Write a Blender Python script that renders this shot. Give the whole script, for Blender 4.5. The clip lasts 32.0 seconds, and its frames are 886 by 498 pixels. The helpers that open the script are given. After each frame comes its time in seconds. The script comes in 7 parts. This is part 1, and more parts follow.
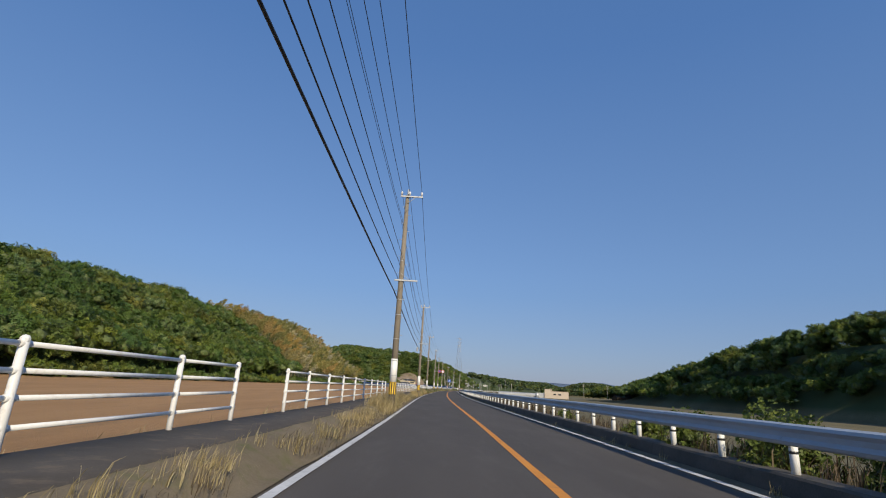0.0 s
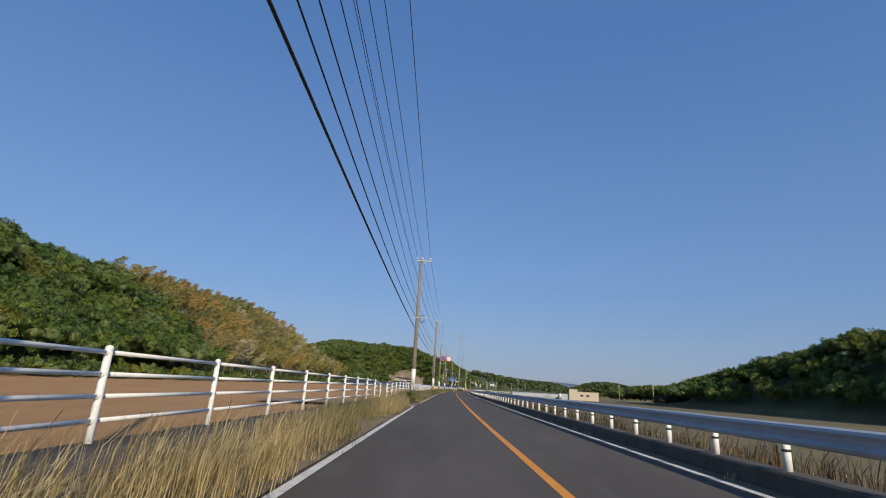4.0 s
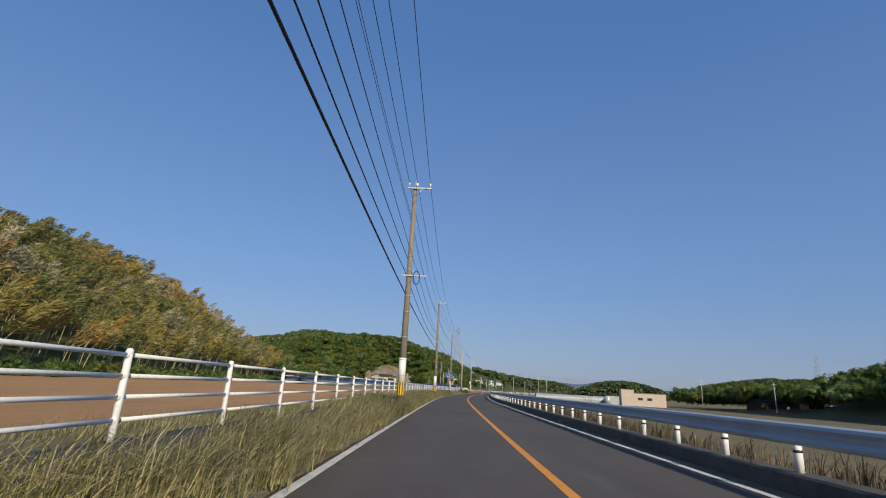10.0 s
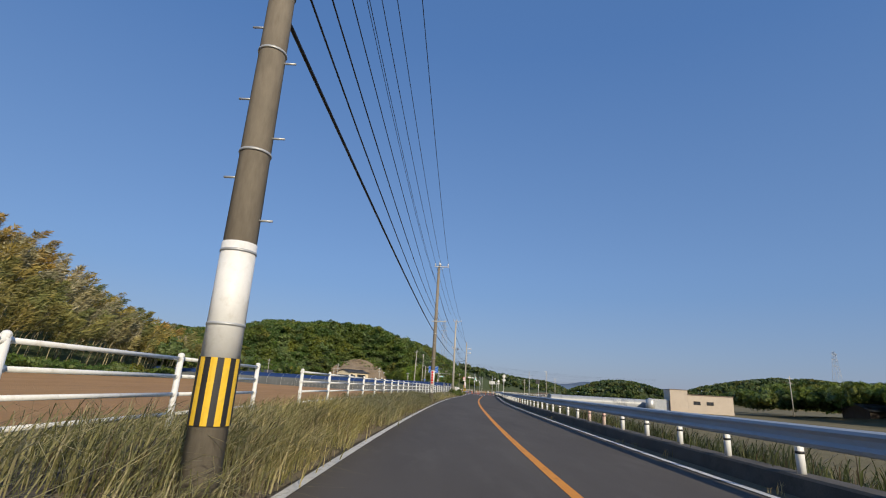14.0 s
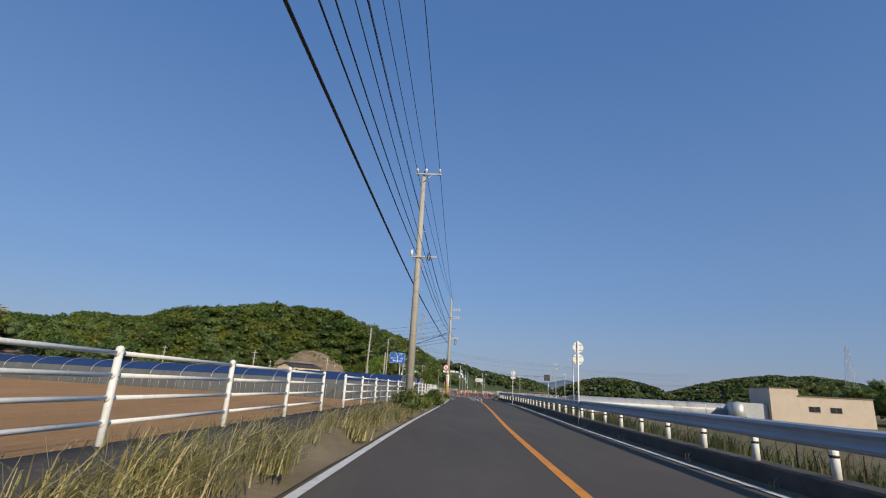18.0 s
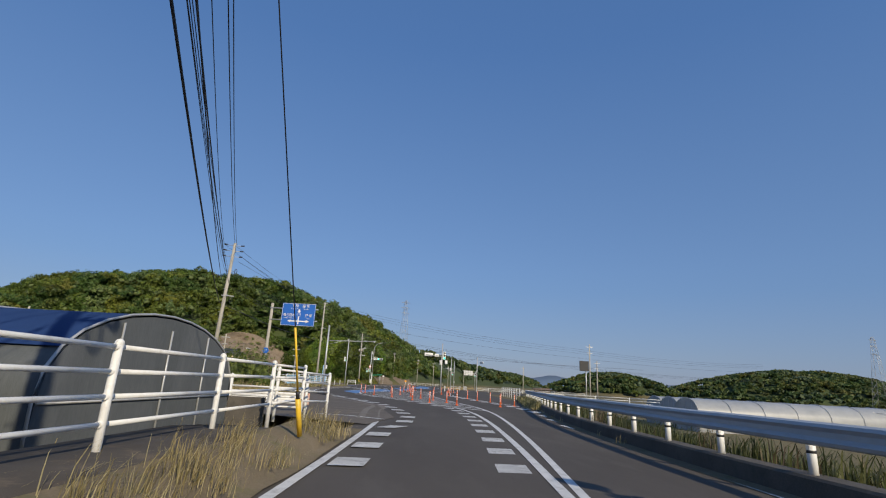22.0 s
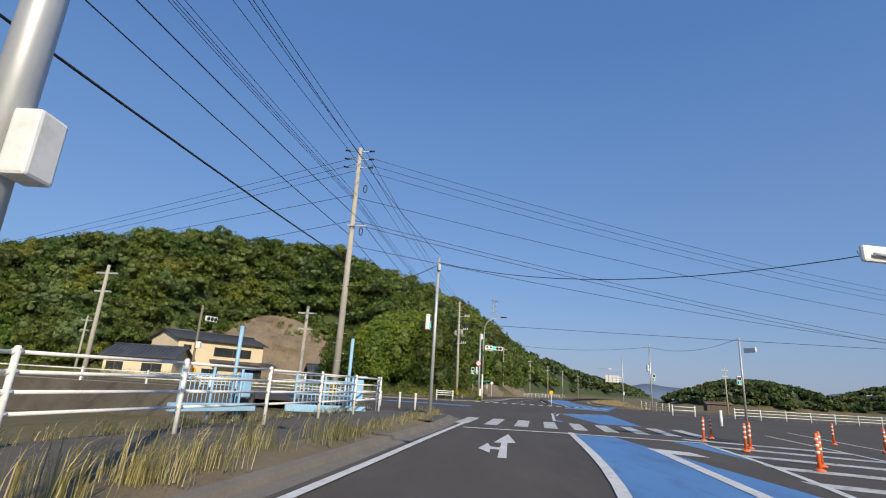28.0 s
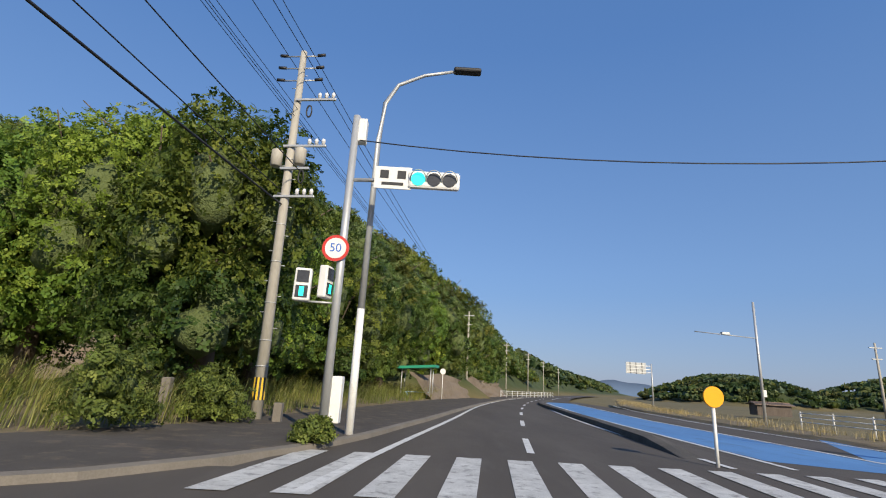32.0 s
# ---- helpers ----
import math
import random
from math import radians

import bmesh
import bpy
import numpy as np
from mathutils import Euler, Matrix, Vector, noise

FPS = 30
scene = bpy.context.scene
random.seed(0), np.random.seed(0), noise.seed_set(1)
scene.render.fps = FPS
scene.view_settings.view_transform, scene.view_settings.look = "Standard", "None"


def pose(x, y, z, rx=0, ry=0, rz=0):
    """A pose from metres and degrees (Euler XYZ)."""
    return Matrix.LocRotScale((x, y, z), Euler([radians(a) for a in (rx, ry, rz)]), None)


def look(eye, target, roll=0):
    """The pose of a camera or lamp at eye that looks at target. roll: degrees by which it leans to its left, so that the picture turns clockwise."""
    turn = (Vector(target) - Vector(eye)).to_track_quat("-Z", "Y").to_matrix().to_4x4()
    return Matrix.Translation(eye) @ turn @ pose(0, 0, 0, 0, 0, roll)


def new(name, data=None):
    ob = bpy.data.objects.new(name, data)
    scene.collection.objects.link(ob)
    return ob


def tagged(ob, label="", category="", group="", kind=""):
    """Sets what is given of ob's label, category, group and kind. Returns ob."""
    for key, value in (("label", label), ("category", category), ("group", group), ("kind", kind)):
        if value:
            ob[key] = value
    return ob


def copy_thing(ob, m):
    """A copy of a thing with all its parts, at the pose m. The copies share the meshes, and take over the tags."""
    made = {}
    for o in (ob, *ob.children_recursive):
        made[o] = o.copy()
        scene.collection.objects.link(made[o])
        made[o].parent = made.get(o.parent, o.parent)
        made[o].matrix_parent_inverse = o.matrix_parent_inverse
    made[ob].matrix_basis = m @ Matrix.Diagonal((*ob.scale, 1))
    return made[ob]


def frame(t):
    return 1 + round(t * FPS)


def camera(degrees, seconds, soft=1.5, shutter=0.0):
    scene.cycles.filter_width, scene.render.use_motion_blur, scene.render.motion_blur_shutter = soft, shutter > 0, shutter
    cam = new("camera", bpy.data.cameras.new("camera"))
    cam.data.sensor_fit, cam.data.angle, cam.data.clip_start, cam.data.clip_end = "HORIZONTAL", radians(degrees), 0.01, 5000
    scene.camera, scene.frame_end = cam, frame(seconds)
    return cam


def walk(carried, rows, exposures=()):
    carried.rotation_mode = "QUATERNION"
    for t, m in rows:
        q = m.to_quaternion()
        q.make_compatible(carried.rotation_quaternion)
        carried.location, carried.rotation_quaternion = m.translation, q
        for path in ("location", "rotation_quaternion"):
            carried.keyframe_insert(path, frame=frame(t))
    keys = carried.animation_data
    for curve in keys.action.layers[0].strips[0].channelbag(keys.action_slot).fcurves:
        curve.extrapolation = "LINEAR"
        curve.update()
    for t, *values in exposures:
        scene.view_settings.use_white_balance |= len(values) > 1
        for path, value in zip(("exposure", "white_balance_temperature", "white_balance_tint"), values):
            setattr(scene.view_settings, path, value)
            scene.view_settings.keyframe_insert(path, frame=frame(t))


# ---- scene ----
cam = camera(83.20, 32.0, soft=1.1)
# seconds, eye x, y, z, turn to the left, look up, lean to the left
ROWS = [
    (0.0, -0.000, 0.000, 1.297, 0.00, 15.52, 3.29),
    (0.5, 0.055, 7.956, 1.300, -0.02, 15.55, 3.22),
    (1.0, 0.087, 15.913, 1.305, 0.18, 15.58, 3.17),
    (1.5, 0.081, 23.869, 1.300, 0.14, 15.52, 3.18),
    (2.0, 0.055, 31.815, 1.300, 0.27, 15.46, 3.20),
    (2.5, 0.019, 39.739, 1.300, 0.31, 15.43, 3.22),
    (3.0, -0.005, 47.629, 1.300, 0.20, 15.41, 3.24),
    (3.5, 0.001, 55.474, 1.299, 0.05, 15.45, 3.26),
    (4.0, 0.050, 63.264, 1.300, 0.02, 15.48, 3.27),
    (4.5, 0.133, 71.013, 1.300, -0.06, 15.47, 3.28),
    (5.0, 0.243, 78.739, 1.300, -0.21, 15.42, 3.30),
    (5.5, 0.377, 86.456, 1.293, -0.40, 15.38, 3.30),
    (6.0, 0.525, 94.182, 1.307, -0.48, 15.47, 3.26),
    (6.5, 0.718, 101.902, 1.300, -0.55, 15.50, 3.23),
    (7.0, 0.921, 109.587, 1.300, -0.55, 15.46, 3.19),
    (7.5, 1.133, 117.218, 1.299, -0.56, 15.33, 3.15),
    (8.0, 1.360, 124.799, 1.287, -0.57, 15.46, 3.15),
    (8.5, 1.600, 132.445, 1.312, -0.43, 15.49, 3.12),
    (9.0, 1.807, 140.179, 1.300, -0.42, 15.51, 3.09),
    (9.5, 2.002, 147.650, 1.300, -0.47, 15.51, 3.10),
    (10.0, 2.202, 154.909, 1.300, -0.58, 15.50, 3.17),
    (10.5, 2.419, 162.009, 1.300, -0.62, 15.47, 3.24),
    (11.0, 2.665, 168.997, 1.301, -0.68, 15.45, 3.31),
    (11.5, 2.962, 175.901, 1.298, -0.71, 15.44, 3.43),
    (12.0, 3.263, 182.701, 1.301, -0.76, 15.43, 3.46),
    (12.5, 3.569, 189.464, 1.301, -0.87, 15.43, 3.48),
    (13.0, 3.885, 196.216, 1.298, -1.00, 15.42, 3.46),
    (13.5, 4.212, 202.983, 1.298, -1.48, 15.44, 3.40),
    (14.0, 4.532, 209.609, 1.297, -2.19, 15.48, 3.39),
    (14.5, 4.954, 216.298, 1.301, -2.80, 15.54, 3.35),
    (15.0, 5.461, 223.043, 1.300, -3.23, 15.53, 3.30),
    (15.5, 6.033, 229.815, 1.300, -3.56, 15.51, 3.29),
    (16.0, 6.656, 236.581, 1.300, -3.80, 15.52, 3.30),
    (16.5, 7.313, 243.310, 1.302, -3.96, 15.52, 3.34),
    (17.0, 7.993, 249.968, 1.301, -4.10, 15.51, 3.34),
    (17.5, 8.703, 256.575, 1.301, -4.26, 15.48, 3.32),
    (18.0, 9.437, 263.196, 1.299, -4.46, 15.50, 3.20),
    (18.5, 10.220, 269.880, 1.302, -4.71, 15.51, 3.09),
    (19.0, 11.102, 276.639, 1.283, -4.95, 15.45, 3.11),
    (19.5, 12.060, 283.406, 1.301, -5.22, 15.41, 3.09),
    (20.0, 13.022, 290.034, 1.304, -5.42, 15.33, 3.10),
    (20.5, 14.001, 296.594, 1.299, -5.64, 15.29, 3.23),
    (21.0, 14.967, 303.121, 1.300, -5.88, 15.24, 3.23),
    (21.5, 15.884, 309.552, 1.295, -6.08, 15.16, 3.22),
    (22.0, 16.704, 315.768, 1.298, -6.04, 15.07, 3.24),
    (22.5, 17.438, 321.726, 1.298, -5.99, 15.07, 3.22),
    (23.0, 18.028, 327.327, 1.297, -5.62, 15.10, 3.17),
    (23.5, 18.379, 332.472, 1.303, -4.93, 15.24, 3.01),
    (24.0, 18.400, 337.186, 1.302, -3.71, 15.30, 2.90),
    (24.5, 18.097, 341.682, 1.311, -1.81, 15.38, 2.85),
    (25.0, 17.398, 345.996, 1.311, 1.01, 15.45, 3.01),
    (25.5, 16.445, 350.214, 1.286, 3.50, 15.40, 3.38),
    (26.0, 15.381, 354.500, 1.300, 7.11, 15.37, 3.50),
    (26.5, 14.297, 358.874, 1.300, 8.47, 15.37, 3.51),
    (27.0, 13.377, 363.441, 1.300, 7.16, 15.38, 3.50),
    (27.5, 12.817, 368.336, 1.296, 4.27, 15.40, 3.50),
    (28.0, 12.734, 373.678, 1.297, 3.40, 15.41, 3.42),
    (28.5, 12.955, 379.266, 1.295, 2.50, 15.42, 3.32),
    (29.0, 13.356, 384.932, 1.300, 1.60, 15.51, 3.19),
    (29.5, 13.899, 390.624, 1.291, 1.03, 15.60, 3.11),
    (30.0, 14.400, 396.340, 1.303, 0.65, 15.70, 3.04),
    (30.5, 14.904, 402.210, 1.301, 0.30, 15.78, 3.08),
    (31.0, 15.396, 408.195, 1.299, 0.09, 15.79, 3.19),
    (31.5, 15.872, 414.374, 1.302, -0.12, 15.64, 3.23),
    (32.0, 16.370, 420.763, 1.286, -0.43, 15.23, 3.30),
]
walk(cam, [(t, pose(x, y, z, 90 + up, 0, turn) @ pose(0, 0, 0, 0, 0, lean)) for t, x, y, z, turn, up, lean in ROWS], [(0, 0.05), (14, 0.04), (18, -0.02), (23, -0.06), (24.5, 0.02), (25.5, 0.08), (27.5, 0.18), (29, 0.2), (30, 0.22), (32, 0.26)])
# ---------- light ----------
SUN_TURN, SUN_UP = -157.0, 28.0   # where the sun stands: degrees left of straight ahead, and above the ground
world = bpy.data.worlds.new("sky")
scene.world = world
world.use_nodes = True
wn = world.node_tree
sky = wn.nodes.new("ShaderNodeTexSky")
sky.sky_type = "NISHITA"
sky.sun_disc = False
sky.sun_elevation = radians(SUN_UP)
sky.sun_rotation = radians(-SUN_TURN)
sky.air_density, sky.dust_density, sky.ozone_density = 1.0, 0.6, 5.0
# haze: the sky is paler and less glaring near the horizon
tc, sep = wn.nodes.new("ShaderNodeTexCoord"), wn.nodes.new("ShaderNodeSeparateXYZ")
wn.links.new(tc.outputs["Generated"], sep.inputs["Vector"])
haze = wn.nodes.new("ShaderNodeValToRGB")
haze.color_ramp.elements[0].position, haze.color_ramp.elements[0].color = 0.0, (0.49, 0.44, 0.45, 1)
haze.color_ramp.elements[1].position, haze.color_ramp.elements[1].color = 0.6, (1.06, 1.03, 1.03, 1)
e = haze.color_ramp.elements.new(0.22)
e.color = (0.78, 0.75, 0.78, 1)
wn.links.new(sep.outputs["Z"], haze.inputs["Fac"])
mul = wn.nodes.new("ShaderNodeMixRGB")
mul.blend_type = "MULTIPLY"
mul.inputs["Fac"].default_value = 1.0
wn.links.new(sky.outputs["Color"], mul.inputs["Color1"])
wn.links.new(haze.outputs["Color"], mul.inputs["Color2"])
# thin high haze evens the sky out from side to side
veil = wn.nodes.new("ShaderNodeValToRGB")
for pos, col in ((0.0, (1.88, 2.4, 3.6)), (0.18, (1.08, 1.92, 3.55)), (0.6, (0.47, 1.22, 3.0))):
    e = veil.color_ramp.elements.new(pos) if pos not in (0.0,) else veil.color_ramp.elements[0]
    e.position, e.color = pos, (*col, 1)
veil.color_ramp.elements.remove(veil.color_ramp.elements[-1])
wn.links.new(sep.outputs["Z"], veil.inputs["Fac"])
even = wn.nodes.new("ShaderNodeMixRGB")
even.inputs["Fac"].default_value = 0.6
wn.links.new(mul.outputs["Color"], even.inputs["Color1"])
wn.links.new(veil.outputs["Color"], even.inputs["Color2"])
wn.links.new(even.outputs["Color"], wn.nodes["Background"].inputs["Color"])
wn.nodes["Background"].inputs["Strength"].default_value = 0.15
sun = new("sun", bpy.data.lights.new("sun", "SUN"))
sun.data.energy, sun.data.angle, sun.data.color = 4.3, radians(0.6), (1.0, 0.87, 0.66)
sun.matrix_world = look((0, 0, 50), (math.sin(radians(SUN_TURN)) * 50 * math.cos(radians(SUN_UP)), -math.cos(radians(SUN_TURN)) * 50 * math.cos(radians(SUN_UP)), 50 - 50 * math.sin(radians(SUN_UP))))
# ---------- small helpers ----------
def part(name, bm, material, parent=None, label=""):
    """Link a bmesh (or a mesh) as one mesh object, under a thing if one is given."""
    if isinstance(bm, bpy.types.Mesh):
        me = bm
    else:
        me = bpy.data.meshes.new(name)
        bm.to_mesh(me)
        bm.free()
    if material is not None and not me.materials:
        me.materials.append(material)
    ob = new(name, me)
    if parent is not None:
        ob.parent = parent
    if label:
        ob["label"] = label
    return ob


def thing(name, m, label, category, group=""):
    ob = new(name)
    ob.empty_display_size = 0.2
    ob.matrix_world = m
    return tagged(ob, label, category, group)


def at(x, y, z=0.0, turn=0.0):
    return Matrix.Translation((x, y, z)) @ Matrix.Rotation(radians(turn), 4, "Z")


def box(bm, x0, x1, y0, y1, z0, z1):
    vs = [bm.verts.new((x, y, z)) for z in (z0, z1) for x, y in ((x0, y0), (x1, y0), (x1, y1), (x0, y1))]
    for f in ((3, 2, 1, 0), (4, 5, 6, 7), (0, 1, 5, 4), (1, 2, 6, 5), (2, 3, 7, 6), (3, 0, 4, 7)):
        bm.faces.new([vs[i] for i in f])
    return vs


def cbox(bm, cx, cy, cz, sx, sy, sz, bevel=0.0):
    """A box by centre and size, its edges rounded if bevel is given."""
    vs = box(bm, cx - sx / 2, cx + sx / 2, cy - sy / 2, cy + sy / 2, cz - sz / 2, cz + sz / 2)
    if bevel:
        es = {e for v in vs for e in v.link_edges}
        bmesh.ops.bevel(bm, geom=list(es), offset=bevel, segments=2, profile=0.5, affect="EDGES")


def tube(bm, pts, radii, n=8, cap=True):
    """A round pipe along points; radii is one number or one for each point."""
    pts = [Vector(p) for p in pts]
    if not hasattr(radii, "__len__"):
        radii = [radii] * len(pts)
    rings = []
    for i, p in enumerate(pts):
        a, b = pts[max(i - 1, 0)], pts[min(i + 1, len(pts) - 1)]
        d = (b - a).normalized()
        u = d.cross(Vector((0, 0, 1)))
        if u.length < 0.05:
            u = d.cross(Vector((0, 1, 0)))
        u.normalize()
        w = d.cross(u)
        rings.append([bm.verts.new(p + radii[i] * (math.cos(2 * math.pi * k / n) * u + math.sin(2 * math.pi * k / n) * w)) for k in range(n)])
    for r, s in zip(rings, rings[1:]):
        for k in range(n):
            f = bm.faces.new((r[k], s[k], s[(k + 1) % n], r[(k + 1) % n]))
            f.smooth = True
    if cap:
        bm.faces.new(rings[0])
        bm.faces.new(rings[-1][::-1])


def disc(bm, c, axis, r, thick, n=28):
    """A round plate with its centre, axis, radius and thickness."""
    a = Vector(axis).normalized()
    c = Vector(c)
    tube(bm, [c - a * thick / 2, c + a * thick / 2], r, n)


def sheet(name, us, vs, fn, material, parent=None, smooth=True):
    """A grid mesh: fn(u, v) gives the place of each corner."""
    nu, nv = len(us), len(vs)
    co = [fn(u, v) for u in us for v in vs]
    fs = [(i * nv + j, (i + 1) * nv + j, (i + 1) * nv + j + 1, i * nv + j + 1) for i in range(nu - 1) for j in range(nv - 1)]
    me = bpy.data.meshes.new(name)
    me.from_pydata(co, [], fs)
    if smooth:
        me.polygons.foreach_set("use_smooth", [True] * len(fs))
    return part(name, me, material, parent)


def mesh_np(name, co, tris, material, smooth=False):
    """A mesh out of numpy corners (n, 3) and faces (m, k)."""
    me = bpy.data.meshes.new(name)
    k = tris.shape[1]
    me.vertices.add(len(co))
    me.vertices.foreach_set("co", co.astype(np.float32).ravel())
    me.loops.add(tris.size)
    me.loops.foreach_set("vertex_index", tris.astype(np.int32).ravel())
    me.polygons.add(len(tris))
    me.polygons.foreach_set("loop_start", np.arange(0, tris.size, k, dtype=np.int32))
    if smooth:
        me.polygons.foreach_set("use_smooth", np.ones(len(tris), dtype=bool))
    me.update(calc_edges=True)
    me.materials.append(material)
    return me


# ---------- materials ----------
def shader(name, rough=0.7, metal=0.0):
    m = bpy.data.materials.new(name)
    m.use_nodes = True
    nt = m.node_tree
    b = nt.nodes["Principled BSDF"]
    b.inputs["Roughness"].default_value = rough
    b.inputs["Metallic"].default_value = metal
    return m, nt, b


def node(nt, kind, **settings):
    n = nt.nodes.new(kind)
    for k, v in settings.items():
        if k in n.inputs:
            n.inputs[k].default_value = v
    return n


def noise_tex(nt, scale, detail=4.0, rough=0.6, stretch=None, coords="Object"):
    tc = nt.nodes.new("ShaderNodeTexCoord")
    t = node(nt, "ShaderNodeTexNoise", Scale=scale, Detail=detail, Roughness=rough)
    out = tc.outputs[coords]
    if stretch:
        mp = nt.nodes.new("ShaderNodeMapping")
        mp.inputs["Scale"].default_value = stretch
        nt.links.new(out, mp.inputs["Vector"])
        out = mp.outputs["Vector"]
    nt.links.new(out, t.inputs["Vector"])
    return t


def ramp(nt, fac, stops):
    r = nt.nodes.new("ShaderNodeValToRGB")
    els = r.color_ramp.elements
    while len(els) < len(stops):
        els.new(0.5)
    for e, (p, c) in zip(els, stops):
        e.position, e.color = p, (*c, 1)
    nt.links.new(fac, r.inputs["Fac"])
    return r.outputs["Color"]


def mix(nt, fac, a, b, mode="MIX"):
    m = nt.nodes.new("ShaderNodeMixRGB")
    m.blend_type = mode
    for key, v in (("Fac", fac), ("Color1", a), ("Color2", b)):
        if isinstance(v, bpy.types.NodeSocket):
            nt.links.new(v, m.inputs[key])
        else:
            m.inputs[key].default_value = v if key == "Fac" else (*v, 1)
    return m.outputs["Color"]


def bump(nt, b, height, strength, distance):
    n = node(nt, "ShaderNodeBump", Strength=strength, Distance=distance)
    nt.links.new(height, n.inputs["Height"])
    nt.links.new(n.outputs["Normal"], b.inputs["Normal"])


def surface(name, dark, light, fine=30.0, coarse=1.2, rough=0.8, metal=0.0, relief=0.3, depth=0.01, stain=None, stain_amount=0.5, stretch=None, island=0.0):
    """A weathered surface: fine grain between two colours, coarse patches, stains, small relief."""
    m, nt, b = shader(name, rough, metal)
    n1 = noise_tex(nt, fine, 6.0, 0.65, stretch)
    n2 = noise_tex(nt, coarse, 5.0, 0.6, stretch)
    col = mix(nt, 0.55, ramp(nt, n1.outputs["Fac"], [(0.3, dark), (0.7, light)]), ramp(nt, n2.outputs["Fac"], [(0.3, dark), (0.7, light)]))
    if stain:
        n3 = noise_tex(nt, coarse * 2.7, 8.0, 0.7, stretch)
        f = ramp(nt, n3.outputs["Fac"], [(0.52, (0, 0, 0)), (0.72, (stain_amount,) * 3)])
        col = mix(nt, f, col, stain)
    if island:
        g = nt.nodes.new("ShaderNodeNewGeometry")
        hsv = nt.nodes.new("ShaderNodeHueSaturation")
        mr = node(nt, "ShaderNodeMapRange")
        mr.inputs["To Min"].default_value, mr.inputs["To Max"].default_value = 1 - island, 1 + island
        nt.links.new(g.outputs["Random Per Island"], mr.inputs["Value"])
        nt.links.new(mr.outputs["Result"], hsv.inputs["Value"])
        nt.links.new(col, hsv.inputs["Color"])
        col = hsv.outputs["Color"]
    nt.links.new(col, b.inputs["Base Color"])
    if relief:
        bump(nt, b, n1.outputs["Fac"], relief, depth)
    return m


M = {}
M["asphalt"] = surface("asphalt", (0.07, 0.061, 0.053), (0.119, 0.105, 0.091), fine=220.0, coarse=0.5, rough=0.85, relief=0.35, depth=0.006, stain=(0.135, 0.122, 0.108), stain_amount=0.5, stretch=(1.0, 0.22, 1.0))
M["old_asphalt"] = surface("old_asphalt", (0.06, 0.053, 0.047), (0.11, 0.099, 0.088), fine=90.0, coarse=0.8, rough=0.9, relief=0.4, depth=0.008, stain=(0.19, 0.15, 0.11), stain_amount=0.75)
M["worn_asphalt"] = surface("worn_asphalt", (0.068, 0.06, 0.052), (0.125, 0.11, 0.095), fine=70.0, coarse=0.6, rough=0.92, relief=0.5, depth=0.008, stain=(0.2, 0.165, 0.125), stain_amount=0.55)
M["dusty_asphalt"] = surface("dusty_asphalt", (0.17, 0.135, 0.105), (0.29, 0.235, 0.185), fine=60.0, coarse=0.45, rough=0.9, relief=0.5, depth=0.01, stain=(0.27, 0.225, 0.175), stain_amount=0.6, stretch=(0.5, 1.0, 1.0))
M["farm_road"] = surface("farm_road_asphalt", (0.085, 0.073, 0.06), (0.16, 0.136, 0.11), fine=60.0, coarse=0.45, rough=0.92, relief=0.5, depth=0.01, stain=(0.25, 0.205, 0.155), stain_amount=0.7, stretch=(0.5, 1.0, 1.0))
M["weedy"] = surface("weedy_slope", (0.07, 0.055, 0.035), (0.15, 0.12, 0.075), fine=14.0, coarse=0.8, rough=0.95, relief=0.9, depth=0.05, stain=(0.06, 0.075, 0.03), stain_amount=0.8)
M["white_line"] = surface("white_line", (0.50, 0.50, 0.48), (0.76, 0.76, 0.74), fine=60.0, coarse=2.0, rough=0.7, relief=0.2, depth=0.004, stain=(0.16, 0.155, 0.15), stain_amount=0.6)
M["worn_line"] = surface("badly_worn_white_line", (0.34, 0.335, 0.32), (0.70, 0.70, 0.67), fine=45.0, coarse=1.6, rough=0.75, relief=0.25, depth=0.004, stain=(0.10, 0.095, 0.09), stain_amount=0.95)
M["orange_line"] = surface("orange_line", (0.60, 0.21, 0.015), (0.80, 0.33, 0.03), fine=60.0, coarse=1.5, rough=0.7, relief=0.2, depth=0.004, stain=(0.2, 0.12, 0.06), stain_amount=0.45)
M["blue_paint"] = surface("blue_paint", (0.07, 0.19, 0.42), (0.11, 0.27, 0.53), fine=80.0, coarse=0.6, rough=0.75, relief=0.25, depth=0.004, stain=(0.07, 0.10, 0.15), stain_amount=0.6, stretch=(1.0, 0.3, 1.0))
M["soil"] = surface("tilled_soil", (0.34, 0.19, 0.085), (0.48, 0.285, 0.135), fine=9.0, coarse=0.12, rough=0.95, relief=0.9, depth=0.06, stain=(0.27, 0.165, 0.085), stain_amount=0.6, stretch=(3.0, 0.5, 1.0))
M["verge"] = surface("verge_earth", (0.13, 0.105, 0.068), (0.26, 0.21, 0.14), fine=25.0, coarse=0.6, rough=0.95, relief=0.7, depth=0.03, stain=(0.12, 0.13, 0.045), stain_amount=0.8)
M["land"] = surface("rough_grassland", (0.08, 0.075, 0.028), (0.2, 0.155, 0.072), fine=2.5, coarse=0.05, rough=0.95, relief=0.8, depth=0.08, stain=(0.23, 0.19, 0.10), stain_amount=0.6)
M["concrete"] = surface("weathered_concrete", (0.046, 0.041, 0.034), (0.12, 0.107, 0.09), fine=40.0, coarse=1.1, rough=0.9, relief=0.4, depth=0.01, stain=(0.05, 0.047, 0.04), stain_amount=0.85)
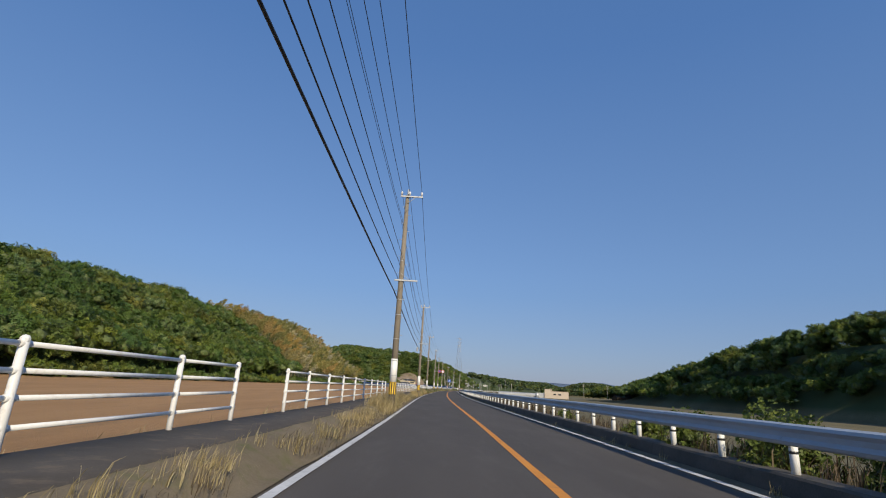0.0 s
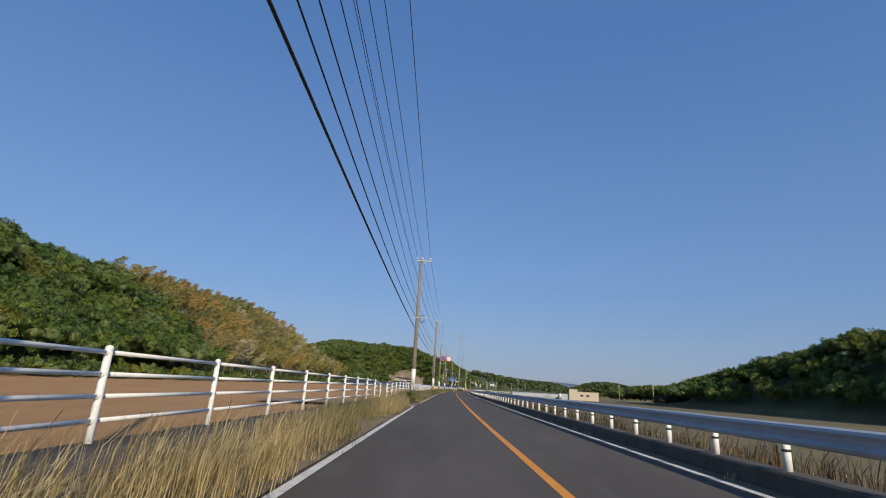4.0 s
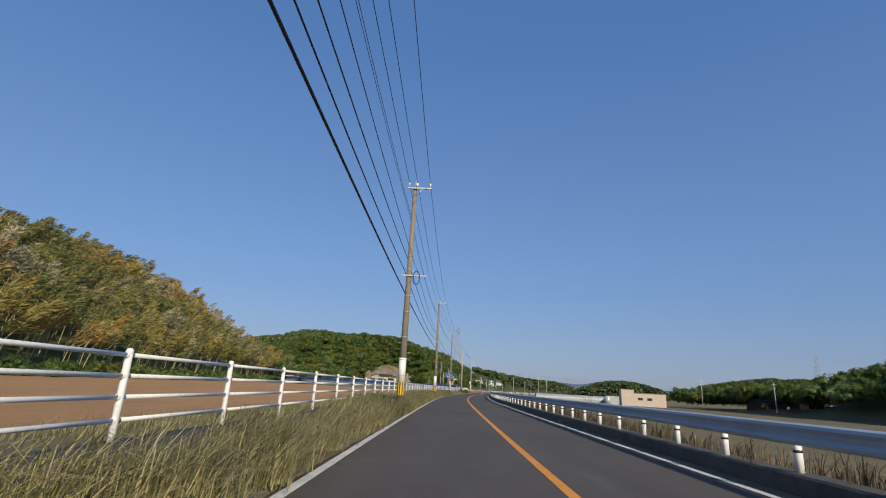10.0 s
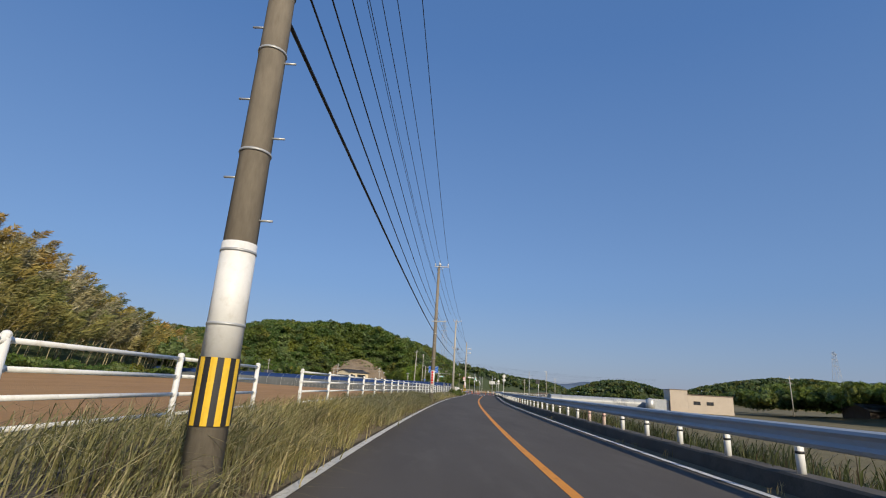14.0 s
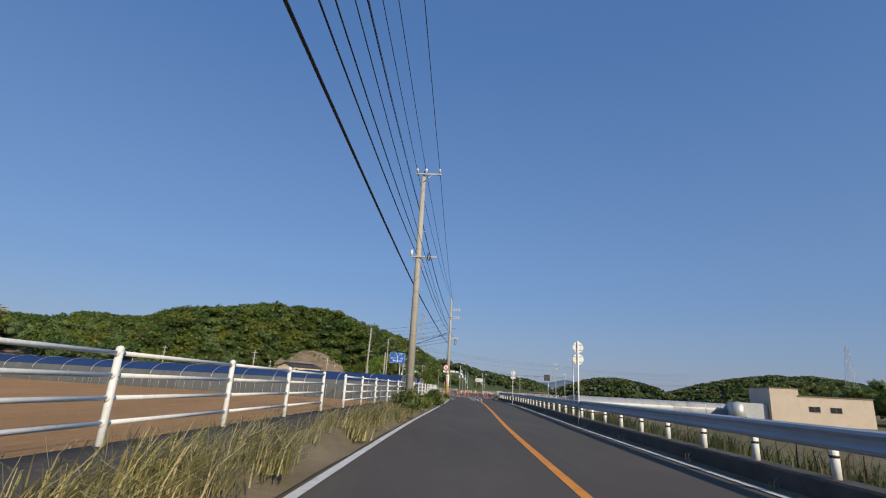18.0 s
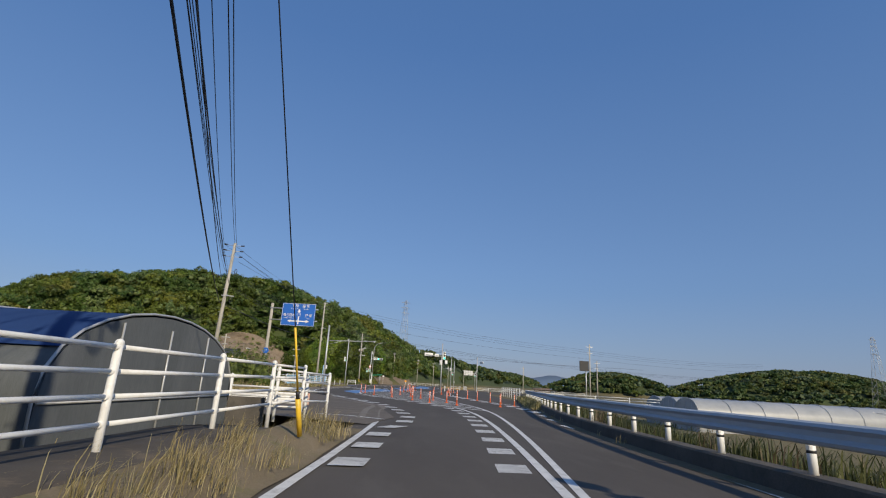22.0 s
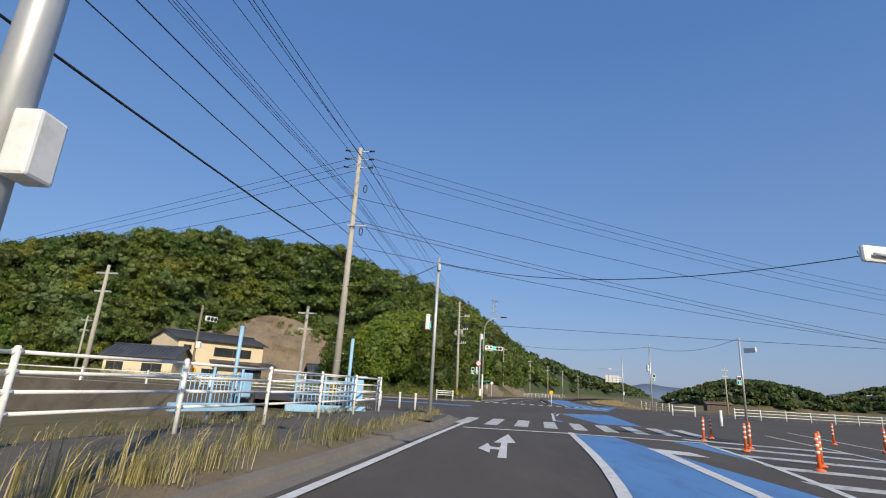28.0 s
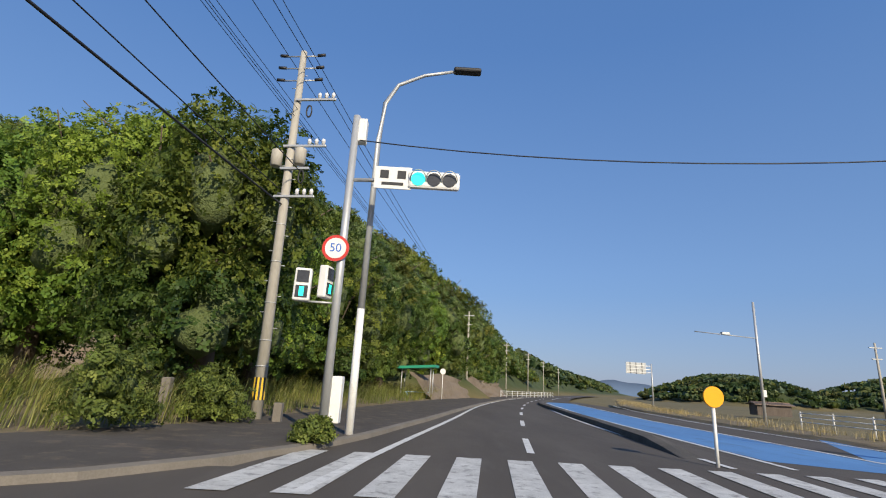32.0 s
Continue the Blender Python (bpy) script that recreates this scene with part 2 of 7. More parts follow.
M["kerbstone"] = surface("kerb_concrete", (0.13, 0.115, 0.095), (0.24, 0.215, 0.18), fine=40.0, coarse=1.1, rough=0.9, relief=0.4, depth=0.01, stain=(0.15, 0.13, 0.10), stain_amount=0.7)
M["white_steel"] = surface("white_painted_steel", (0.66, 0.66, 0.63), (0.82, 0.82, 0.80), fine=25.0, coarse=2.0, rough=0.45, relief=0.05, depth=0.003, stain=(0.42, 0.36, 0.28), stain_amount=0.5)
M["rail_steel"] = surface("galvanised_rail", (0.36, 0.40, 0.44), (0.47, 0.51, 0.55), fine=14.0, coarse=0.7, rough=0.6, metal=0.12, relief=0.06, depth=0.004, stain=(0.28, 0.27, 0.25), stain_amount=0.5, stretch=(1, 0.3, 1))
M["steel"] = surface("galvanised_steel", (0.40, 0.41, 0.41), (0.56, 0.57, 0.57), fine=20.0, coarse=2.0, rough=0.45, metal=0.4, relief=0.05, depth=0.003, stain=(0.33, 0.31, 0.28), stain_amount=0.4, stretch=(1, 1, 0.3))
M["pole"] = surface("pole_concrete", (0.15, 0.125, 0.095), (0.28, 0.245, 0.19), fine=18.0, coarse=1.2, rough=0.85, relief=0.25, depth=0.008, stain=(0.10, 0.085, 0.065), stain_amount=0.6, stretch=(1, 1, 0.25))
M["pole_light"] = surface("pale_pole_concrete", (0.32, 0.30, 0.25), (0.48, 0.45, 0.39), fine=18.0, coarse=1.2, rough=0.85, relief=0.25, depth=0.008, stain=(0.22, 0.19, 0.15), stain_amount=0.5, stretch=(1, 1, 0.25))
M["black"] = surface("black_rubber", (0.012, 0.012, 0.013), (0.03, 0.03, 0.032), fine=30.0, coarse=3.0, rough=0.55, relief=0.05, depth=0.002)
M["yellow"] = surface("yellow_plastic", (0.68, 0.42, 0.02), (0.85, 0.56, 0.05), fine=20.0, coarse=3.0, rough=0.45, relief=0.05, depth=0.002, stain=(0.3, 0.22, 0.1), stain_amount=0.4)
M["white"] = surface("white_sheet", (0.70, 0.70, 0.67), (0.82, 0.81, 0.78), fine=15.0, coarse=3.0, rough=0.5, relief=0.04, depth=0.002, stain=(0.5, 0.46, 0.38), stain_amount=0.4)
M["red"] = surface("red_sheet", (0.50, 0.03, 0.02), (0.62, 0.05, 0.035), fine=15.0, coarse=3.0, rough=0.4, relief=0.0)
M["sign_blue"] = surface("blue_sheet", (0.012, 0.11, 0.45), (0.018, 0.14, 0.55), fine=6.0, coarse=0.7, rough=0.7, relief=0.0)
M["amber"] = surface("amber_reflector", (0.85, 0.35, 0.01), (0.95, 0.45, 0.02), fine=60.0, coarse=3.0, rough=0.3, relief=0.1, depth=0.003)
M["orange"] = surface("orange_rubber", (0.72, 0.13, 0.03), (0.85, 0.19, 0.05), fine=20.0, coarse=5.0, rough=0.5, relief=0.05, depth=0.002, stain=(0.4, 0.09, 0.04), stain_amount=0.5)
M["worn_orange"] = surface("flaking_orange_paint", (0.45, 0.14, 0.06), (0.72, 0.68, 0.62), fine=3.0, coarse=6.0, rough=0.6, relief=0.1, depth=0.003, stain=(0.3, 0.12, 0.06), stain_amount=0.6, stretch=(1, 1, 0.2))
M["porcelain"] = surface("white_porcelain", (0.68, 0.68, 0.68), (0.8, 0.8, 0.8), fine=15.0, coarse=3.0, rough=0.2, relief=0.0)
M["cream"] = surface("cream_render", (0.66, 0.55, 0.36), (0.78, 0.66, 0.46), fine=30.0, coarse=0.5, rough=0.85, relief=0.15, depth=0.004, stain=(0.5, 0.42, 0.3), stain_amount=0.4)
M["beige"] = surface("beige_render", (0.50, 0.42, 0.33), (0.60, 0.51, 0.41), fine=30.0, coarse=0.4, rough=0.85, relief=0.15, depth=0.004, stain=(0.42, 0.35, 0.28), stain_amount=0.5)
M["roof"] = surface("dark_roof_tiles", (0.035, 0.037, 0.042), (0.08, 0.082, 0.088), fine=12.0, coarse=0.8, rough=0.45, relief=0.3, depth=0.02)
M["brown_roof"] = surface("brown_roof", (0.13, 0.09, 0.065), (0.22, 0.16, 0.12), fine=12.0, coarse=0.8, rough=0.7, relief=0.3, depth=0.02)
M["window"] = surface("dark_window_glass", (0.02, 0.024, 0.03), (0.05, 0.055, 0.06), fine=2.0, coarse=0.5, rough=0.12, relief=0.0)
M["dark_wood"] = surface("dark_boards", (0.06, 0.045, 0.035), (0.13, 0.10, 0.08), fine=14.0, coarse=2.0, rough=0.7, relief=0.2, depth=0.005, stretch=(1, 1, 0.2))
M["plywood"] = surface("weathered_plywood", (0.36, 0.28, 0.18), (0.52, 0.42, 0.29), fine=12.0, coarse=1.5, rough=0.8, relief=0.2, depth=0.003, stain=(0.24, 0.19, 0.13), stain_amount=0.6, stretch=(0.2, 1, 1))
M["net"] = surface("blue_netting", (0.013, 0.035, 0.11), (0.025, 0.058, 0.17), fine=40.0, coarse=0.4, rough=0.75, relief=0.3, depth=0.01)
M["film"] = surface("cloudy_film", (0.36, 0.38, 0.40), (0.52, 0.53, 0.54), fine=3.0, coarse=0.4, rough=0.35, relief=0.2, depth=0.02, stain=(0.28, 0.28, 0.27), stain_amount=0.5)
M["pale_film"] = surface("pale_film", (0.26, 0.275, 0.285), (0.37, 0.38, 0.385), fine=2.0, coarse=0.3, rough=0.4, relief=0.2, depth=0.03, stain=(0.4, 0.4, 0.39), stain_amount=0.5)
M["grey_net"] = surface("grey_netting", (0.085, 0.095, 0.10), (0.14, 0.15, 0.155), fine=30.0, coarse=0.5, rough=0.7, relief=0.3, depth=0.02, stain=(0.19, 0.20, 0.21), stain_amount=0.4, stretch=(1, 1, 0.2))
M["light_blue"] = surface("light_blue_paint", (0.24, 0.45, 0.66), (0.33, 0.55, 0.75), fine=20.0, coarse=2.0, rough=0.5, relief=0.05, depth=0.002, stain=(0.3, 0.35, 0.36), stain_amount=0.4)
M["rock"] = surface("bare_brown_rock", (0.145, 0.11, 0.076), (0.27, 0.215, 0.155), fine=2.2, coarse=0.25, rough=0.95, relief=1.0, depth=0.25, stain=(0.11, 0.08, 0.055), stain_amount=0.7)
M["green_roof"] = surface("green_sheet_roof", (0.02, 0.25, 0.15), (0.035, 0.34, 0.21), fine=9.0, coarse=1.0, rough=0.5, relief=0.1, depth=0.004)
M["bark"] = surface("bark", (0.075, 0.055, 0.04), (0.17, 0.13, 0.095), fine=16.0, coarse=2.0, rough=0.95, relief=0.8, depth=0.02, stretch=(1, 1, 0.2))


def leaves(name, c1, c2, c3, trees=0.0, cut=0.0):
    """Foliage: each leaf differs, with darker and yellower patches from tree to tree; cut: small leaves to the metre of a spray."""
    m, nt, b = shader(name, 0.55)
    g = nt.nodes.new("ShaderNodeNewGeometry")
    a = ramp(nt, g.outputs["Random Per Island"], [(0.0, c1), (0.55, c2), (1.0, c3)])
    n = noise_tex(nt, 0.11, 3.0, 0.6)
    patch = ramp(nt, n.outputs["Fac"], [(0.32, (0.6, 0.65, 0.55)), (0.5, (1, 1, 1)), (0.7, (1.35, 1.25, 0.9))])
    tc = nt.nodes.new("ShaderNodeTexCoord")
    if trees:
        v = nt.nodes.new("ShaderNodeTexVoronoi")
        v.inputs["Scale"].default_value = trees
        nt.links.new(tc.outputs["Object"], v.inputs["Vector"])
        sc = nt.nodes.new("ShaderNodeSeparateColor")
        nt.links.new(v.outputs["Color"], sc.inputs["Color"])
        kind = ramp(nt, sc.outputs["Red"], [(0.0, (0.6, 0.85, 0.75)), (0.25, (0.8, 1.05, 0.75)), (0.5, (1.1, 1.2, 0.8)), (0.66, (1.3, 1.3, 0.75)), (0.8, (1.5, 1.22, 0.85)), (0.87, (0.95, 1.05, 0.9)), (0.94, (1.45, 1.6, 1.9)), (1.0, (1.6, 1.75, 2.2))])
        patch = mix(nt, 1.0, patch, kind, "MULTIPLY")
    col = mix(nt, 1.0, a, patch, "MULTIPLY")
    tr = nt.nodes.new("ShaderNodeBsdfTranslucent")
    if cut:
        lv = nt.nodes.new("ShaderNodeTexVoronoi")
        lv.inputs["Scale"].default_value = cut
        nt.links.new(tc.outputs["Object"], lv.inputs["Vector"])
        tone = nt.nodes.new("ShaderNodeSeparateColor")
        nt.links.new(lv.outputs["Color"], tone.inputs["Color"])
        col = mix(nt, 1.0, col, ramp(nt, tone.outputs["Green"], [(0.0, (0.72, 0.74, 0.72)), (0.6, (1.0, 1.0, 1.0)), (1.0, (1.28, 1.24, 1.12))]), "MULTIPLY")
        sub, push, add, unit = (nt.nodes.new("ShaderNodeVectorMath") for _ in range(4))
        sub.operation, push.operation, add.operation, unit.operation = "SUBTRACT", "SCALE", "ADD", "NORMALIZE"
        sub.inputs[1].default_value, push.inputs["Scale"].default_value = (0.5, 0.5, 0.45), 1.3
        nt.links.new(lv.outputs["Color"], sub.inputs[0])
        nt.links.new(sub.outputs["Vector"], push.inputs[0])
        nt.links.new(push.outputs["Vector"], add.inputs[0])
        nt.links.new(g.outputs["Normal"], add.inputs[1])
        nt.links.new(add.outputs["Vector"], unit.inputs[0])
        nt.links.new(unit.outputs["Vector"], b.inputs["Normal"])
    nt.links.new(col, b.inputs["Base Color"])
    b.inputs["Specular IOR Level"].default_value = 0.25
    nt.links.new(col, tr.inputs["Color"])
    ms = nt.nodes.new("ShaderNodeMixShader")
    ms.inputs["Fac"].default_value = 0.33
    out = nt.nodes["Material Output"]
    nt.links.new(b.outputs["BSDF"], ms.inputs[1])
    nt.links.new(tr.outputs["BSDF"], ms.inputs[2])
    if cut:
        gap, leaf, clear = nt.nodes.new("ShaderNodeMath"), nt.nodes.new("ShaderNodeMixShader"), nt.nodes.new("ShaderNodeBsdfTransparent")
        gap.operation, gap.inputs[1].default_value = "LESS_THAN", 0.56
        nt.links.new(lv.outputs["Distance"], gap.inputs[0])
        nt.links.new(gap.outputs["Value"], leaf.inputs["Fac"])
        nt.links.new(clear.outputs["BSDF"], leaf.inputs[1])
        nt.links.new(ms.outputs["Shader"], leaf.inputs[2])
        ms = leaf
    nt.links.new(ms.outputs["Shader"], out.inputs["Surface"])
    return m


M["leaf"] = leaves("broad_leaves", (0.074, 0.104, 0.03), (0.124, 0.16, 0.048), (0.175, 0.2, 0.073), 0.17, 5.0)
M["leaf_far"] = leaves("distant_leaves", (0.05, 0.07, 0.032), (0.08, 0.1, 0.046), (0.115, 0.13, 0.066), 0.1)
M["leaf_near"] = leaves("evergreen_leaves", (0.06, 0.085, 0.022), (0.105, 0.135, 0.036), (0.16, 0.18, 0.055), 0.25, 11.0)
M["leaf_shrub"] = leaves("shrub_leaves", (0.09, 0.12, 0.03), (0.16, 0.21, 0.045), (0.26, 0.30, 0.075), 0.0, 22.0)
M["leaf_vine"] = leaves("vine_leaves", (0.06, 0.095, 0.025), (0.1, 0.15, 0.035), (0.17, 0.22, 0.06), 0.0, 11.0)
M["leaf_light"] = leaves("young_leaves", (0.16, 0.21, 0.045), (0.20, 0.26, 0.055), (0.29, 0.34, 0.085), 0.25, 11.0)
M["weeds"] = leaves("green_weeds", (0.11, 0.14, 0.03), (0.2, 0.23, 0.06), (0.36, 0.34, 0.13))
M["rank_weeds"] = leaves("rank_weed_leaves", (0.045, 0.06, 0.022), (0.085, 0.1, 0.038), (0.15, 0.15, 0.065))
M["bamboo"] = leaves("bamboo_leaves", (0.15, 0.13, 0.06), (0.25, 0.205, 0.105), (0.37, 0.3, 0.175), 0.09)
M["dry_grass"] = leaves("dry_grass_blades", (0.26, 0.20, 0.09), (0.44, 0.35, 0.17), (0.60, 0.50, 0.29))
M["green_grass"] = leaves("green_grass_blades", (0.16, 0.16, 0.055), (0.33, 0.30, 0.13), (0.58, 0.49, 0.28))
M["weed_stalks"] = leaves("dead_weed_stalks", (0.07, 0.05, 0.03), (0.13, 0.095, 0.058), (0.25, 0.2, 0.13))
M["culm"] = surface("bamboo_culms", (0.26, 0.22, 0.11), (0.42, 0.36, 0.21), fine=8.0, coarse=2.0, rough=0.6, relief=0.0, island=0.3)


def glow(name, colour, strength):
    m, nt, b = shader(name, 0.3)
    b.inputs["Base Color"].default_value = (*colour, 1)
    b.inputs["Emission Color"].default_value = (*colour, 1)
    b.inputs["Emission Strength"].default_value = strength
    return m


M["lamp_green"] = glow("green_signal_light", (0.02, 0.75, 0.55), 1.2)
M["lamp_off"] = surface("dark_signal_lens", (0.03, 0.032, 0.035), (0.06, 0.06, 0.065), fine=40.0, coarse=5.0, rough=0.25, relief=0.1, depth=0.002)


# the hills lie under trees: the ground turns dark green with height there
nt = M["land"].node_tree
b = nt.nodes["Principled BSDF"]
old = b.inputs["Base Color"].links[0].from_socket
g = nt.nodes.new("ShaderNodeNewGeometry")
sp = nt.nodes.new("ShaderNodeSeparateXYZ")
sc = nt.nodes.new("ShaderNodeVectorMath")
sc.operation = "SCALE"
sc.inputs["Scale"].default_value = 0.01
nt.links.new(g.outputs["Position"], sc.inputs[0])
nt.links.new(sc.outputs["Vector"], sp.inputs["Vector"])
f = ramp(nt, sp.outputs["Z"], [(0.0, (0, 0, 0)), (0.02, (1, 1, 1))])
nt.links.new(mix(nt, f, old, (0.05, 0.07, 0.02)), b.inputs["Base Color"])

for k in ("asphalt", "old_asphalt", "dusty_asphalt", "net", "grey_net", "soil", "verge"):
    M[k].node_tree.nodes["Principled BSDF"].inputs["Specular IOR Level"].default_value = 0.2


# ---------- the road's line ----------
ROAD = [
    (-0.05, -120.0), (-0.03, -60.0), (-0.00, 0.0), (0.08, 20.0), (0.02, 40.0), (0.03, 60.0), (0.27, 80.0), (0.67, 100.0), (1.22, 120.0), (1.80, 140.0), (2.36, 160.0), (3.14, 180.0), (4.07, 200.0), (5.23, 220.0), (6.99, 240.0), (9.08, 260.0), (11.58, 280.0), (14.50, 300.0), (17.23, 320.0), (17.90, 326.0), (19.00, 340.0), (19.00, 360.0), (17.20, 385.0), (16.60, 410.0), (17.30, 430.0), (19.10, 442.0), (21.50, 456.0), (25.00, 473.0), (31.50, 498.0), (40.00, 528.0), (52.00, 565.0), (75.00, 630.0), (110.00, 720.0), (170.00, 860.0),
]


def line_of(points, step=1.0):
    """A smooth line through points, as arrays: length along it, x, y, and unit normal to its right."""
    p = np.array(points, float)
    k = np.concatenate([[0], np.cumsum(np.hypot(*np.diff(p, axis=0).T))])
    m = np.gradient(p, k, axis=0)
    out = []
    for i in range(len(p) - 1):
        h = k[i + 1] - k[i]
        n = max(int(h / step), 1)
        for j in range(n):
            u = j / n
            out.append((2 * u**3 - 3 * u**2 + 1) * p[i] + (u**3 - 2 * u**2 + u) * h * m[i] + (3 * u**2 - 2 * u**3) * p[i + 1] + (u**3 - u**2) * h * m[i + 1])
    out.append(p[-1])
    q = np.array(out)
    d = np.gradient(q, axis=0)
    d /= np.hypot(d[:, 0], d[:, 1])[:, None]
    return q, np.stack([d[:, 1], -d[:, 0]], 1)


LINE, SIDE = line_of(ROAD)


def lane(y, off, z=0.0):
    """The place at distance y ahead of the start, off metres to the right of the road's guide line."""
    x0, y0 = np.interp(y, LINE[:, 1], LINE[:, 0]), y
    nx, ny = np.interp(y, LINE[:, 1], SIDE[:, 0]), np.interp(y, LINE[:, 1], SIDE[:, 1])
    return (float(x0 + nx * off), float(y0 + ny * off), z)


def heading(y):
    """Degrees by which the road turns left of straight ahead at y."""
    return math.degrees(math.atan2(-np.interp(y, LINE[:, 1], SIDE[:, 1]), np.interp(y, LINE[:, 1], SIDE[:, 0]))) * -1


def ribbon(name, y0, y1, offs, material, parent=None, step=2.0, z=0.0, wobble=0.0, taper=False):
    """A strip along the road; offs: (offset, height) across it."""
    n = max(int((y1 - y0) / step), 1)
    ys = [y0 + (y1 - y0) * i / n for i in range(n + 1)]

    def fn(y, j):
        o, h = offs[j]
        w = wobble * (noise.noise((y * 0.7, j * 3.1, 5.0)) + 0.5 * noise.noise((y * 2.9, j * 1.7, 9.0)))
        e = min(min(y - y0, y1 - y) / 3.0 + 0.02, 1.0) if taper and h > 0 else 1.0
        return lane(y, o + w, z + h * e)
    return sheet(name, ys, list(range(len(offs))), fn, material, parent)


# ---------- traffic furniture ----------
def pipe_fence(name, pts, label, height=1.11, rails=(0.27, 0.55, 0.81, 1.07), post_r=0.045, rail_r=0.028):
    """White tubular fence through base points: a post at each, rails run through."""
    fence = thing(name, Matrix.Translation(pts[0]), label, "fence", "roadside fences")
    o = Vector(pts[0])
    bm = bmesh.new()
    tube(bm, [(0, 0, -0.25), (0, 0, height)], post_r, 10)
    bmesh.ops.create_uvsphere(bm, u_segments=10, v_segments=5, radius=post_r * 1.12, matrix=Matrix.Translation((0, 0, height)))
    me = bpy.data.meshes.new("post")
    bm.to_mesh(me)
    bm.free()
    me.materials.append(M["white_steel"])
    for p in pts:
        ob = part("post", me, None, fence)
        ob.location = Vector(p) - o
    for r in rails:
        bm = bmesh.new()
        for a, b in zip(pts, pts[1:]):
            a, b = Vector(a) - o, Vector(b) - o
            d = (b - a).normalized()
            tube(bm, [a + Vector((0, 0, r)) - d * 0.05, b + Vector((0, 0, r)) + d * 0.05], rail_r, 8)
            for q in (a, b):
                tube(bm, [q + Vector((0, 0, r)) - d * 0.07, q + Vector((0, 0, r)) + d * 0.07], rail_r * 1.35, 8)
        part("rail", bm, M["white_steel"], fence)
    return fence


def cable(name, spans, r, sag, material, label, group="overhead cables"):
    """A wire hung from point to point, each span a part of it."""
    o = Vector(spans[0])
    top = thing(name, Matrix.Translation(o), label, "cable", group)
    for a, b in zip(spans, spans[1:]):
        a, b = Vector(a), Vector(b)
        pts = []
        for i in range(15):
            p = a.lerp(b, i / 14)
            p.z -= sag * 4 * i / 14 * (1 - i / 14)
            pts.append(p - o)
        bm = bmesh.new()
        tube(bm, pts, r, 5, cap=False)
        part("span", bm, material, top)
    return top


# ---------- the land ----------
# the long wooded hill on the field's far side, the one behind the crossroads, the dark one on the other side
SLOPE_L = [(-200, 3), (-60, 7), (60, 13), (90, 16), (142, 19), (187, 18.5), (240, 20.5), (285, 22.3), (308, 20.0), (325, 13), (345, 8), (375, 0)]
SLOPE_R = [(-300, 26), (40, 30), (120, 30), (165, 28.5), (200, 24.5), (230, 20), (266, 13), (292, 9), (308, 3.5), (350, 1.5), (375, 0)]
RIDGE = [(-200, 505, 18, 60), (-130, 492, 15.5, 48), (-86, 488, 17.5, 44), (-66, 488, 23.5, 44), (-42, 482, 26.5, 40), (-26, 486, 26, 38), (-12, 494, 22, 34), (6, 526, 19, 24), (24, 568, 13, 18), (40, 640, 16, 22), (80, 770, 16, 28), (150, 960, 16, 40), (270, 1330, 22, 70)]
BACK = [(-190, 610, 27, 70), (-140, 606, 31, 62), (-103, 603, 38, 56), (-62, 572, 33, 46), (-30, 540, 29, 40), (0, 552, 20, 30)]
FAR = [(250, 820, 66, 70, 18), (488, 840, 175, 100, 33), (700, 900, 260, 120, 30), (-330, 700, 200, 150, 34), (120, 1500, 260, 160, 30)]


def smooth(u):
    u = min(max(u, 0.0), 1.0)
    return u * u * (3 - 2 * u)


def ridge_height(x, y, crest):
    best = 0.0
    for (ax, ay, ah, aw), (bx, by, bh, bw) in zip(crest, crest[1:]):
        dx, dy = bx - ax, by - ay
        u = min(max(((x - ax) * dx + (y - ay) * dy) / (dx * dx + dy * dy), 0), 1)
        d = math.hypot(x - ax - u * dx, y - ay - u * dy) / (aw + (bw - aw) * u)
        if d < 1:
            best = max(best, (ah + (bh - ah) * u) * (1 - d * d) ** 0.75)
    return best


def rock_foot(x):
    """How far north the cut face behind the house begins, at some x; its ends run out."""
    return 460.0 + 5.0 * (x + 36) / 28 - 12.0 * (1 - smooth((x + 44) / 8)) - 16.0 * smooth((x + 9) / 8)


def hill_height(x, y):
    """Height of the hills and which of them it is: 0 left, 1 behind the crossroads, 2 right, 3 far."""
    wob = 1 + 0.1 * noise.noise((x * 0.035, y * 0.035, 3.0))
    c = []
    if x < -46 and -300 < y < 375:
        c.append((float(np.interp(y, *zip(*SLOPE_L))) * (smooth((-46 - x) / 38) - 0.6 * smooth((-95 - x) / 120)) * wob, 0))
    c.append((max(ridge_height(x, y, RIDGE), ridge_height(x, y, BACK)) * wob * (smooth((y - rock_foot(x)) / 22) if -80 < x < 12 else 1.0), 1))
    if x > 98 and y < 375:
        c.append((float(np.interp(y, *zip(*SLOPE_R))) * (0.72 * smooth((x - 103) / 19) + 0.3 * smooth((x - 150) / 100)) * wob, 2))
    for cx, cy, rx, ry, h in FAR:
        d = 1 - ((x - cx) / rx) ** 2 - ((y - cy) / ry) ** 2
        if d > 0:
            c.append((h * d ** 1.1 * wob, 3))
    return max(c)


def road_off(x, y):
    return x - float(np.interp(y, LINE[:, 1], LINE[:, 0]))


def land(x, y):
    o = road_off(x, y)
    base = -0.4 if o < 8 else -0.4 - 1.1 * min((o - 8) / 8, 1.0)
    return base + hill_height(x, y)[0]


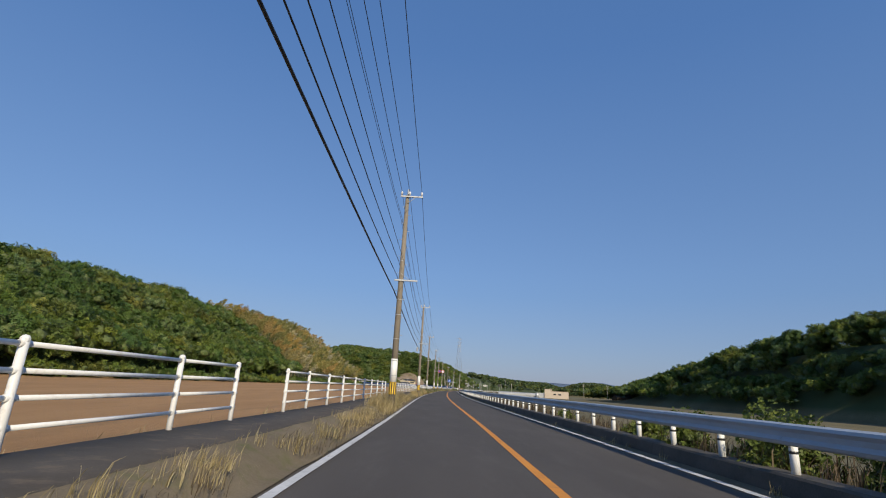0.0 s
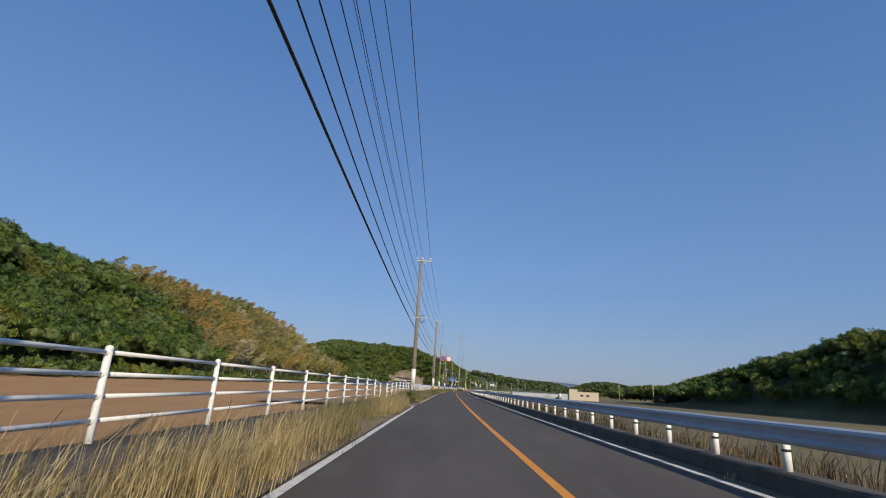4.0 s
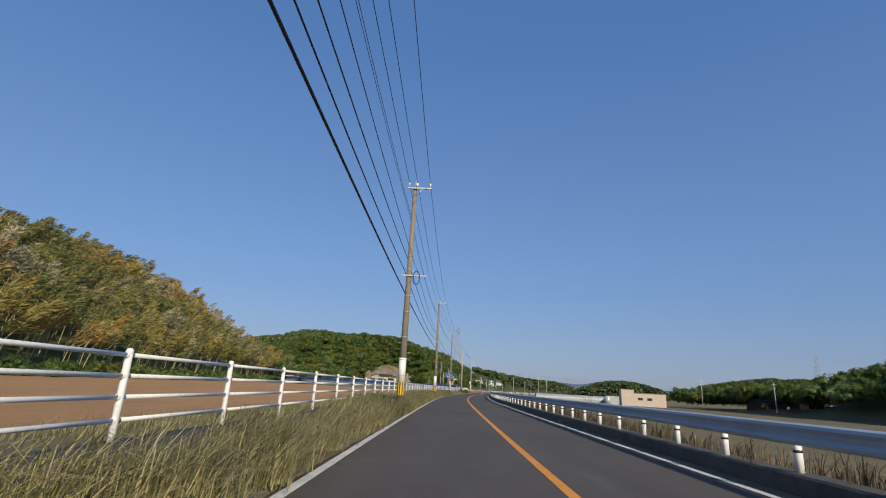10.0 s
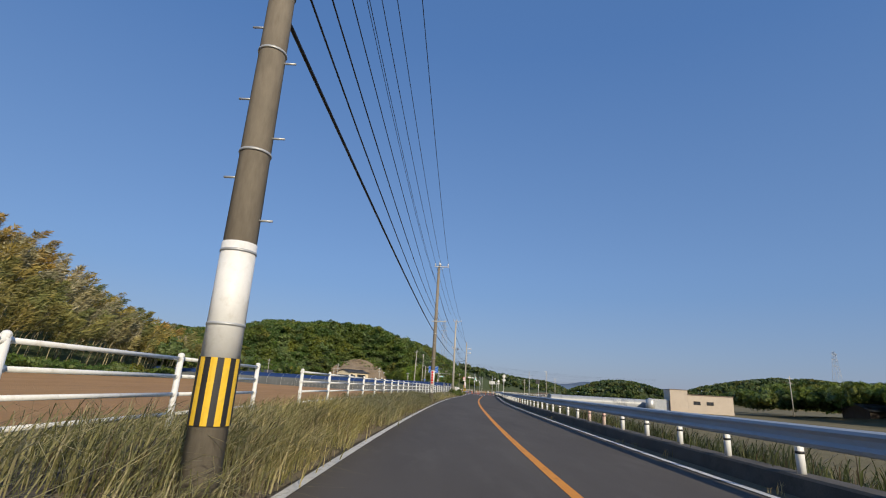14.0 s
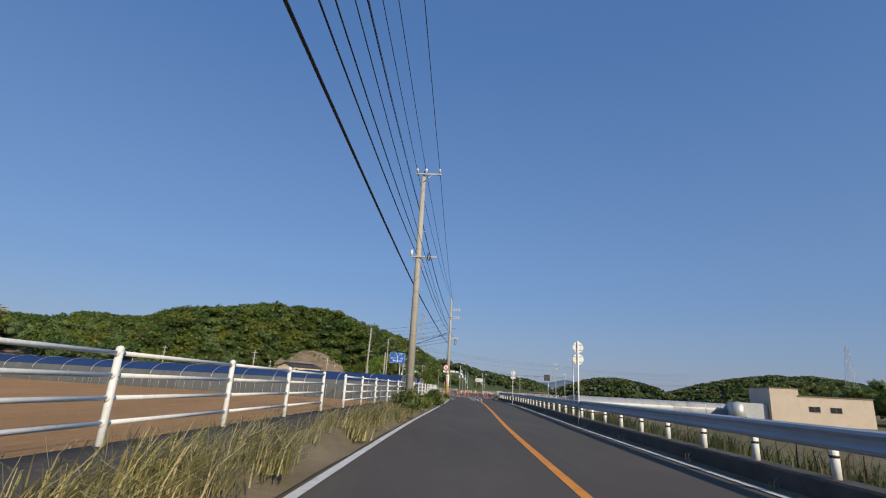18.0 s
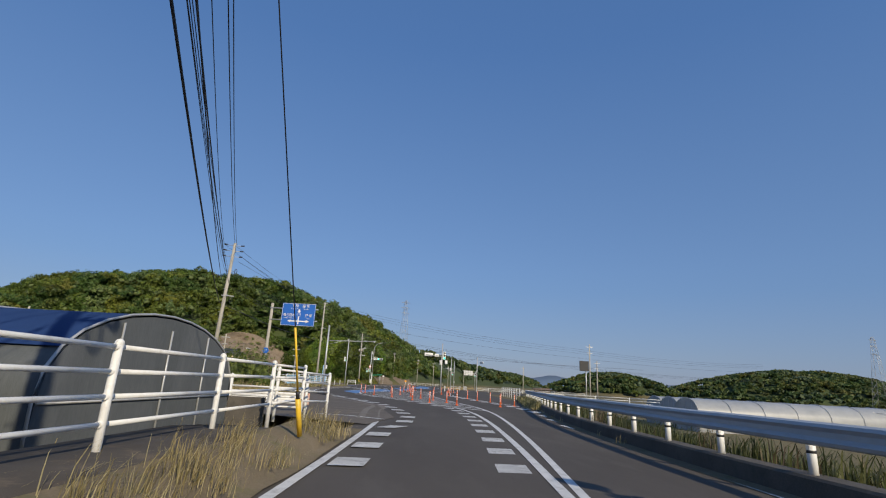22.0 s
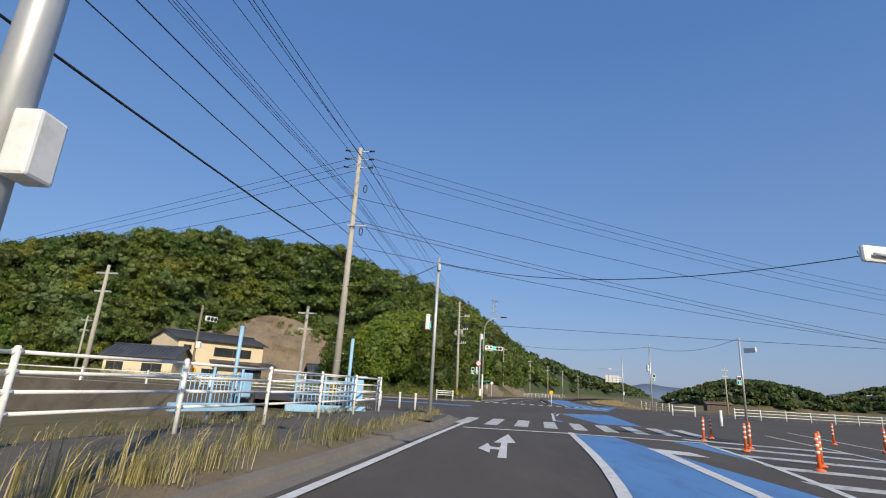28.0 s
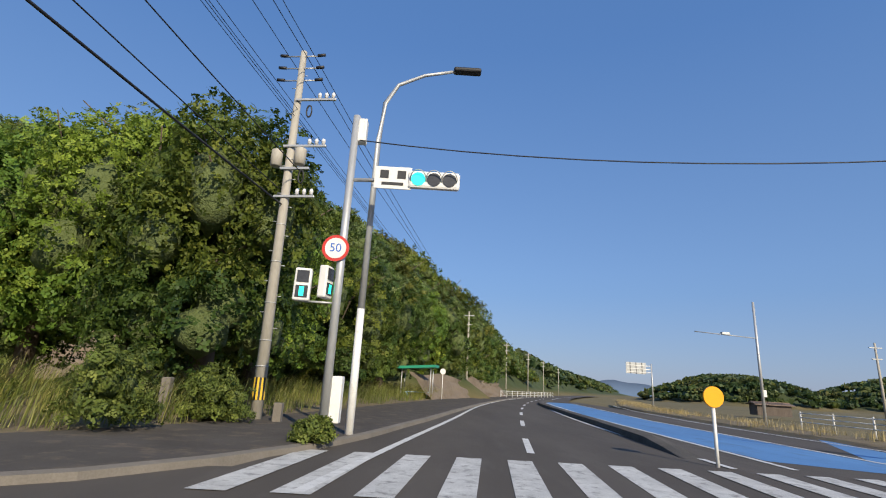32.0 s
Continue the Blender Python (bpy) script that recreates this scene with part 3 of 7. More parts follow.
xs = sorted(set([-2600, -1600, -900, -600, -420] + list(range(-360, 480, 8)) + list(range(-50, 14, 2)) + [520, 600, 800, 1200, 1900, 2600]))
ys = sorted(set([-900, -400, -200, -120] + list(range(-80, 760, 8)) + list(range(440, 480, 2)) + [780, 820, 880, 960, 1060, 1200, 1400, 1700, 2200, 3000, 4200]))
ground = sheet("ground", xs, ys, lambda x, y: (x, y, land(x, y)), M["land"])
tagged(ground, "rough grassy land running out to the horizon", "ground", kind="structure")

# far mountains; the blue of the distance haze is put into their base colour
far = surface("haze_tinted_slopes", (0.09, 0.14, 0.22), (0.12, 0.17, 0.25), fine=0.01, coarse=0.002, rough=1.0, relief=0.0)
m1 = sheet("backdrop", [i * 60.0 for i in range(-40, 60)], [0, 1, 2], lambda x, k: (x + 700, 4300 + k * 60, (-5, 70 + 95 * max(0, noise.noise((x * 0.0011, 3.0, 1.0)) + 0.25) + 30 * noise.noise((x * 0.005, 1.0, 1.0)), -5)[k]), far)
tagged(m1, "far mountain range with pale blue haze painted into its colour", "mountains", kind="structure")


# ---------- road, lines, verges ----------
def quad_strip(name, left, right, z, material, parent=None):
    """A strip between two rows of points."""
    n = len(left)
    co = [(p[0], p[1], z) for p in left] + [(p[0], p[1], z) for p in right]
    me = bpy.data.meshes.new(name)
    me.from_pydata(co, [], [(i, n + i, n + i + 1, i + 1) for i in range(n - 1)])
    return part(name, me, material, parent)


def painted(name, points, width, material, z=0.012, smooth=True):
    """A painted line of some width along points."""
    q, s = line_of(points, 1.5) if smooth else (np.array(points, float), None)
    if s is None:
        d = np.gradient(q, axis=0)
        d /= np.hypot(d[:, 0], d[:, 1])[:, None]
        s = np.stack([d[:, 1], -d[:, 0]], 1)
    return quad_strip(name, q - s * width / 2, q + s * width / 2, z, material)


def patch(name, corners, z, material):
    me = bpy.data.meshes.new(name)
    me.from_pydata([(x, y, z) for x, y in corners], [], [list(range(len(corners)))])
    return part(name, me, material)


def marking(ob, label):
    return tagged(ob, label, "road marking", kind="structure")


road = ribbon("road", -60, 700, [(-2.4, -0.02), (-1.9, 0.0), (1.75, 0.012), (5.0, 0.0), (5.35, -0.01)], M["asphalt"], step=3)
tagged(road, "grey asphalt two-lane country road with worn wheel tracks", "road", kind="structure")
junction = patch("junction", [(17.5, 326), (24.0, 326), (29.5, 350), (31, 375), (34, 400), (60, 407), (60, 432), (40, 434), (33, 445), (36, 490), (24, 490), (15.5, 438), (13.6, 428.5), (-60, 412), (-60, 403), (7.0, 403), (10.2, 401.3), (11.8, 398.5), (12.6, 395), (9.6, 378), (9.2, 366), (13.2, 350.5), (15.6, 342)], 0.004, M["asphalt"])
tagged(junction, "wide asphalt crossroads with worn dark tracks", "road", kind="structure")
lot = patch("side_road", [(16.4, 331.5), (17.3, 335), (16.5, 345), (14.2, 351), (9.5, 366), (3, 372), (-20, 372), (-22, 340), (4, 337), (13.0, 333.5)], 0.02, M["farm_road"])
tagged(lot, "old worn asphalt side road joining from a farm", "road", kind="structure")

for nm, o, w, y0, y1, mt, lb in (
        ("edge_line", -1.84, 0.15, -40, 95, "white_line", "worn white edge line"),
        ("edge_line", -1.84, 0.15, 106.6, 334, "white_line", "worn white edge line"),
        ("edge_line", 4.88, 0.16, -40, 330, "white_line", "worn white edge line"),
        ("centre_line", 1.74, 0.17, -40, 321, "orange_line", "solid orange no-passing centre line")):
    n = int((y1 - y0) / 3)
    marking(painted(nm, [lane(y0 + (y1 - y0) * i / n, o)[:2] for i in range(n + 1)], w, M[mt], 0.016, False), lb + " painted on the asphalt")

LEFT_EDGE = [(16.9, 331), (17.4, 336), (17.0, 341), (16.3, 345.5), (15.0, 349.5), (12.8, 355.7), (11.3, 361), (10.5, 366.5), (10.3, 374), (11.4, 384), (12.75, 394)]
marking(painted("edge_line", LEFT_EDGE[3:], 0.16, M["white_line"], 0.026), "worn white edge line curving round the bend")
marking(painted("edge_line", [(14.5, 334.95), (15.7, 334.7), (16.9, 333.7)], 0.15, M["white_line"], 0.027), "worn white line across the mouth of the side road")
GUT = [(16.55, 333.6), (16.6, 339), (16.75, 343.5), (16.1, 345.4), (14.6, 349.5), (12.4, 355.6), (10.9, 361), (10.1, 366.5)]
CENTRE = [(19.3, 322), (20.6, 329), (21.7, 336), (22.4, 342), (22.6, 348), (22.2, 354), (22.0, 360), (22.0, 368), (22.5, 378), (24.2, 388), (26.2, 398)]
ZEB_L = [(19.1, 322), (20.1, 329), (20.9, 336), (21.2, 341), (21.0, 345), (19.8, 349), (18.4, 353.7), (16.7, 357.5), (15.4, 361.5), (14.8, 366), (14.9, 370), (16.4, 375.5), (18.2, 380.5), (19.6, 386), (20.4, 391)]
marking(painted("hatching_line", CENTRE, 0.14, M["white_line"], 0.018), "white line bounding the hatched island")
marking(painted("hatching_line", ZEB_L, 0.16, M["white_line"], 0.02), "white line bounding the hatched island")
marking(painted("lane_line", [(13.5, 374), (14.3, 378), (15.1, 382), (16.45, 392.3)], 0.2, M["white_line"], 0.022), "thick white lane line beside the blue lane")
R_EDGE = [(22.9, 326.5), (24.6, 334), (26.2, 343), (26.6, 350), (26.0, 358), (25.4, 366), (25.2, 376), (26.5, 388), (29.5, 402)]
marking(painted("edge_line", R_EDGE, 0.14, M["white_line"], 0.018), "worn white edge line")


def at_y(points, y):
    p = np.array(points)
    return float(np.interp(y, p[:, 1], p[:, 0]))


# hatching stripes, slanting across the island
k = 0
for y in np.arange(345, 393, 2.25):
    a, b = at_y(ZEB_L, y), at_y(CENTRE, y - 1.2)
    if b - a > 0.5:
        marking(patch("hatching_stripe", [(a, y), (b, y - 1.7), (b, y - 1.05), (a, y + 0.62)], 0.014, M["worn_line"]), "broad worn white hatching stripe")
# short blocks inside the lane edges that make drivers slow down
for y in np.arange(324, 362, 2.2):
    for pts, sgn in ((LEFT_EDGE, 1), (ZEB_L, -1)):
        def edge(v):
            return lane(v, -1.9)[0] if pts is LEFT_EDGE and v < 331 else at_y(pts, v)
        lean = (edge(y + 0.5) - edge(y - 0.5)) * 0.9
        x = edge(y) + sgn * 0.2
        marking(patch("slow_block", [(x, y), (x + sgn * 0.55, y + 0.12 * sgn * lean), (x + lean + sgn * 0.55, y + 0.85), (x + lean, y + 0.85)][::sgn], 0.013 + (0.012 if sgn > 0 else 0), M["worn_line"]), "short worn white speed-reducing block")
for y in np.arange(334, 376, 3.4):
    x = at_y(R_EDGE, y) - 0.3
    marking(patch("slow_block", [(x, y), (x, y + 1.5), (x - 0.75, y + 1.1), (x - 0.75, y - 0.4)], 0.013, M["white_line"]), "short white speed-reducing block")

blue = patch("blue_lane", [(12.9, 370.6), (13.3, 368.2), (13.9, 366.2), (14.5, 364.4), (14.85, 367), (14.9, 370), (16.4, 375.5), (18.2, 380.5), (19.6, 386), (20.4, 391.2), (16.55, 392), (15.15, 382), (14.35, 378), (13.5, 374.2)], 0.009, M["blue_paint"])
marking(blue, "blue painted right-turn lane with tyre marks")
marking(patch("blue_patch", [(17.2, 399.2), (21.2, 399.2), (23.1, 412), (18.5, 408.4)], 0.009, M["blue_paint"]), "blue painted waiting area in the crossroads")
GUIDE = [(5.9, 415.95), (9.32, 415.85), (10.59, 415.64), (11.57, 415.41), (12.54, 415.08), (13.28, 414.62)]
marking(patch("blue_patch", GUIDE + [(13.0, 412.6), (10.97, 413.1), (9.99, 413.3), (8.72, 413.6), (6.0, 414.5)], 0.009, M["blue_paint"]), "blue painted guide band in the crossroads")
marking(patch("blue_patch", [(-7.0, 414.6), (-0.5, 415.1), (1.2, 416.6), (0.8, 418.0), (-7.0, 416.6)], 0.009, M["blue_paint"]), "blue painted band in the side road")
for i in range(11):
    y = 406.3 + 1.08 * i
    marking(patch("crossing_stripe", [(1.7 + 0.01 * i, y), (5.2 + 0.06 * i, y + 0.1), (5.2 + 0.06 * i, y + 0.55), (1.6 + 0.01 * i, y + 0.45)], 0.017, M["worn_line"]), "worn white pedestrian crossing stripe")
marking(painted("lane_line", GUIDE, 0.15, M["worn_line"], 0.016, False), "white line bordering the blue guide band")
marking(patch("blue_lane", [(22.53, 425.22), (22.19, 422.93), (25.55, 420.99), (26.8, 425.09), (28.4, 430.17), (32.57, 442.76)], 0.008, M["blue_paint"]), "blue painted taper of the turning lane")
marking(painted("lane_line", [(22.53, 425.22), (22.19, 422.93), (25.55, 420.99)], 0.15, M["worn_line"], 0.017, False), "white line bordering the blue taper")
marking(patch("blue_lane", [(24.2, 433), (27.4, 431), (28.6, 450), (33.0, 482), (29.5, 482), (25.4, 452)], 0.009, M["blue_paint"]), "blue painted turning lane beyond the crossroads")
for pts in ([(17.1, 399.4), (18.5, 408.5), (22.9, 411.9)], [(18.2, 405.2), (18.9, 408.4), (22.6, 407.3)], [(23.9, 431.6), (25.6, 452), (29.7, 482)], [(27.5, 431), (28.7, 450), (33.2, 482)]):
    marking(painted("lane_line", pts, 0.15, M["white_line"], 0.016, False), "white line bordering the blue lane")
marking(painted("stop_line", [(12.7, 391.6), (16.2, 391.8), (20.6, 391.3)], 0.3, M["white_line"], 0.024, False), "white stop line across the lanes")
for i in range(9):
    x = 12.35 + 1.14 * i
    marking(patch("crossing_stripe", [(x, 393.8), (x + 0.52, 393.8), (x + 1.12, 398.1), (x + 0.6, 398.1)], 0.017, M["worn_line"]), "worn white pedestrian crossing stripe")
for i in range(15):
    x = 13.9 + 0.94 * i
    marking(patch("crossing_stripe", [(x - 0.22, 426.9 + 0.04 * i), (x + 0.24, 426.9 + 0.04 * i), (x + 0.66, 430.6 + 0.02 * i), (x + 0.2, 430.6 + 0.02 * i)], 0.017, M["worn_line"]), "worn white pedestrian crossing stripe")
# arrows
marking(patch("arrow", [(13.42, 384.3), (13.6, 384.3), (13.86, 387.3), (14.08, 387.4), (14.1, 390.0), (13.5, 387.2), (13.7, 387.25)], 0.016, M["white_line"]), "white arrow straight on and left")
marking(patch("arrow", [(13.08, 385.7), (13.35, 387.0), (13.38, 386.2), (13.7, 386.1), (13.66, 385.6), (13.34, 385.7), (13.3, 385.0)], 0.018, M["white_line"]), "white arrow straight on and left")
marking(patch("arrow", [(17.0, 381.5), (17.25, 381.5), (17.9, 387.2), (18.7, 386.9), (18.65, 387.9), (17.7, 388.4), (17.65, 387.5)], 0.018, M["white_line"]), "white turn arrow on the blue lane")
# beyond the crossroads
marking(painted("edge_line", [(14.9, 427), (15.4, 430.2), (17.2, 441), (19.6, 456), (23.2, 473), (29.7, 498), (38.2, 528), (50, 565)], 0.16, M["white_line"], 0.02), "white edge line beyond the crossroads")
marking(painted("edge_line", [(22.4, 431.2), (23.0, 441), (25.0, 458), (28.2, 476), (34.5, 499), (43.5, 529), (56, 565)], 0.16, M["white_line"], 0.02), "white edge line beyond the crossroads")
for i in range(10):
    y = 432.0 + i * 8
    p = [lane(y + d, 1.0 + 0.012 * i * 8 * 0.2)[:2] for d in (0, 3.2)]
    marking(painted("lane_dash", p, 0.16, M["white_line"], 0.02, False), "white dashed lane line")
marking(painted("edge_line", [(31.0, 434), (31.4, 447), (33.5, 462), (38, 482)], 0.15, M["white_line"], 0.02), "white edge line of the far lane")
marking(painted("edge_line", [(29.9, 422.3), (38.3, 425.0), (60, 429)], 0.2, M["white_line"], 0.02, False), "white stop line of the side road")

for y0, y1 in ((-60, 97.2), (102.5, 330)):
    verge = ribbon("verge", y0, y1, [(-1.98, 0.02), (-2.2, 0.05), (-2.32, 0.2), (-2.7, 0.36), (-2.95, 0.4)], M["verge"], wobble=0.1, step=1.0, taper=True)
    tagged(verge, "dusty earth verge with dry grass beside the road", "verge", kind="structure")
for y0, y1 in ((-60, 97.5), (100.5, 328)):
    pavement = ribbon("pavement", y0, y1, [(-2.85, 0.2), (-2.9, 0.41), (-4.2, 0.44), (-4.26, 0.2)], M["old_asphalt"], taper=True)
    tagged(pavement, "old dark asphalt footpath littered with dry grass", "pavement", kind="structure")
for y0, y1 in ((-60, 97.5), (101, 328)):
    bank = ribbon("bank", y0, y1, [(-4.2, 0.38), (-4.6, 0.15), (-5.6, -0.22)], M["verge"], wobble=0.15, step=1.5, taper=True)
    tagged(bank, "dry earth bank below the footpath", "bank", kind="structure")
field = ribbon("field", -60, 318, [(-5.3, -0.24), (-6, -0.2), (-20, -0.2), (-40, -0.1), (-58, 0.1)], M["soil"], step=4)
tagged(field, "freshly tilled brown soil of a bare field", "field", kind="structure")
grass_strip = ribbon("field_margin", 150, 250, [(-5.4, -0.15), (-7, -0.13), (-9.5, -0.14)], M["land"], step=2, wobble=0.4)
tagged(grass_strip, "green weedy margin of the field", "field margin", kind="structure")
drive = ribbon("driveway", 96.0, 103.2, [(-1.85, 0.012), (-2.6, 0.05), (-4.6, 0.16), (-7.5, 0.06), (-12, -0.12)], M["dusty_asphalt"], step=1.0, wobble=0.08, taper=True)
tagged(drive, "worn dusty asphalt field entrance", "driveway", kind="structure")
for pts in ([(-0.99, 106.7), (-1.0, 104.2), (-1.25, 103.0), (-1.75, 102.4), (-2.6, 102.2)], [(-1.33, 94.8), (-1.27, 96.6), (-1.36, 97.4), (-1.7, 98.1), (-2.3, 98.7)]):
    marking(painted("edge_line", pts, 0.15, M["white_line"], 0.03), "white edge line turning into the field entrance")
cover = patch("corner_pavement", [(7.6, 396.5), (11.6, 396.5), (11.3, 399.4), (10.0, 401.6), (7.2, 403.3), (-22, 403.3), (-22, 401.6), (6.6, 401.6)], 0.09, M["old_asphalt"])
tagged(cover, "dark asphalt footpath corner behind the kerb", "pavement", kind="structure")
RAIL = [lane(y, 5.4)[:2] for y in range(-60, 321, 20)] + [(23.1, 326), (24.6, 337), (26.6, 346), (28.5, 354), (30.2, 361), (32.6, 371)]
RQ, RS = line_of(RAIL, 1.0)


def strip_along(name, q, s, offs, material, label, cat, wobble=0.0, parent=None, taper=True):
    """A strip along a line; offs: (offset to the right, height); its ends run down to the ground."""
    n, co = len(offs), []
    for i, (p, d) in enumerate(zip(q, s)):
        f = min(min(i, len(q) - 1 - i) / 2.0, 1.0) if taper else 1.0
        for j, (o, h) in enumerate(offs):
            w = wobble * (noise.noise((p[0] * 0.7, p[1] * 0.7, j * 3.1)) + 0.5 * noise.noise((p[1] * 2.9, p[0], j * 1.7)))
            co.append((p[0] + d[0] * (o + w), p[1] + d[1] * (o + w), h * f if h > 0 else h))
    me = bpy.data.meshes.new(name)
    me.from_pydata(co, [], [(i * n + j, i * n + j + 1, (i + 1) * n + j + 1, (i + 1) * n + j) for i in range(len(q) - 1) for j in range(n - 1)])
    ob = part(name, me, material, parent)
    return tagged(ob, label, cat, kind="structure") if cat else ob


strip_along("kerb", RQ, RS, [(-0.22, -0.1), (-0.2, 0.31), (-0.16, 0.345), (0.2, 0.345), (0.24, -1.2)], M["concrete"], "stained concrete upstand under the guardrail", "kerb")
strip_along("gutter", RQ, RS, [(-0.45, 0.008), (-0.21, 0.05)], M["verge"], "line of grit and weeds along the kerb", "gutter", 0.05)
strip_along("slope", RQ, RS, [(0.2, 0.3), (2.0, -0.3), (6.5, -1.2), (10.5, -1.7)], M["weedy"], "dry grassy slope behind the guardrail", "bank", 0.3)

# footpath and kerb round the bend to the crossroads
BEND = [(13.6, 351.8), (11.6, 357.5), (10.3, 362), (9.6, 367), (9.45, 374), (10.5, 384), (11.7, 393), (11.9, 396.5), (11.2, 399.3)]
QB, SB = line_of(BEND, 1.0)


strip_along("kerb", QB, SB, [(0.62, 0.005), (0.3, 0.02), (0.27, 0.12), (0.1, 0.135), (0.08, 0.05)], M["kerbstone"], "weathered concrete kerb round the bend", "kerb")
KB = int(np.argmin(abs(QB[:, 1] - 362.5)))
KE = int(np.argmin(abs(QB[:, 1] - 394.0)))
strip_along("verge", QB[KB:KE], SB[KB:KE], [(0.15, 0.12), (-0.3, 0.18), (-0.75, 0.185), (-0.85, 0.1)], M["verge"], "grassy earth strip beside the footpath", "verge")
strip_along("pavement", QB[KE - 2:], SB[KE - 2:], [(0.1, 0.13), (-0.4, 0.15), (-0.8, 0.165)], M["worn_asphalt"], "asphalt footpath corner behind the kerb", "pavement", taper=False)
strip_along("pavement", QB[KB:], SB[KB:], [(-0.73, 0.17), (-3.6, 0.19), (-3.7, 0.0)], M["worn_asphalt"], "old brown-grey asphalt footpath strewn with dust", "pavement")
qg, sg = line_of(GUT, 1.0)
strip_along("gutter", qg, sg, [(-0.55, 0.03), (-0.1, 0.012), (0.2, 0.022), (0.28, 0.008)], M["kerbstone"], "dusty concrete gutter between the lane and the side road", "gutter", 0.03, taper=False)
CORNER = [(-40, 416), (0, 421.3), (8, 424.5), (12.2, 427.2), (13.8, 430.2), (15.6, 437.5), (17.6, 448), (20.6, 463), (27.5, 492), (37, 528)]
QC, SC = line_of(CORNER, 1.5)
strip_along("kerb", QC, SC, [(0.28, -0.05), (0.26, 0.1), (0.1, 0.12), (0.08, 0.05)], M["kerbstone"], "weathered concrete kerb at the corner", "kerb")
strip_along("pavement", QC, SC, [(0.1, 0.11), (-3.6, 0.14), (-3.8, 0.0)], M["old_asphalt"], "brown-grey asphalt footpath at the corner", "pavement")
strip_along("verge", QC, SC, [(-3.6, 0.1), (-6, 0.25), (-11, 0.5)], M["verge"], "weedy earth bank under the trees", "verge")
MED = [(22.3, 432.3), (23.4, 441), (24.6, 452), (27.2, 471.6), (33, 492)]
QM, SM = line_of(MED, 1.5)
strip_along("median", QM, SM, [(-0.3, -0.02), (-0.25, 0.2), (0.0, 0.24), (0.25, 0.2), (0.3, -0.02)], M["concrete"], "low dark concrete median kerb", "median")
RIGHTV = [(33.0, 436), (33.4, 447), (35.5, 462), (40, 482), (48, 505), (60, 540)]
QR, SR = line_of(RIGHTV, 2.0)
strip_along("verge", QR, SR, [(-1.2, 0.0), (-1.0, 0.12), (0.5, 0.2), (5, -0.4)], M["verge"], "dry weedy verge along the far lane", "verge")


# ---------- guardrail ----------
def shared(name, fill, material):
    bm = bmesh.new()
    fill(bm)
    me = bpy.data.meshes.new(name)
    bm.to_mesh(me)
    bm.free()
    me.materials.append(material)
    return me


guard = thing("guardrail", at(0, 0), "long galvanised guardrail on white posts set in a concrete upstand", "guardrail")
i0 = int(np.argmin(abs(RQ[:, 1] + 30)))
BEAM = [(-0.09, 0.745), (-0.155, 0.77), (-0.175, 0.815), (-0.12, 0.87), (-0.12, 0.945), (-0.175, 1.0), (-0.155, 1.045), (-0.09, 1.07), (-0.07, 1.07), (-0.1, 0.945), (-0.1, 0.87), (-0.07, 0.745)]
for k, i in enumerate(range(i0, len(RQ) - 1, 4)):
    e = 0.004 * (k % 2)
    strip_along("beam", RQ[i:i + 5], RS[i:i + 5], [(o - e, h + e) for o, h in BEAM], M["rail_steel"], "", "", 0.0, guard, False)


def post_fill(bm):
    tube(bm, [(0, 0, -0.1), (0, 0, 0.52)], 0.062, 12)


def band_fill(bm):
    tube(bm, [(0, 0, 0.285), (0, 0, 0.325)], 0.0645, 12)


post_me, band_me = shared("post", post_fill, M["white_steel"]), shared("band", band_fill, M["black"])
post_orange = shared("post", post_fill, M["worn_orange"])
ORANGE_POSTS = (87, 88, 124, 125, 138, 60)
bracket_me = shared("bracket", lambda bm: cbox(bm, -0.03, 0, 0.54, 0.14, 0.09, 0.26, 0.01), M["rail_steel"])
for i, j in enumerate(range(i0, len(RQ), 2)):
    p = part("post", post_orange if i in ORANGE_POSTS else post_me, None, guard, "post with flaking orange paint" if i in ORANGE_POSTS else "")
    p.location = (RQ[j, 0] + 0.02 * RS[j, 0], RQ[j, 1], 0.345)
    p.rotation_euler = (0.03 * noise.noise((i, 0, 0)), 0.04 * noise.noise((i, 5, 0)), 0)
    part("band", band_me, None, p, "black reflective band")
    if i % 2 == 0:
        part("bracket", bracket_me, None, p)

# ---------- white fences ----------
def run(y0, y1, n):
    """Post places from y0 to y1 in n equal spans."""
    return [float(v) for v in np.linspace(y0, y1, n + 1)]


def drop(y):
    """Height of the fence's foot, lower beside the field entrance."""
    return 0.42 - 0.2 * (smooth((y - 93.5) / 3.5) - smooth((y - 100.5) / 9))


FENCES = [[lane(y, -4.1 + 0.55 * smooth((y - 285) / 18), drop(y)) for y in ys_] for ys_ in (
    run(-13.9, 8.2, 7) + [10.55],
    [14.1, 16.5, 19.6] + run(22.7, 40.1, 5) + [42.65],
    [46.3, 50.2] + run(54.1, 94.2, 13) + [96.8],
    run(100.5, 126.4, 8),
    run(127.2, 189.42, 20) + run(189.42, 220.4, 10)[1:],
    run(223.6, 256.84, 11) + run(256.84, 278.4, 7)[1:],
    run(281.18, 307.56, 9),
    run(310.4, 329.4, 7))]
FENCES.append([(4.85, 368.3, 0.15), (5.15, 371.4, 0.18), (5.3, 374.5, 0.2), (5.75, 377.4, 0.25), (6.75, 380.2, 0.35), (7.45, 383.15, 0.38), (7.95, 386.1, 0.38), (8.4, 389.1, 0.38), (8.82, 392.0, 0.38), (9.25, 394.8, 0.38)])
FENCES.append([(9.1, 395.1, 0.38), (7.6, 395.6, 0.38), (5.2, 397.6, 0.38), (2.9, 399.2, 0.38)])
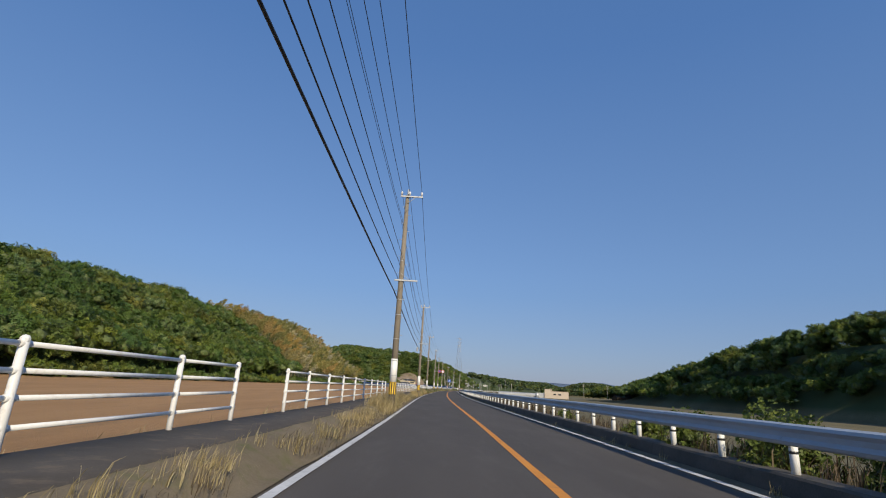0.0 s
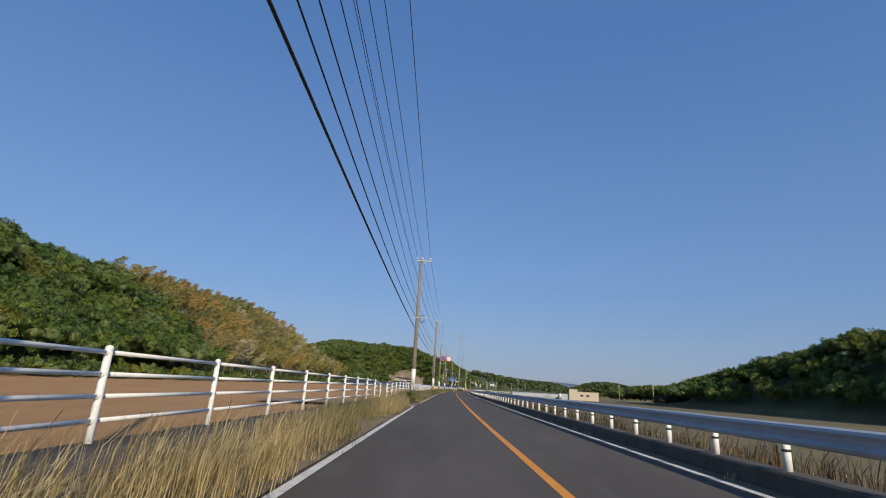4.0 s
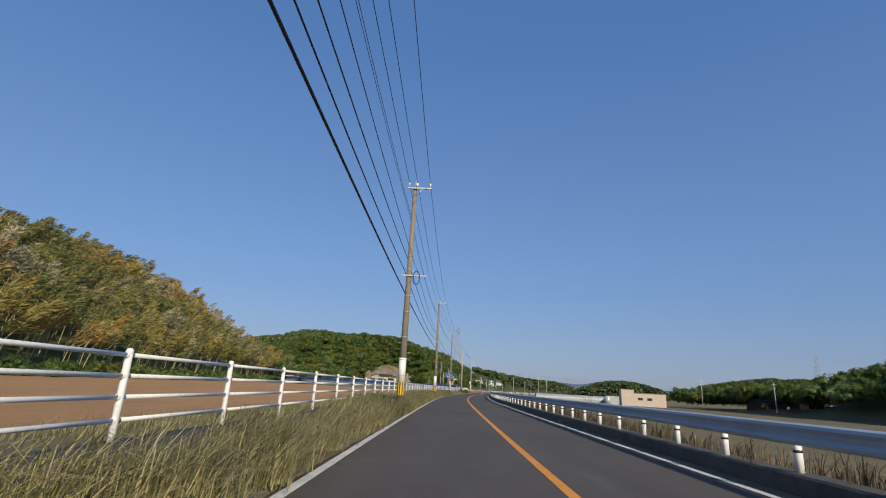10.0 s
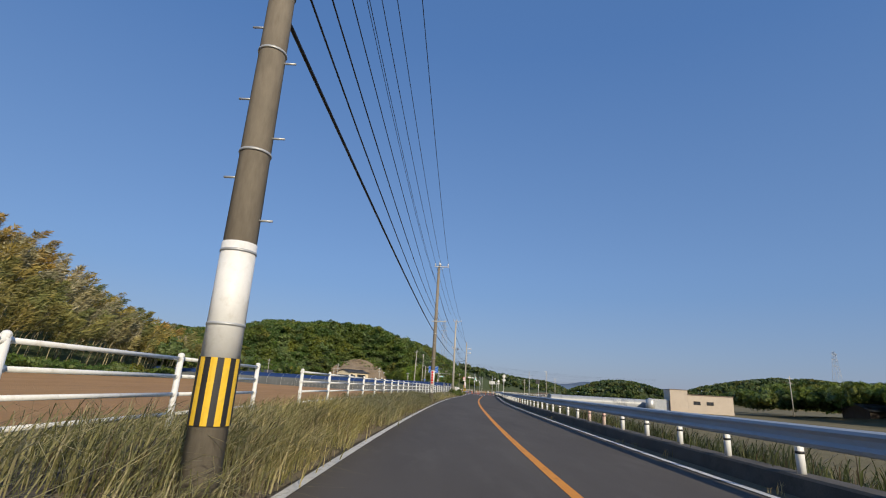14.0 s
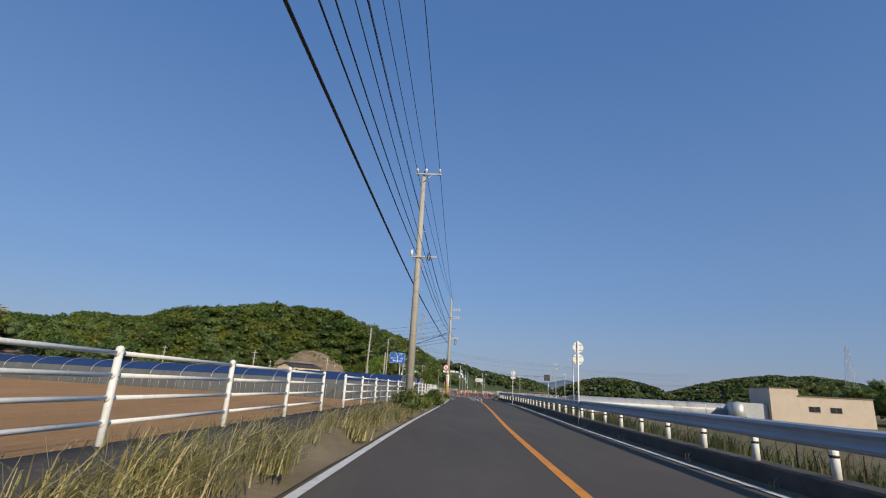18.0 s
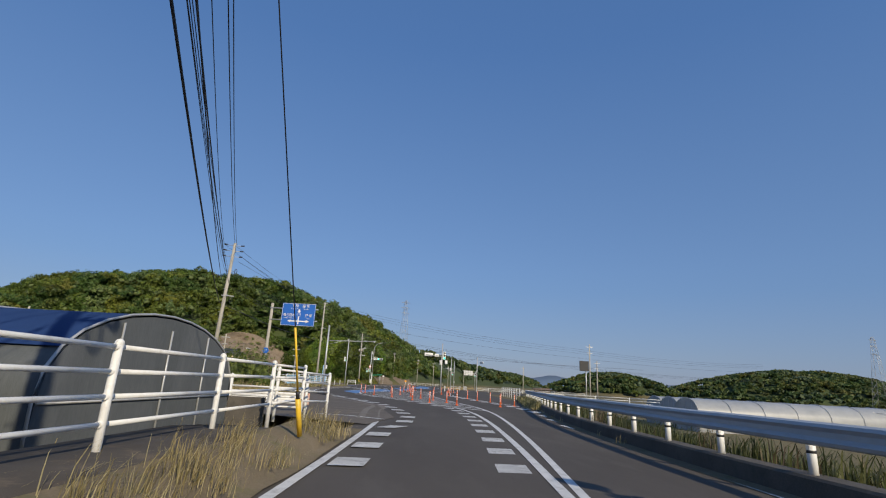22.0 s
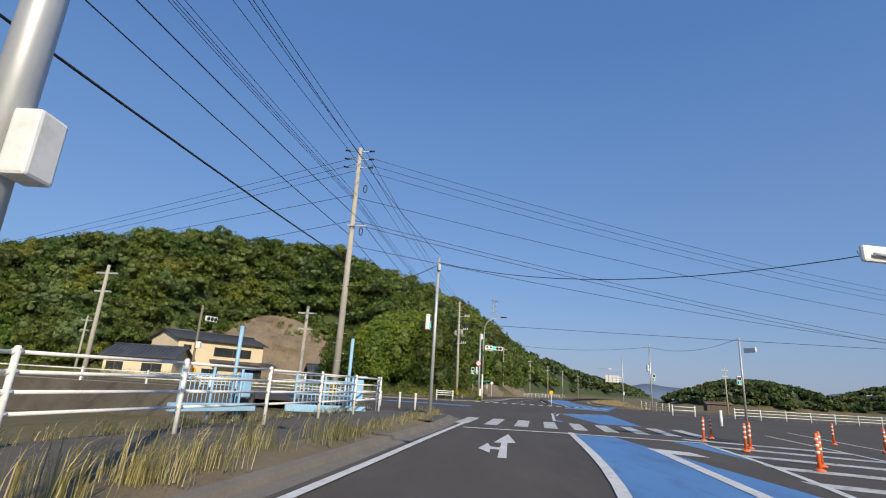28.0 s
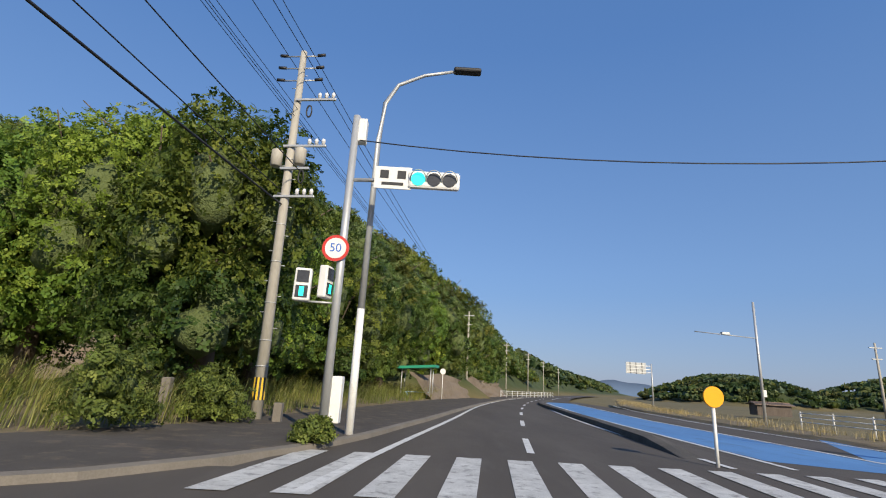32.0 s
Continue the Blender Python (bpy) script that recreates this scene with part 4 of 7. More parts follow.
for f in FENCES:
    pipe_fence("pipe_fence", f, "white painted tubular steel fence along the footpath, chipped in places")
pipe_fence("pipe_fence", [(14.0, 329.9, 0.35), (15.07, 332.6, 0.28)], "white tubular fence end piece turning at the side road")
low = "low white tubular barrier at the corner of the crossroads"
for x, y in ((6.56, 403.12), (8.13, 401.91), (9.31, 400.95), (10.23, 399.99), (11.05, 398.59)):
    m = thing("bollard", at(x, y, 0.08), "white painted steel bollard at the corner of the footpath", "bollard", "corner bollards")
    bm = bmesh.new()
    tube(bm, [(0, 0, -0.1), (0, 0, 0.8), (0, 0, 0.83)], [0.06, 0.06, 0.045], 14)
    part("post", bm, M["white_steel"], m)
    bm = bmesh.new()
    tube(bm, [(0, 0, 0.66), (0, 0, 0.7)], 0.063, 14, False)
    part("band", bm, M["steel"], m)
pipe_fence("barrier", [(9.95, 424.3, 0.12), (11.5, 425.3, 0.12)], low, 0.85, (0.42, 0.62, 0.8), 0.055, 0.04)
pipe_fence("barrier", [(-9 + i * 2.3, 415.2 + i * 1.55 * 0.98, 0.1) for i in range(6)], low, 0.9, (0.3, 0.55, 0.82), 0.05, 0.032)
pipe_fence("barrier", [(31.1, 420.9, 0.05), (32.9, 420.6, 0.05)], low, 0.85, (0.45, 0.75), 0.055, 0.035)
for x0, y0, dx, dy, n in ((36.5, 421.0, 2.6, 0.7, 11), (37.0, 437.0, 0.35, 3.0, 6)):
    pipe_fence("barrier", [(x0 + dx * i, y0 + dy * i, 0.05) for i in range(n)], "white tubular roadside barrier beyond the crossroads", 0.85, (0.3, 0.55, 0.8), 0.045, 0.03)
pipe_fence("pipe_fence", [(33.2 + 0.42 * i, 376 + 2.9 * i, 0.1) for i in range(9)], "white tubular fence beside the ramp on the far side")
pipe_fence("pipe_fence", [(33.5 + 3.0 * i, 372 - 1.6 * i, -0.2) for i in range(12)], "long white tubular fence by the greenhouses")


# ---------- utility poles ----------
def ring_stripes(bm, r, z0, z1, n, k):
    """Every second of n upright stripes round a sleeve."""
    for i in range(k, n, 2):
        a0, a1 = 2 * math.pi * i / n, 2 * math.pi * (i + 1) / n
        vs = []
        for z in (z0, z1):
            for a in (a0, (a0 + a1) / 2, a1):
                vs.append(bm.verts.new((r * math.cos(a), r * math.sin(a), z)))
        bm.faces.new((vs[0], vs[1], vs[4], vs[3]))
        bm.faces.new((vs[1], vs[2], vs[5], vs[4]))


def insulator(bm, x, y, z):
    tube(bm, [(x, y, z), (x, y, z + 0.06), (x, y, z + 0.07), (x, y, z + 0.12), (x, y, z + 0.13), (x, y, z + 0.2), (x, y, z + 0.24)], [0.03, 0.03, 0.06, 0.05, 0.065, 0.055, 0.03], 8)


def utility_pole(x, y, z, h, turn, pale=False, low=6.05, wrap=True, sleeve="yellow", arms=True, lean=0.0, label=""):
    pole = thing("utility_pole", at(x, y, z, turn) @ Matrix.Rotation(radians(lean), 4, "Y"), label or ("pale concrete utility pole" if pale else "weathered brown-grey concrete utility pole with crossarms"), "utility pole", "utility poles")
    r0, r1 = 0.175, 0.10
    bm = bmesh.new()
    tube(bm, [(0, 0, -0.6), (0, 0, h)], [r0, r1], 16)
    part("shaft", bm, M["pole_light"] if pale else M["pole"], pole)
    rad = lambda q: r0 + (r1 - r0) * (q + 0.6) / (h + 0.6)
    if wrap:
        bm = bmesh.new()
        tube(bm, [(0, 0, 1.05), (0, 0, 2.15)], [rad(1.05) + 0.006, rad(2.15) + 0.006], 16)
        part("wrap", bm, M["white"], pole, "white plastic sleeve")
    if sleeve:
        bm = bmesh.new()
        ring_stripes(bm, rad(0.5) + 0.014, 0.48, 1.06, 20, 0)
        part("stripes", bm, M["black"], pole, "black reflective stripes")
        bm = bmesh.new()
        ring_stripes(bm, rad(0.5) + 0.014, 0.48, 1.06, 20, 1)
        part("stripes", bm, M["yellow" if sleeve == "yellow" else "white"], pole, sleeve + " reflective stripes")
    for q in (1.35, 2.05, 3.1, 4.3, h * 0.52 - 0.5, h * 0.66):
        bm = bmesh.new()
        tube(bm, [(0, 0, q), (0, 0, q + 0.025)], rad(q) + 0.012, 16)
        part("band", bm, M["steel"], pole)
    q, k = 2.4, 0
    while q < h - 0.6:
        bm = bmesh.new()
        a = (0.9, -0.9)[k % 2]
        tube(bm, [(rad(q) * 0.8 * math.copysign(1, a), 0, q), ((rad(q) + 0.13) * math.copysign(1, a), 0, q)], 0.012, 6)
        part("step_bolt", bm, M["steel"], pole)
        q, k = q + 0.45, k + 1
    if arms:
        for q, a, b in ((low, -0.32, 0.85), (10.6, -0.36, 0.84)):
            bm = bmesh.new()
            cbox(bm, (a + b) / 2, -0.14, q, b - a, 0.075, 0.075, 0.008)
            part("crossarm", bm, M["steel"], pole)
        for bx, q0, q1 in ((0.42, 10.2, 10.56), (0.4, 6.4, 6.1)):
            bm = bmesh.new()
            tube(bm, [(0, -0.12, q0), (bx, -0.14, q1)], 0.015, 6)
            part("brace", bm, M["steel"], pole)
        for ix in (-0.3, 0.12, 0.76):
            bm = bmesh.new()
            insulator(bm, ix, -0.14, 10.64)
            part("insulator", bm, M["porcelain"], pole, "white porcelain insulator")
        bm = bmesh.new()
        tube(bm, [(0.02, 0, h - 0.2), (0.02, 0, h + 0.35)], 0.045, 8)
        part("top_pin", bm, M["steel"], pole)
    return pole


BASE = 0.38
POLES = [(-2.2, -52.0), (-2.15, -13.5), (-2.05, 25.0), (-2.03, 63.3), (-1.66, 102.3), (-0.3, 140.7), (0.86, 178.7), (2.73, 214.4), (5.85, 250.3)]
for i, (x, y) in enumerate(POLES):
    u = utility_pole(x, y, BASE, 10.7, heading(y), sleeve=("white" if i in (4, 8) else "yellow"))
    if i == 8:
        for k in range(5):
            bm = bmesh.new()
            cbox(bm, 0, -0.172, 2.02 - 0.2 * k, 0.16, 0.012, 0.15 if k < 4 else 0.12)
            if k < 4:
                cbox(bm, 0, -0.174, 2.02 - 0.2 * k, 0.05, 0.02, 0.19)
            part("notice", bm, M["red"], u, "red advertising characters drawn as bars")
    if i == 3:
        bm = bmesh.new()
        cbox(bm, -0.45, -0.1, 5.35, 0.2, 0.22, 0.5, 0.04)
        part("box", bm, M["steel"], u, "grey cable closure box")
    if i in (4, 6):
        bm = bmesh.new()
        tube(bm, [(0.38 + 0.16 * math.sin(a), -0.2, 5.95 + 0.33 * math.cos(a)) for a in np.linspace(0, 2 * math.pi, 21)], 0.02, 6, False)
        part("cable_coil", bm, M["black"], u, "black spare cable coil")
P8 = utility_pole(10.05, 285.2, BASE, 10.5, heading(285), pale=True, low=6.55, wrap=False, sleeve="")
bm = bmesh.new()
tube(bm, [(-0.3, -0.14, 6.58), (-0.3, -0.14, 6.85)], 0.06, 10)
part("box", bm, M["porcelain"], P8, "white cylinder on the crossarm")
bm = bmesh.new()
tube(bm, [(0.5 + 0.06 * math.sin(a), -0.2, 6.55 + 0.17 * math.cos(a)) for a in np.linspace(0, 2 * math.pi, 17)], 0.025, 6, False)
part("cable_coil", bm, M["black"], P8, "black spare cable coil")
P9 = utility_pole(14.87, 316.9, BASE, 10.4, heading(317), pale=True, wrap=False, arms=False, label="pale concrete utility pole with many arms and a road sign")
for q, a, b in ((9.0, -0.1, 1.05), (8.15, -0.1, 1.05), (5.9, -0.05, 0.8)):
    bm = bmesh.new()
    cbox(bm, (a + b) / 2, -0.12, q, b - a, 0.08, 0.08, 0.008)
    part("crossarm", bm, M["steel"], P9)
    for ix in (0.35, 0.6, 0.85):
        bm = bmesh.new()
        insulator(bm, ix, -0.12, q)
        part("insulator", bm, M["porcelain"], P9)
bm = bmesh.new()
tube(bm, [(0.62 + 0.1 * math.sin(a), -0.2, 5.65 + 0.3 * math.cos(a)) for a in np.linspace(0, 2 * math.pi, 17)], 0.025, 6, False)
part("cable_coil", bm, M["black"], P9, "black spare cable coil")
for k in range(6):
    bm = bmesh.new()
    cbox(bm, -0.02, -0.178, 2.05 - 0.2 * k, 0.1, 0.012, 0.1)
    part("notice", bm, M["red"] if k < 5 else M["green_roof"], P9, "red advertising characters drawn as bars" if k < 5 else "green strip of the advertisement")
bm = bmesh.new()
tube(bm, [(0, 0, 0.87), (0, 0, 2.25)], [0.172, 0.166], 16)
part("wrap", bm, M["white"], P9, "white advertising sleeve")


def wires(rows, r, sag, label, thick=False):
    cable("thick_cable" if thick else "power_line", rows, r, sag, M["black"], label)


def on(i, dx, z):
    x, y = POLES[i]
    a = radians(heading(y))
    return (x + dx * math.cos(a), y + dx * math.sin(a) - 0.14, BASE + z)


def on8(dx, z):
    return (10.05 + dx, 285.1 - 0.08 * dx, BASE + z)


def on9(dx, z):
    return (14.87 + dx, 316.8 - 0.08 * dx, BASE + z)


n = range(len(POLES))
for dx, z, d9, z9 in ((-0.3, 10.88, -0.05, 10.3), (0.04, 11.2, 0.1, 10.1), (0.76, 10.88, 0.2, 9.7)):
    wires([on(i, dx, z) for i in n] + [on8(dx, z - 0.2), on9(d9, z9)], 0.012, 0.55, "black high-voltage wire between the pole tops")
for dx, z in ((-0.2, 9.4), (-0.24, 9.34), (-0.17, 9.3)):
    wires([on(i, dx, z) for i in n] + [on8(-0.1, z - 0.5), on9(0.0, z - 1.2)], 0.008, 0.7, "thin grey wire of a loose bundle along the poles")
wires([on(i, -0.16, 7.0) for i in n] + [on8(-0.1, 7.2), on9(0.0, 7.1)], 0.015, 0.55, "black low-voltage wire along the poles")
wires([on(i, -0.22, 6.3) for i in n] + [on8(-0.1, 6.7), on9(0.0, 6.6)], 0.017, 0.5, "black twisted cable along the poles")
wires([on(i, 0.42, 6.2) for i in n] + [on8(0.5, 6.1), on9(0.5, 6.0)], 0.009, 0.45, "thin black communication cable on the crossarms")
wires([on(i, -0.3, 5.5) for i in n] + [on8(-0.25, 5.5), on9(-0.2, 5.5)], 0.03, 0.18, "thick bundled telephone cable along the poles", True)


# ---------- signs ----------
def text_mesh(body, size):
    cu = bpy.data.curves.new("lettering", "FONT")
    cu.body, cu.size, cu.align_x, cu.align_y, cu.extrude = body, size, "CENTER", "CENTER", 0.003
    ob = bpy.data.objects.new("lettering", cu)
    scene.collection.objects.link(ob)
    dg = bpy.context.evaluated_depsgraph_get()
    me = bpy.data.meshes.new_from_object(ob.evaluated_get(dg))
    bpy.data.objects.remove(ob)
    bpy.data.curves.remove(cu)
    return me


def letters(body, size, x, y, z, material, parent, turn=0.0, stretch=1.0):
    """Writing that faces back along the road (towards -y of its thing)."""
    me = text_mesh(body, size)
    me.materials.clear()
    me.materials.append(material)
    ob = part("lettering", me, None, parent)
    ob.matrix_local = Matrix.Translation((x, y, z)) @ Matrix.Rotation(radians(turn), 4, "Z") @ Matrix.Rotation(radians(90), 4, "X") @ Matrix.Diagonal((stretch, 1, 1, 1))
    return ob


def round_face(parent, x, y, z, r, rim, face, thick=0.02):
    """A round sign plate facing -y: grey back, rim and face."""
    bm = bmesh.new()
    disc(bm, (x, y, z), (0, 1, 0), r, thick)
    p = part("plate", bm, M["steel"], parent)
    bm = bmesh.new()
    disc(bm, (x, y - thick / 2 - 0.003, z), (0, 1, 0), r, 0.006)
    part("rim", bm, rim, p)
    bm = bmesh.new()
    disc(bm, (x, y - thick / 2 - 0.008, z), (0, 1, 0), r * 0.78, 0.006)
    part("face", bm, face, p)
    return p


# tall steel pole with a blue band, carrying two round signs on a bracket
m = thing("road_sign", at(-0.42, 143.05, 0.37, heading(143)), "galvanised pole with blue band carrying no-parking and 50 signs", "road sign")
bm = bmesh.new()
tube(bm, [(0, 0, -0.3), (0, 0, 5.7)], [0.125, 0.09], 16)
part("pole", bm, M["steel"], m)
for q, w, k, lb in ((1.08, 0.4, "sign_blue", "blue band"), (2.06, 0.04, "light_blue", "pale blue tape"), (1.62, 0.02, "steel", "steel clamp"), (1.76, 0.02, "steel", "steel clamp"), (1.9, 0.02, "steel", "steel clamp"), (3.0, 0.03, "steel", "steel clamp"), (4.6, 0.03, "steel", "steel clamp")):
    bm = bmesh.new()
    tube(bm, [(0, 0, q), (0, 0, q + w)], 0.129 - 0.035 * q / 5.7, 18)
    part("band", bm, M[k], m, lb)
for q, w in ((2.2, 0.22), (2.12, 0.05)):
    bm = bmesh.new()
    cbox(bm, 0.01, -0.108, q + w / 2, 0.1, 0.012, w)
    part("sticker", bm, M["white"], m, "white sticker with unreadable print")
for i in range(5):
    bm = bmesh.new()
    cbox(bm, 0.01, -0.115, 2.24 + 0.035 * i, 0.075, 0.006, 0.012)
    part("print", bm, M["black"], m, "line of unreadable print")
bm = bmesh.new()
tube(bm, [(-0.05, -0.08, 5.36), (1.1, -0.08, 5.3)], 0.035, 10)
part("arm", bm, M["steel"], m)
f = round_face(m, 1.43, -0.1, 5.3, 0.4, M["red"], M["sign_blue"])
bm = bmesh.new()
cbox(bm, 0, 0, 0, 0.6, 0.006, 0.06)
part("bar", bm, M["red"], f).matrix_local = Matrix.Translation((1.43, -0.124, 5.3)) @ Matrix.Rotation(radians(45), 4, "Y")
round_face(m, 2.34, -0.1, 5.25, 0.4, M["red"], M["white"])
letters("50", 0.39, 2.34, -0.124, 5.25, M["sign_blue"], m)

# no-passing sign on the pole
m = thing("road_sign", at(14.62, 316.6, 3.35, heading(317)), "round no-passing sign with a small plate strapped to the pole", "road sign")
f = round_face(m, 0, 0, 0, 0.29, M["red"], M["white"])
bm = bmesh.new()
cbox(bm, 0.05, -0.026, 0.0, 0.045, 0.006, 0.27)
cbox(bm, -0.07, -0.026, -0.06, 0.045, 0.006, 0.14)
part("arrow", bm, M["sign_blue"], f)
bm = bmesh.new()
cbox(bm, 0, 0, 0, 0.44, 0.006, 0.045)
part("bar", bm, M["red"], f).matrix_local = Matrix.Translation((0, -0.03, 0)) @ Matrix.Rotation(radians(45), 4, "Y")
bm = bmesh.new()
cbox(bm, 0, 0, -0.42, 0.56, 0.02, 0.2, 0.005)
part("plate", bm, M["white"], m)
letters("ここまで", 0.13, 0, -0.014, -0.42, M["black"], m)

# backs of round signs on the far side
for x, y, top, two, s in ((17.68, 285.9, 3.52, True, 0.245), (22.0, 317.7, 3.3, False, 0.25)):
    m = thing("road_sign", at(x, y, 0.2, heading(y)), "round traffic signs seen from their grey backs on a leaning pole", "road sign")
    bm = bmesh.new()
    tube(bm, [(0, 0, -0.8), (0, 0, top)], 0.036, 12)
    part("pole", bm, M["white_steel"], m)
    for z in ([top - 0.3, top - 0.84] if two else [top - 0.3]):
        bm = bmesh.new()
        disc(bm, (0.02, 0.05, z), (0, 1, 0), s, 0.02)
        p = part("plate", bm, M["white_steel"], m, "pale back of a round sign")
        for d in (-0.12, 0.12):
            bm = bmesh.new()
            cbox(bm, 0.02, 0.03, z + d, 0.4, 0.02, 0.03)
            part("rib", bm, M["steel"], p)
    if not two:
        bm = bmesh.new()
        cbox(bm, 0.02, 0.05, top - 0.78, 0.5, 0.02, 0.18)
        part("plate", bm, M["white_steel"], m)
m = thing("sign_pole", at(28.35, 316.65, 0.2), "bare grey steel pole behind the guardrail", "pole")
bm = bmesh.new()
tube(bm, [(0.02, 0.05, -2.0), (-0.05, 0.1, 5.3)], 0.06, 10)
part("pole", bm, M["steel"], m)
for z, e in ((4.7, -0.75), (4.75, 0.6)):
    bm = bmesh.new()
    tube(bm, [(-0.04, 0.1, z), (e, 0.1, z - (0.5 if e > 0 else 0.0))], 0.015, 6)
    part("rod", bm, M["steel"], m)

# big blue direction sign
m = thing("direction_sign", at(7.2, 358.75, 0.27, -9.0), "blue overhead direction sign with white lettering on a grey post", "road sign")
bm = bmesh.new()
tube(bm, [(0, 0, -0.4), (0, 0, 6.75)], [0.14, 0.11], 16)
part("post", bm, M["pole_light"], m)
for z in (5.4, 6.35):
    bm = bmesh.new()
    tube(bm, [(-0.1, -0.1, z), (3.95, -0.1, z)], 0.045, 10)
    part("arm", bm, M["steel"], m)
bm = bmesh.new()
cbox(bm, 2.35, -0.2, 5.87, 2.8, 0.03, 1.84, 0.008)
board = part("board", bm, M["sign_blue"], m)
bm = bmesh.new()
for x0, x1, z0, z1 in ((0.98, 3.72, 6.755, 6.775), (0.98, 3.72, 4.965, 4.985), (0.98, 1.0, 4.965, 6.775), (3.70, 3.72, 4.965, 6.775)):
    box(bm, x0, x1, -0.222, -0.216, z0, z1)
part("border", bm, M["white"], board)
bm = bmesh.new()
box(bm, 2.35, 2.45, -0.224, -0.216, 5.1, 6.1)
for c, d in (((2.4, 6.35), (0, 1)), ((1.5, 5.33), (-1, 0)), ((3.3, 5.33), (1, 0))):
    vs = [bm.verts.new((c[0] + d[0] * a + d[1] * b, -0.224, c[1] + d[1] * a - d[0] * b)) for a, b in ((0.02, 0), (-0.26, 0.13), (-0.26, -0.13))]
    bm.faces.new(vs)
box(bm, 1.62, 3.15, -0.224, -0.216, 5.28, 5.38)
part("arrows", bm, M["white"], board)
bm = bmesh.new()
tube(bm, [(2.4, -0.21, 5.86), (2.4, -0.228, 5.86)], 0.17, 6)
part("shield", bm, M["white"], board)
bm = bmesh.new()
tube(bm, [(2.4, -0.21, 5.86), (2.4, -0.232, 5.86)], 0.145, 6)
part("shield", bm, M["sign_blue"], board)
for body, size, x, z in (("11", 0.17, 2.4, 5.86), ("下 関", 0.29, 2.02, 6.57), ("福 岡", 0.29, 2.92, 6.57), ("Shimonoseki", 0.13, 2.0, 6.35), ("Fukuoka", 0.13, 2.95, 6.35), ("蜑住団地", 0.27, 1.6, 5.8), ("Amasumi Housing", 0.12, 1.58, 5.57), ("芦 屋", 0.28, 3.22, 5.8), ("Ashiya", 0.13, 3.2, 5.57)):
    letters(body, size, x, -0.236, z, M["white"], board, 0.0, 0.9)
bm = bmesh.new()
tube(bm, [(0.02, -0.13, 2.85), (0.02, -0.16, 2.85)], 0.26, 6)
sh = part("shield", bm, M["sign_blue"], m, "blue hexagonal route badge")
letters("11", 0.22, 0.02, -0.166, 2.84, M["white"], sh)


# ---------- delineator posts ----------
def delineator_fill(bm):
    tube(bm, [(0, 0, 0.02), (0, 0, 0.7), (0, 0, 0.78)], [0.042, 0.04, 0.03], 12)


def foot_fill(bm):
    tube(bm, [(0, 0, 0.0), (0, 0, 0.03), (0, 0, 0.06)], [0.12, 0.11, 0.05], 16)


def band_ring(bm):
    tube(bm, [(0, 0, 0), (0, 0, 0.055)], 0.0435, 12)


first = thing("delineator", at(20.04, 350.4), "orange rubber lane delineator post with white reflective bands", "delineator", "orange delineators")
part("post", shared("post", delineator_fill, M["orange"]), None, first)
part("foot", shared("foot", foot_fill, M["orange"]), None, first)
ring_me = shared("band", band_ring, M["white"])
for z in (0.36, 0.5, 0.63):
    part("band", ring_me, None, first, "white reflective band").location = (0, 0, z)
DEL = [(19.1, 353.8), (17.7, 358.2), (16.2, 362.4), (15.3, 366.0), (14.8, 369.2), (21.6, 348.5), (21.4, 352.0), (20.8, 355.6), (20.1, 358.9), (19.5, 363.0), (18.7, 367.2), (17.9, 372.4), (24.6, 349.3), (26.3, 352.2), (26.0, 355.1), (25.9, 358.5), (25.3, 361.2), (25.1, 365.2), (24.6, 368.6), (24.4, 373.0), (24.1, 378.2), (23.5, 381.1), (19.6, 379.5), (20.9, 381.8), (20.4, 385.6), (21.1, 386.6), (20.8, 389.3), (21.5, 390.4), (21.1, 392.6), (22.0, 394.0), (26.9, 390.0), (26.8, 392.1), (27.7, 393.3), (27.1, 395.0)]
for i, (x, y) in enumerate(DEL):
    copy_thing(first, at(x, y, 0.012) @ Matrix.Rotation(0.05 * noise.noise((x, y, 1)), 4, "X") @ Matrix.Rotation(0.05 * noise.noise((x, y, 7)), 4, "Y"))


# ---------- signals and posts at the crossroads ----------
def plain_post(m, h, r0, r1, material, name="post"):
    bm = bmesh.new()
    tube(bm, [(0, 0, -0.3), (0, 0, h)], [r0, r1], 14)
    return part(name, bm, material, m)


def signal_head(parent, x, y, z, turn, lit=True):
    """A flat three-lamp signal, lamps side by side, facing -y."""
    bm = bmesh.new()
    cbox(bm, 0, 0, 0, 1.2, 0.16, 0.44, 0.07)
    head = part("signal_head", bm, M["white"], parent, "pale grey signal housing")
    head.matrix_local = at(x, y, z, turn)
    for i, d in enumerate((-0.36, 0, 0.36)):
        bm = bmesh.new()
        disc(bm, (d, -0.085, 0), (0, 1, 0), 0.16, 0.02)
        part("lens", bm, M["lamp_green"] if (i == 0 and lit) else M["lamp_off"], head, "lit green lens" if i == 0 and lit else "dark lens")
        bm = bmesh.new()
        tube(bm, [(d + 0.175 * math.cos(a), -0.09 - 0.12 * max(math.sin(a), 0) ** 0.5, 0.175 * math.sin(a)) for a in np.linspace(-0.3, math.pi + 0.3, 13)], 0.012, 5)
        part("hood", bm, M["steel"], head)
    return head


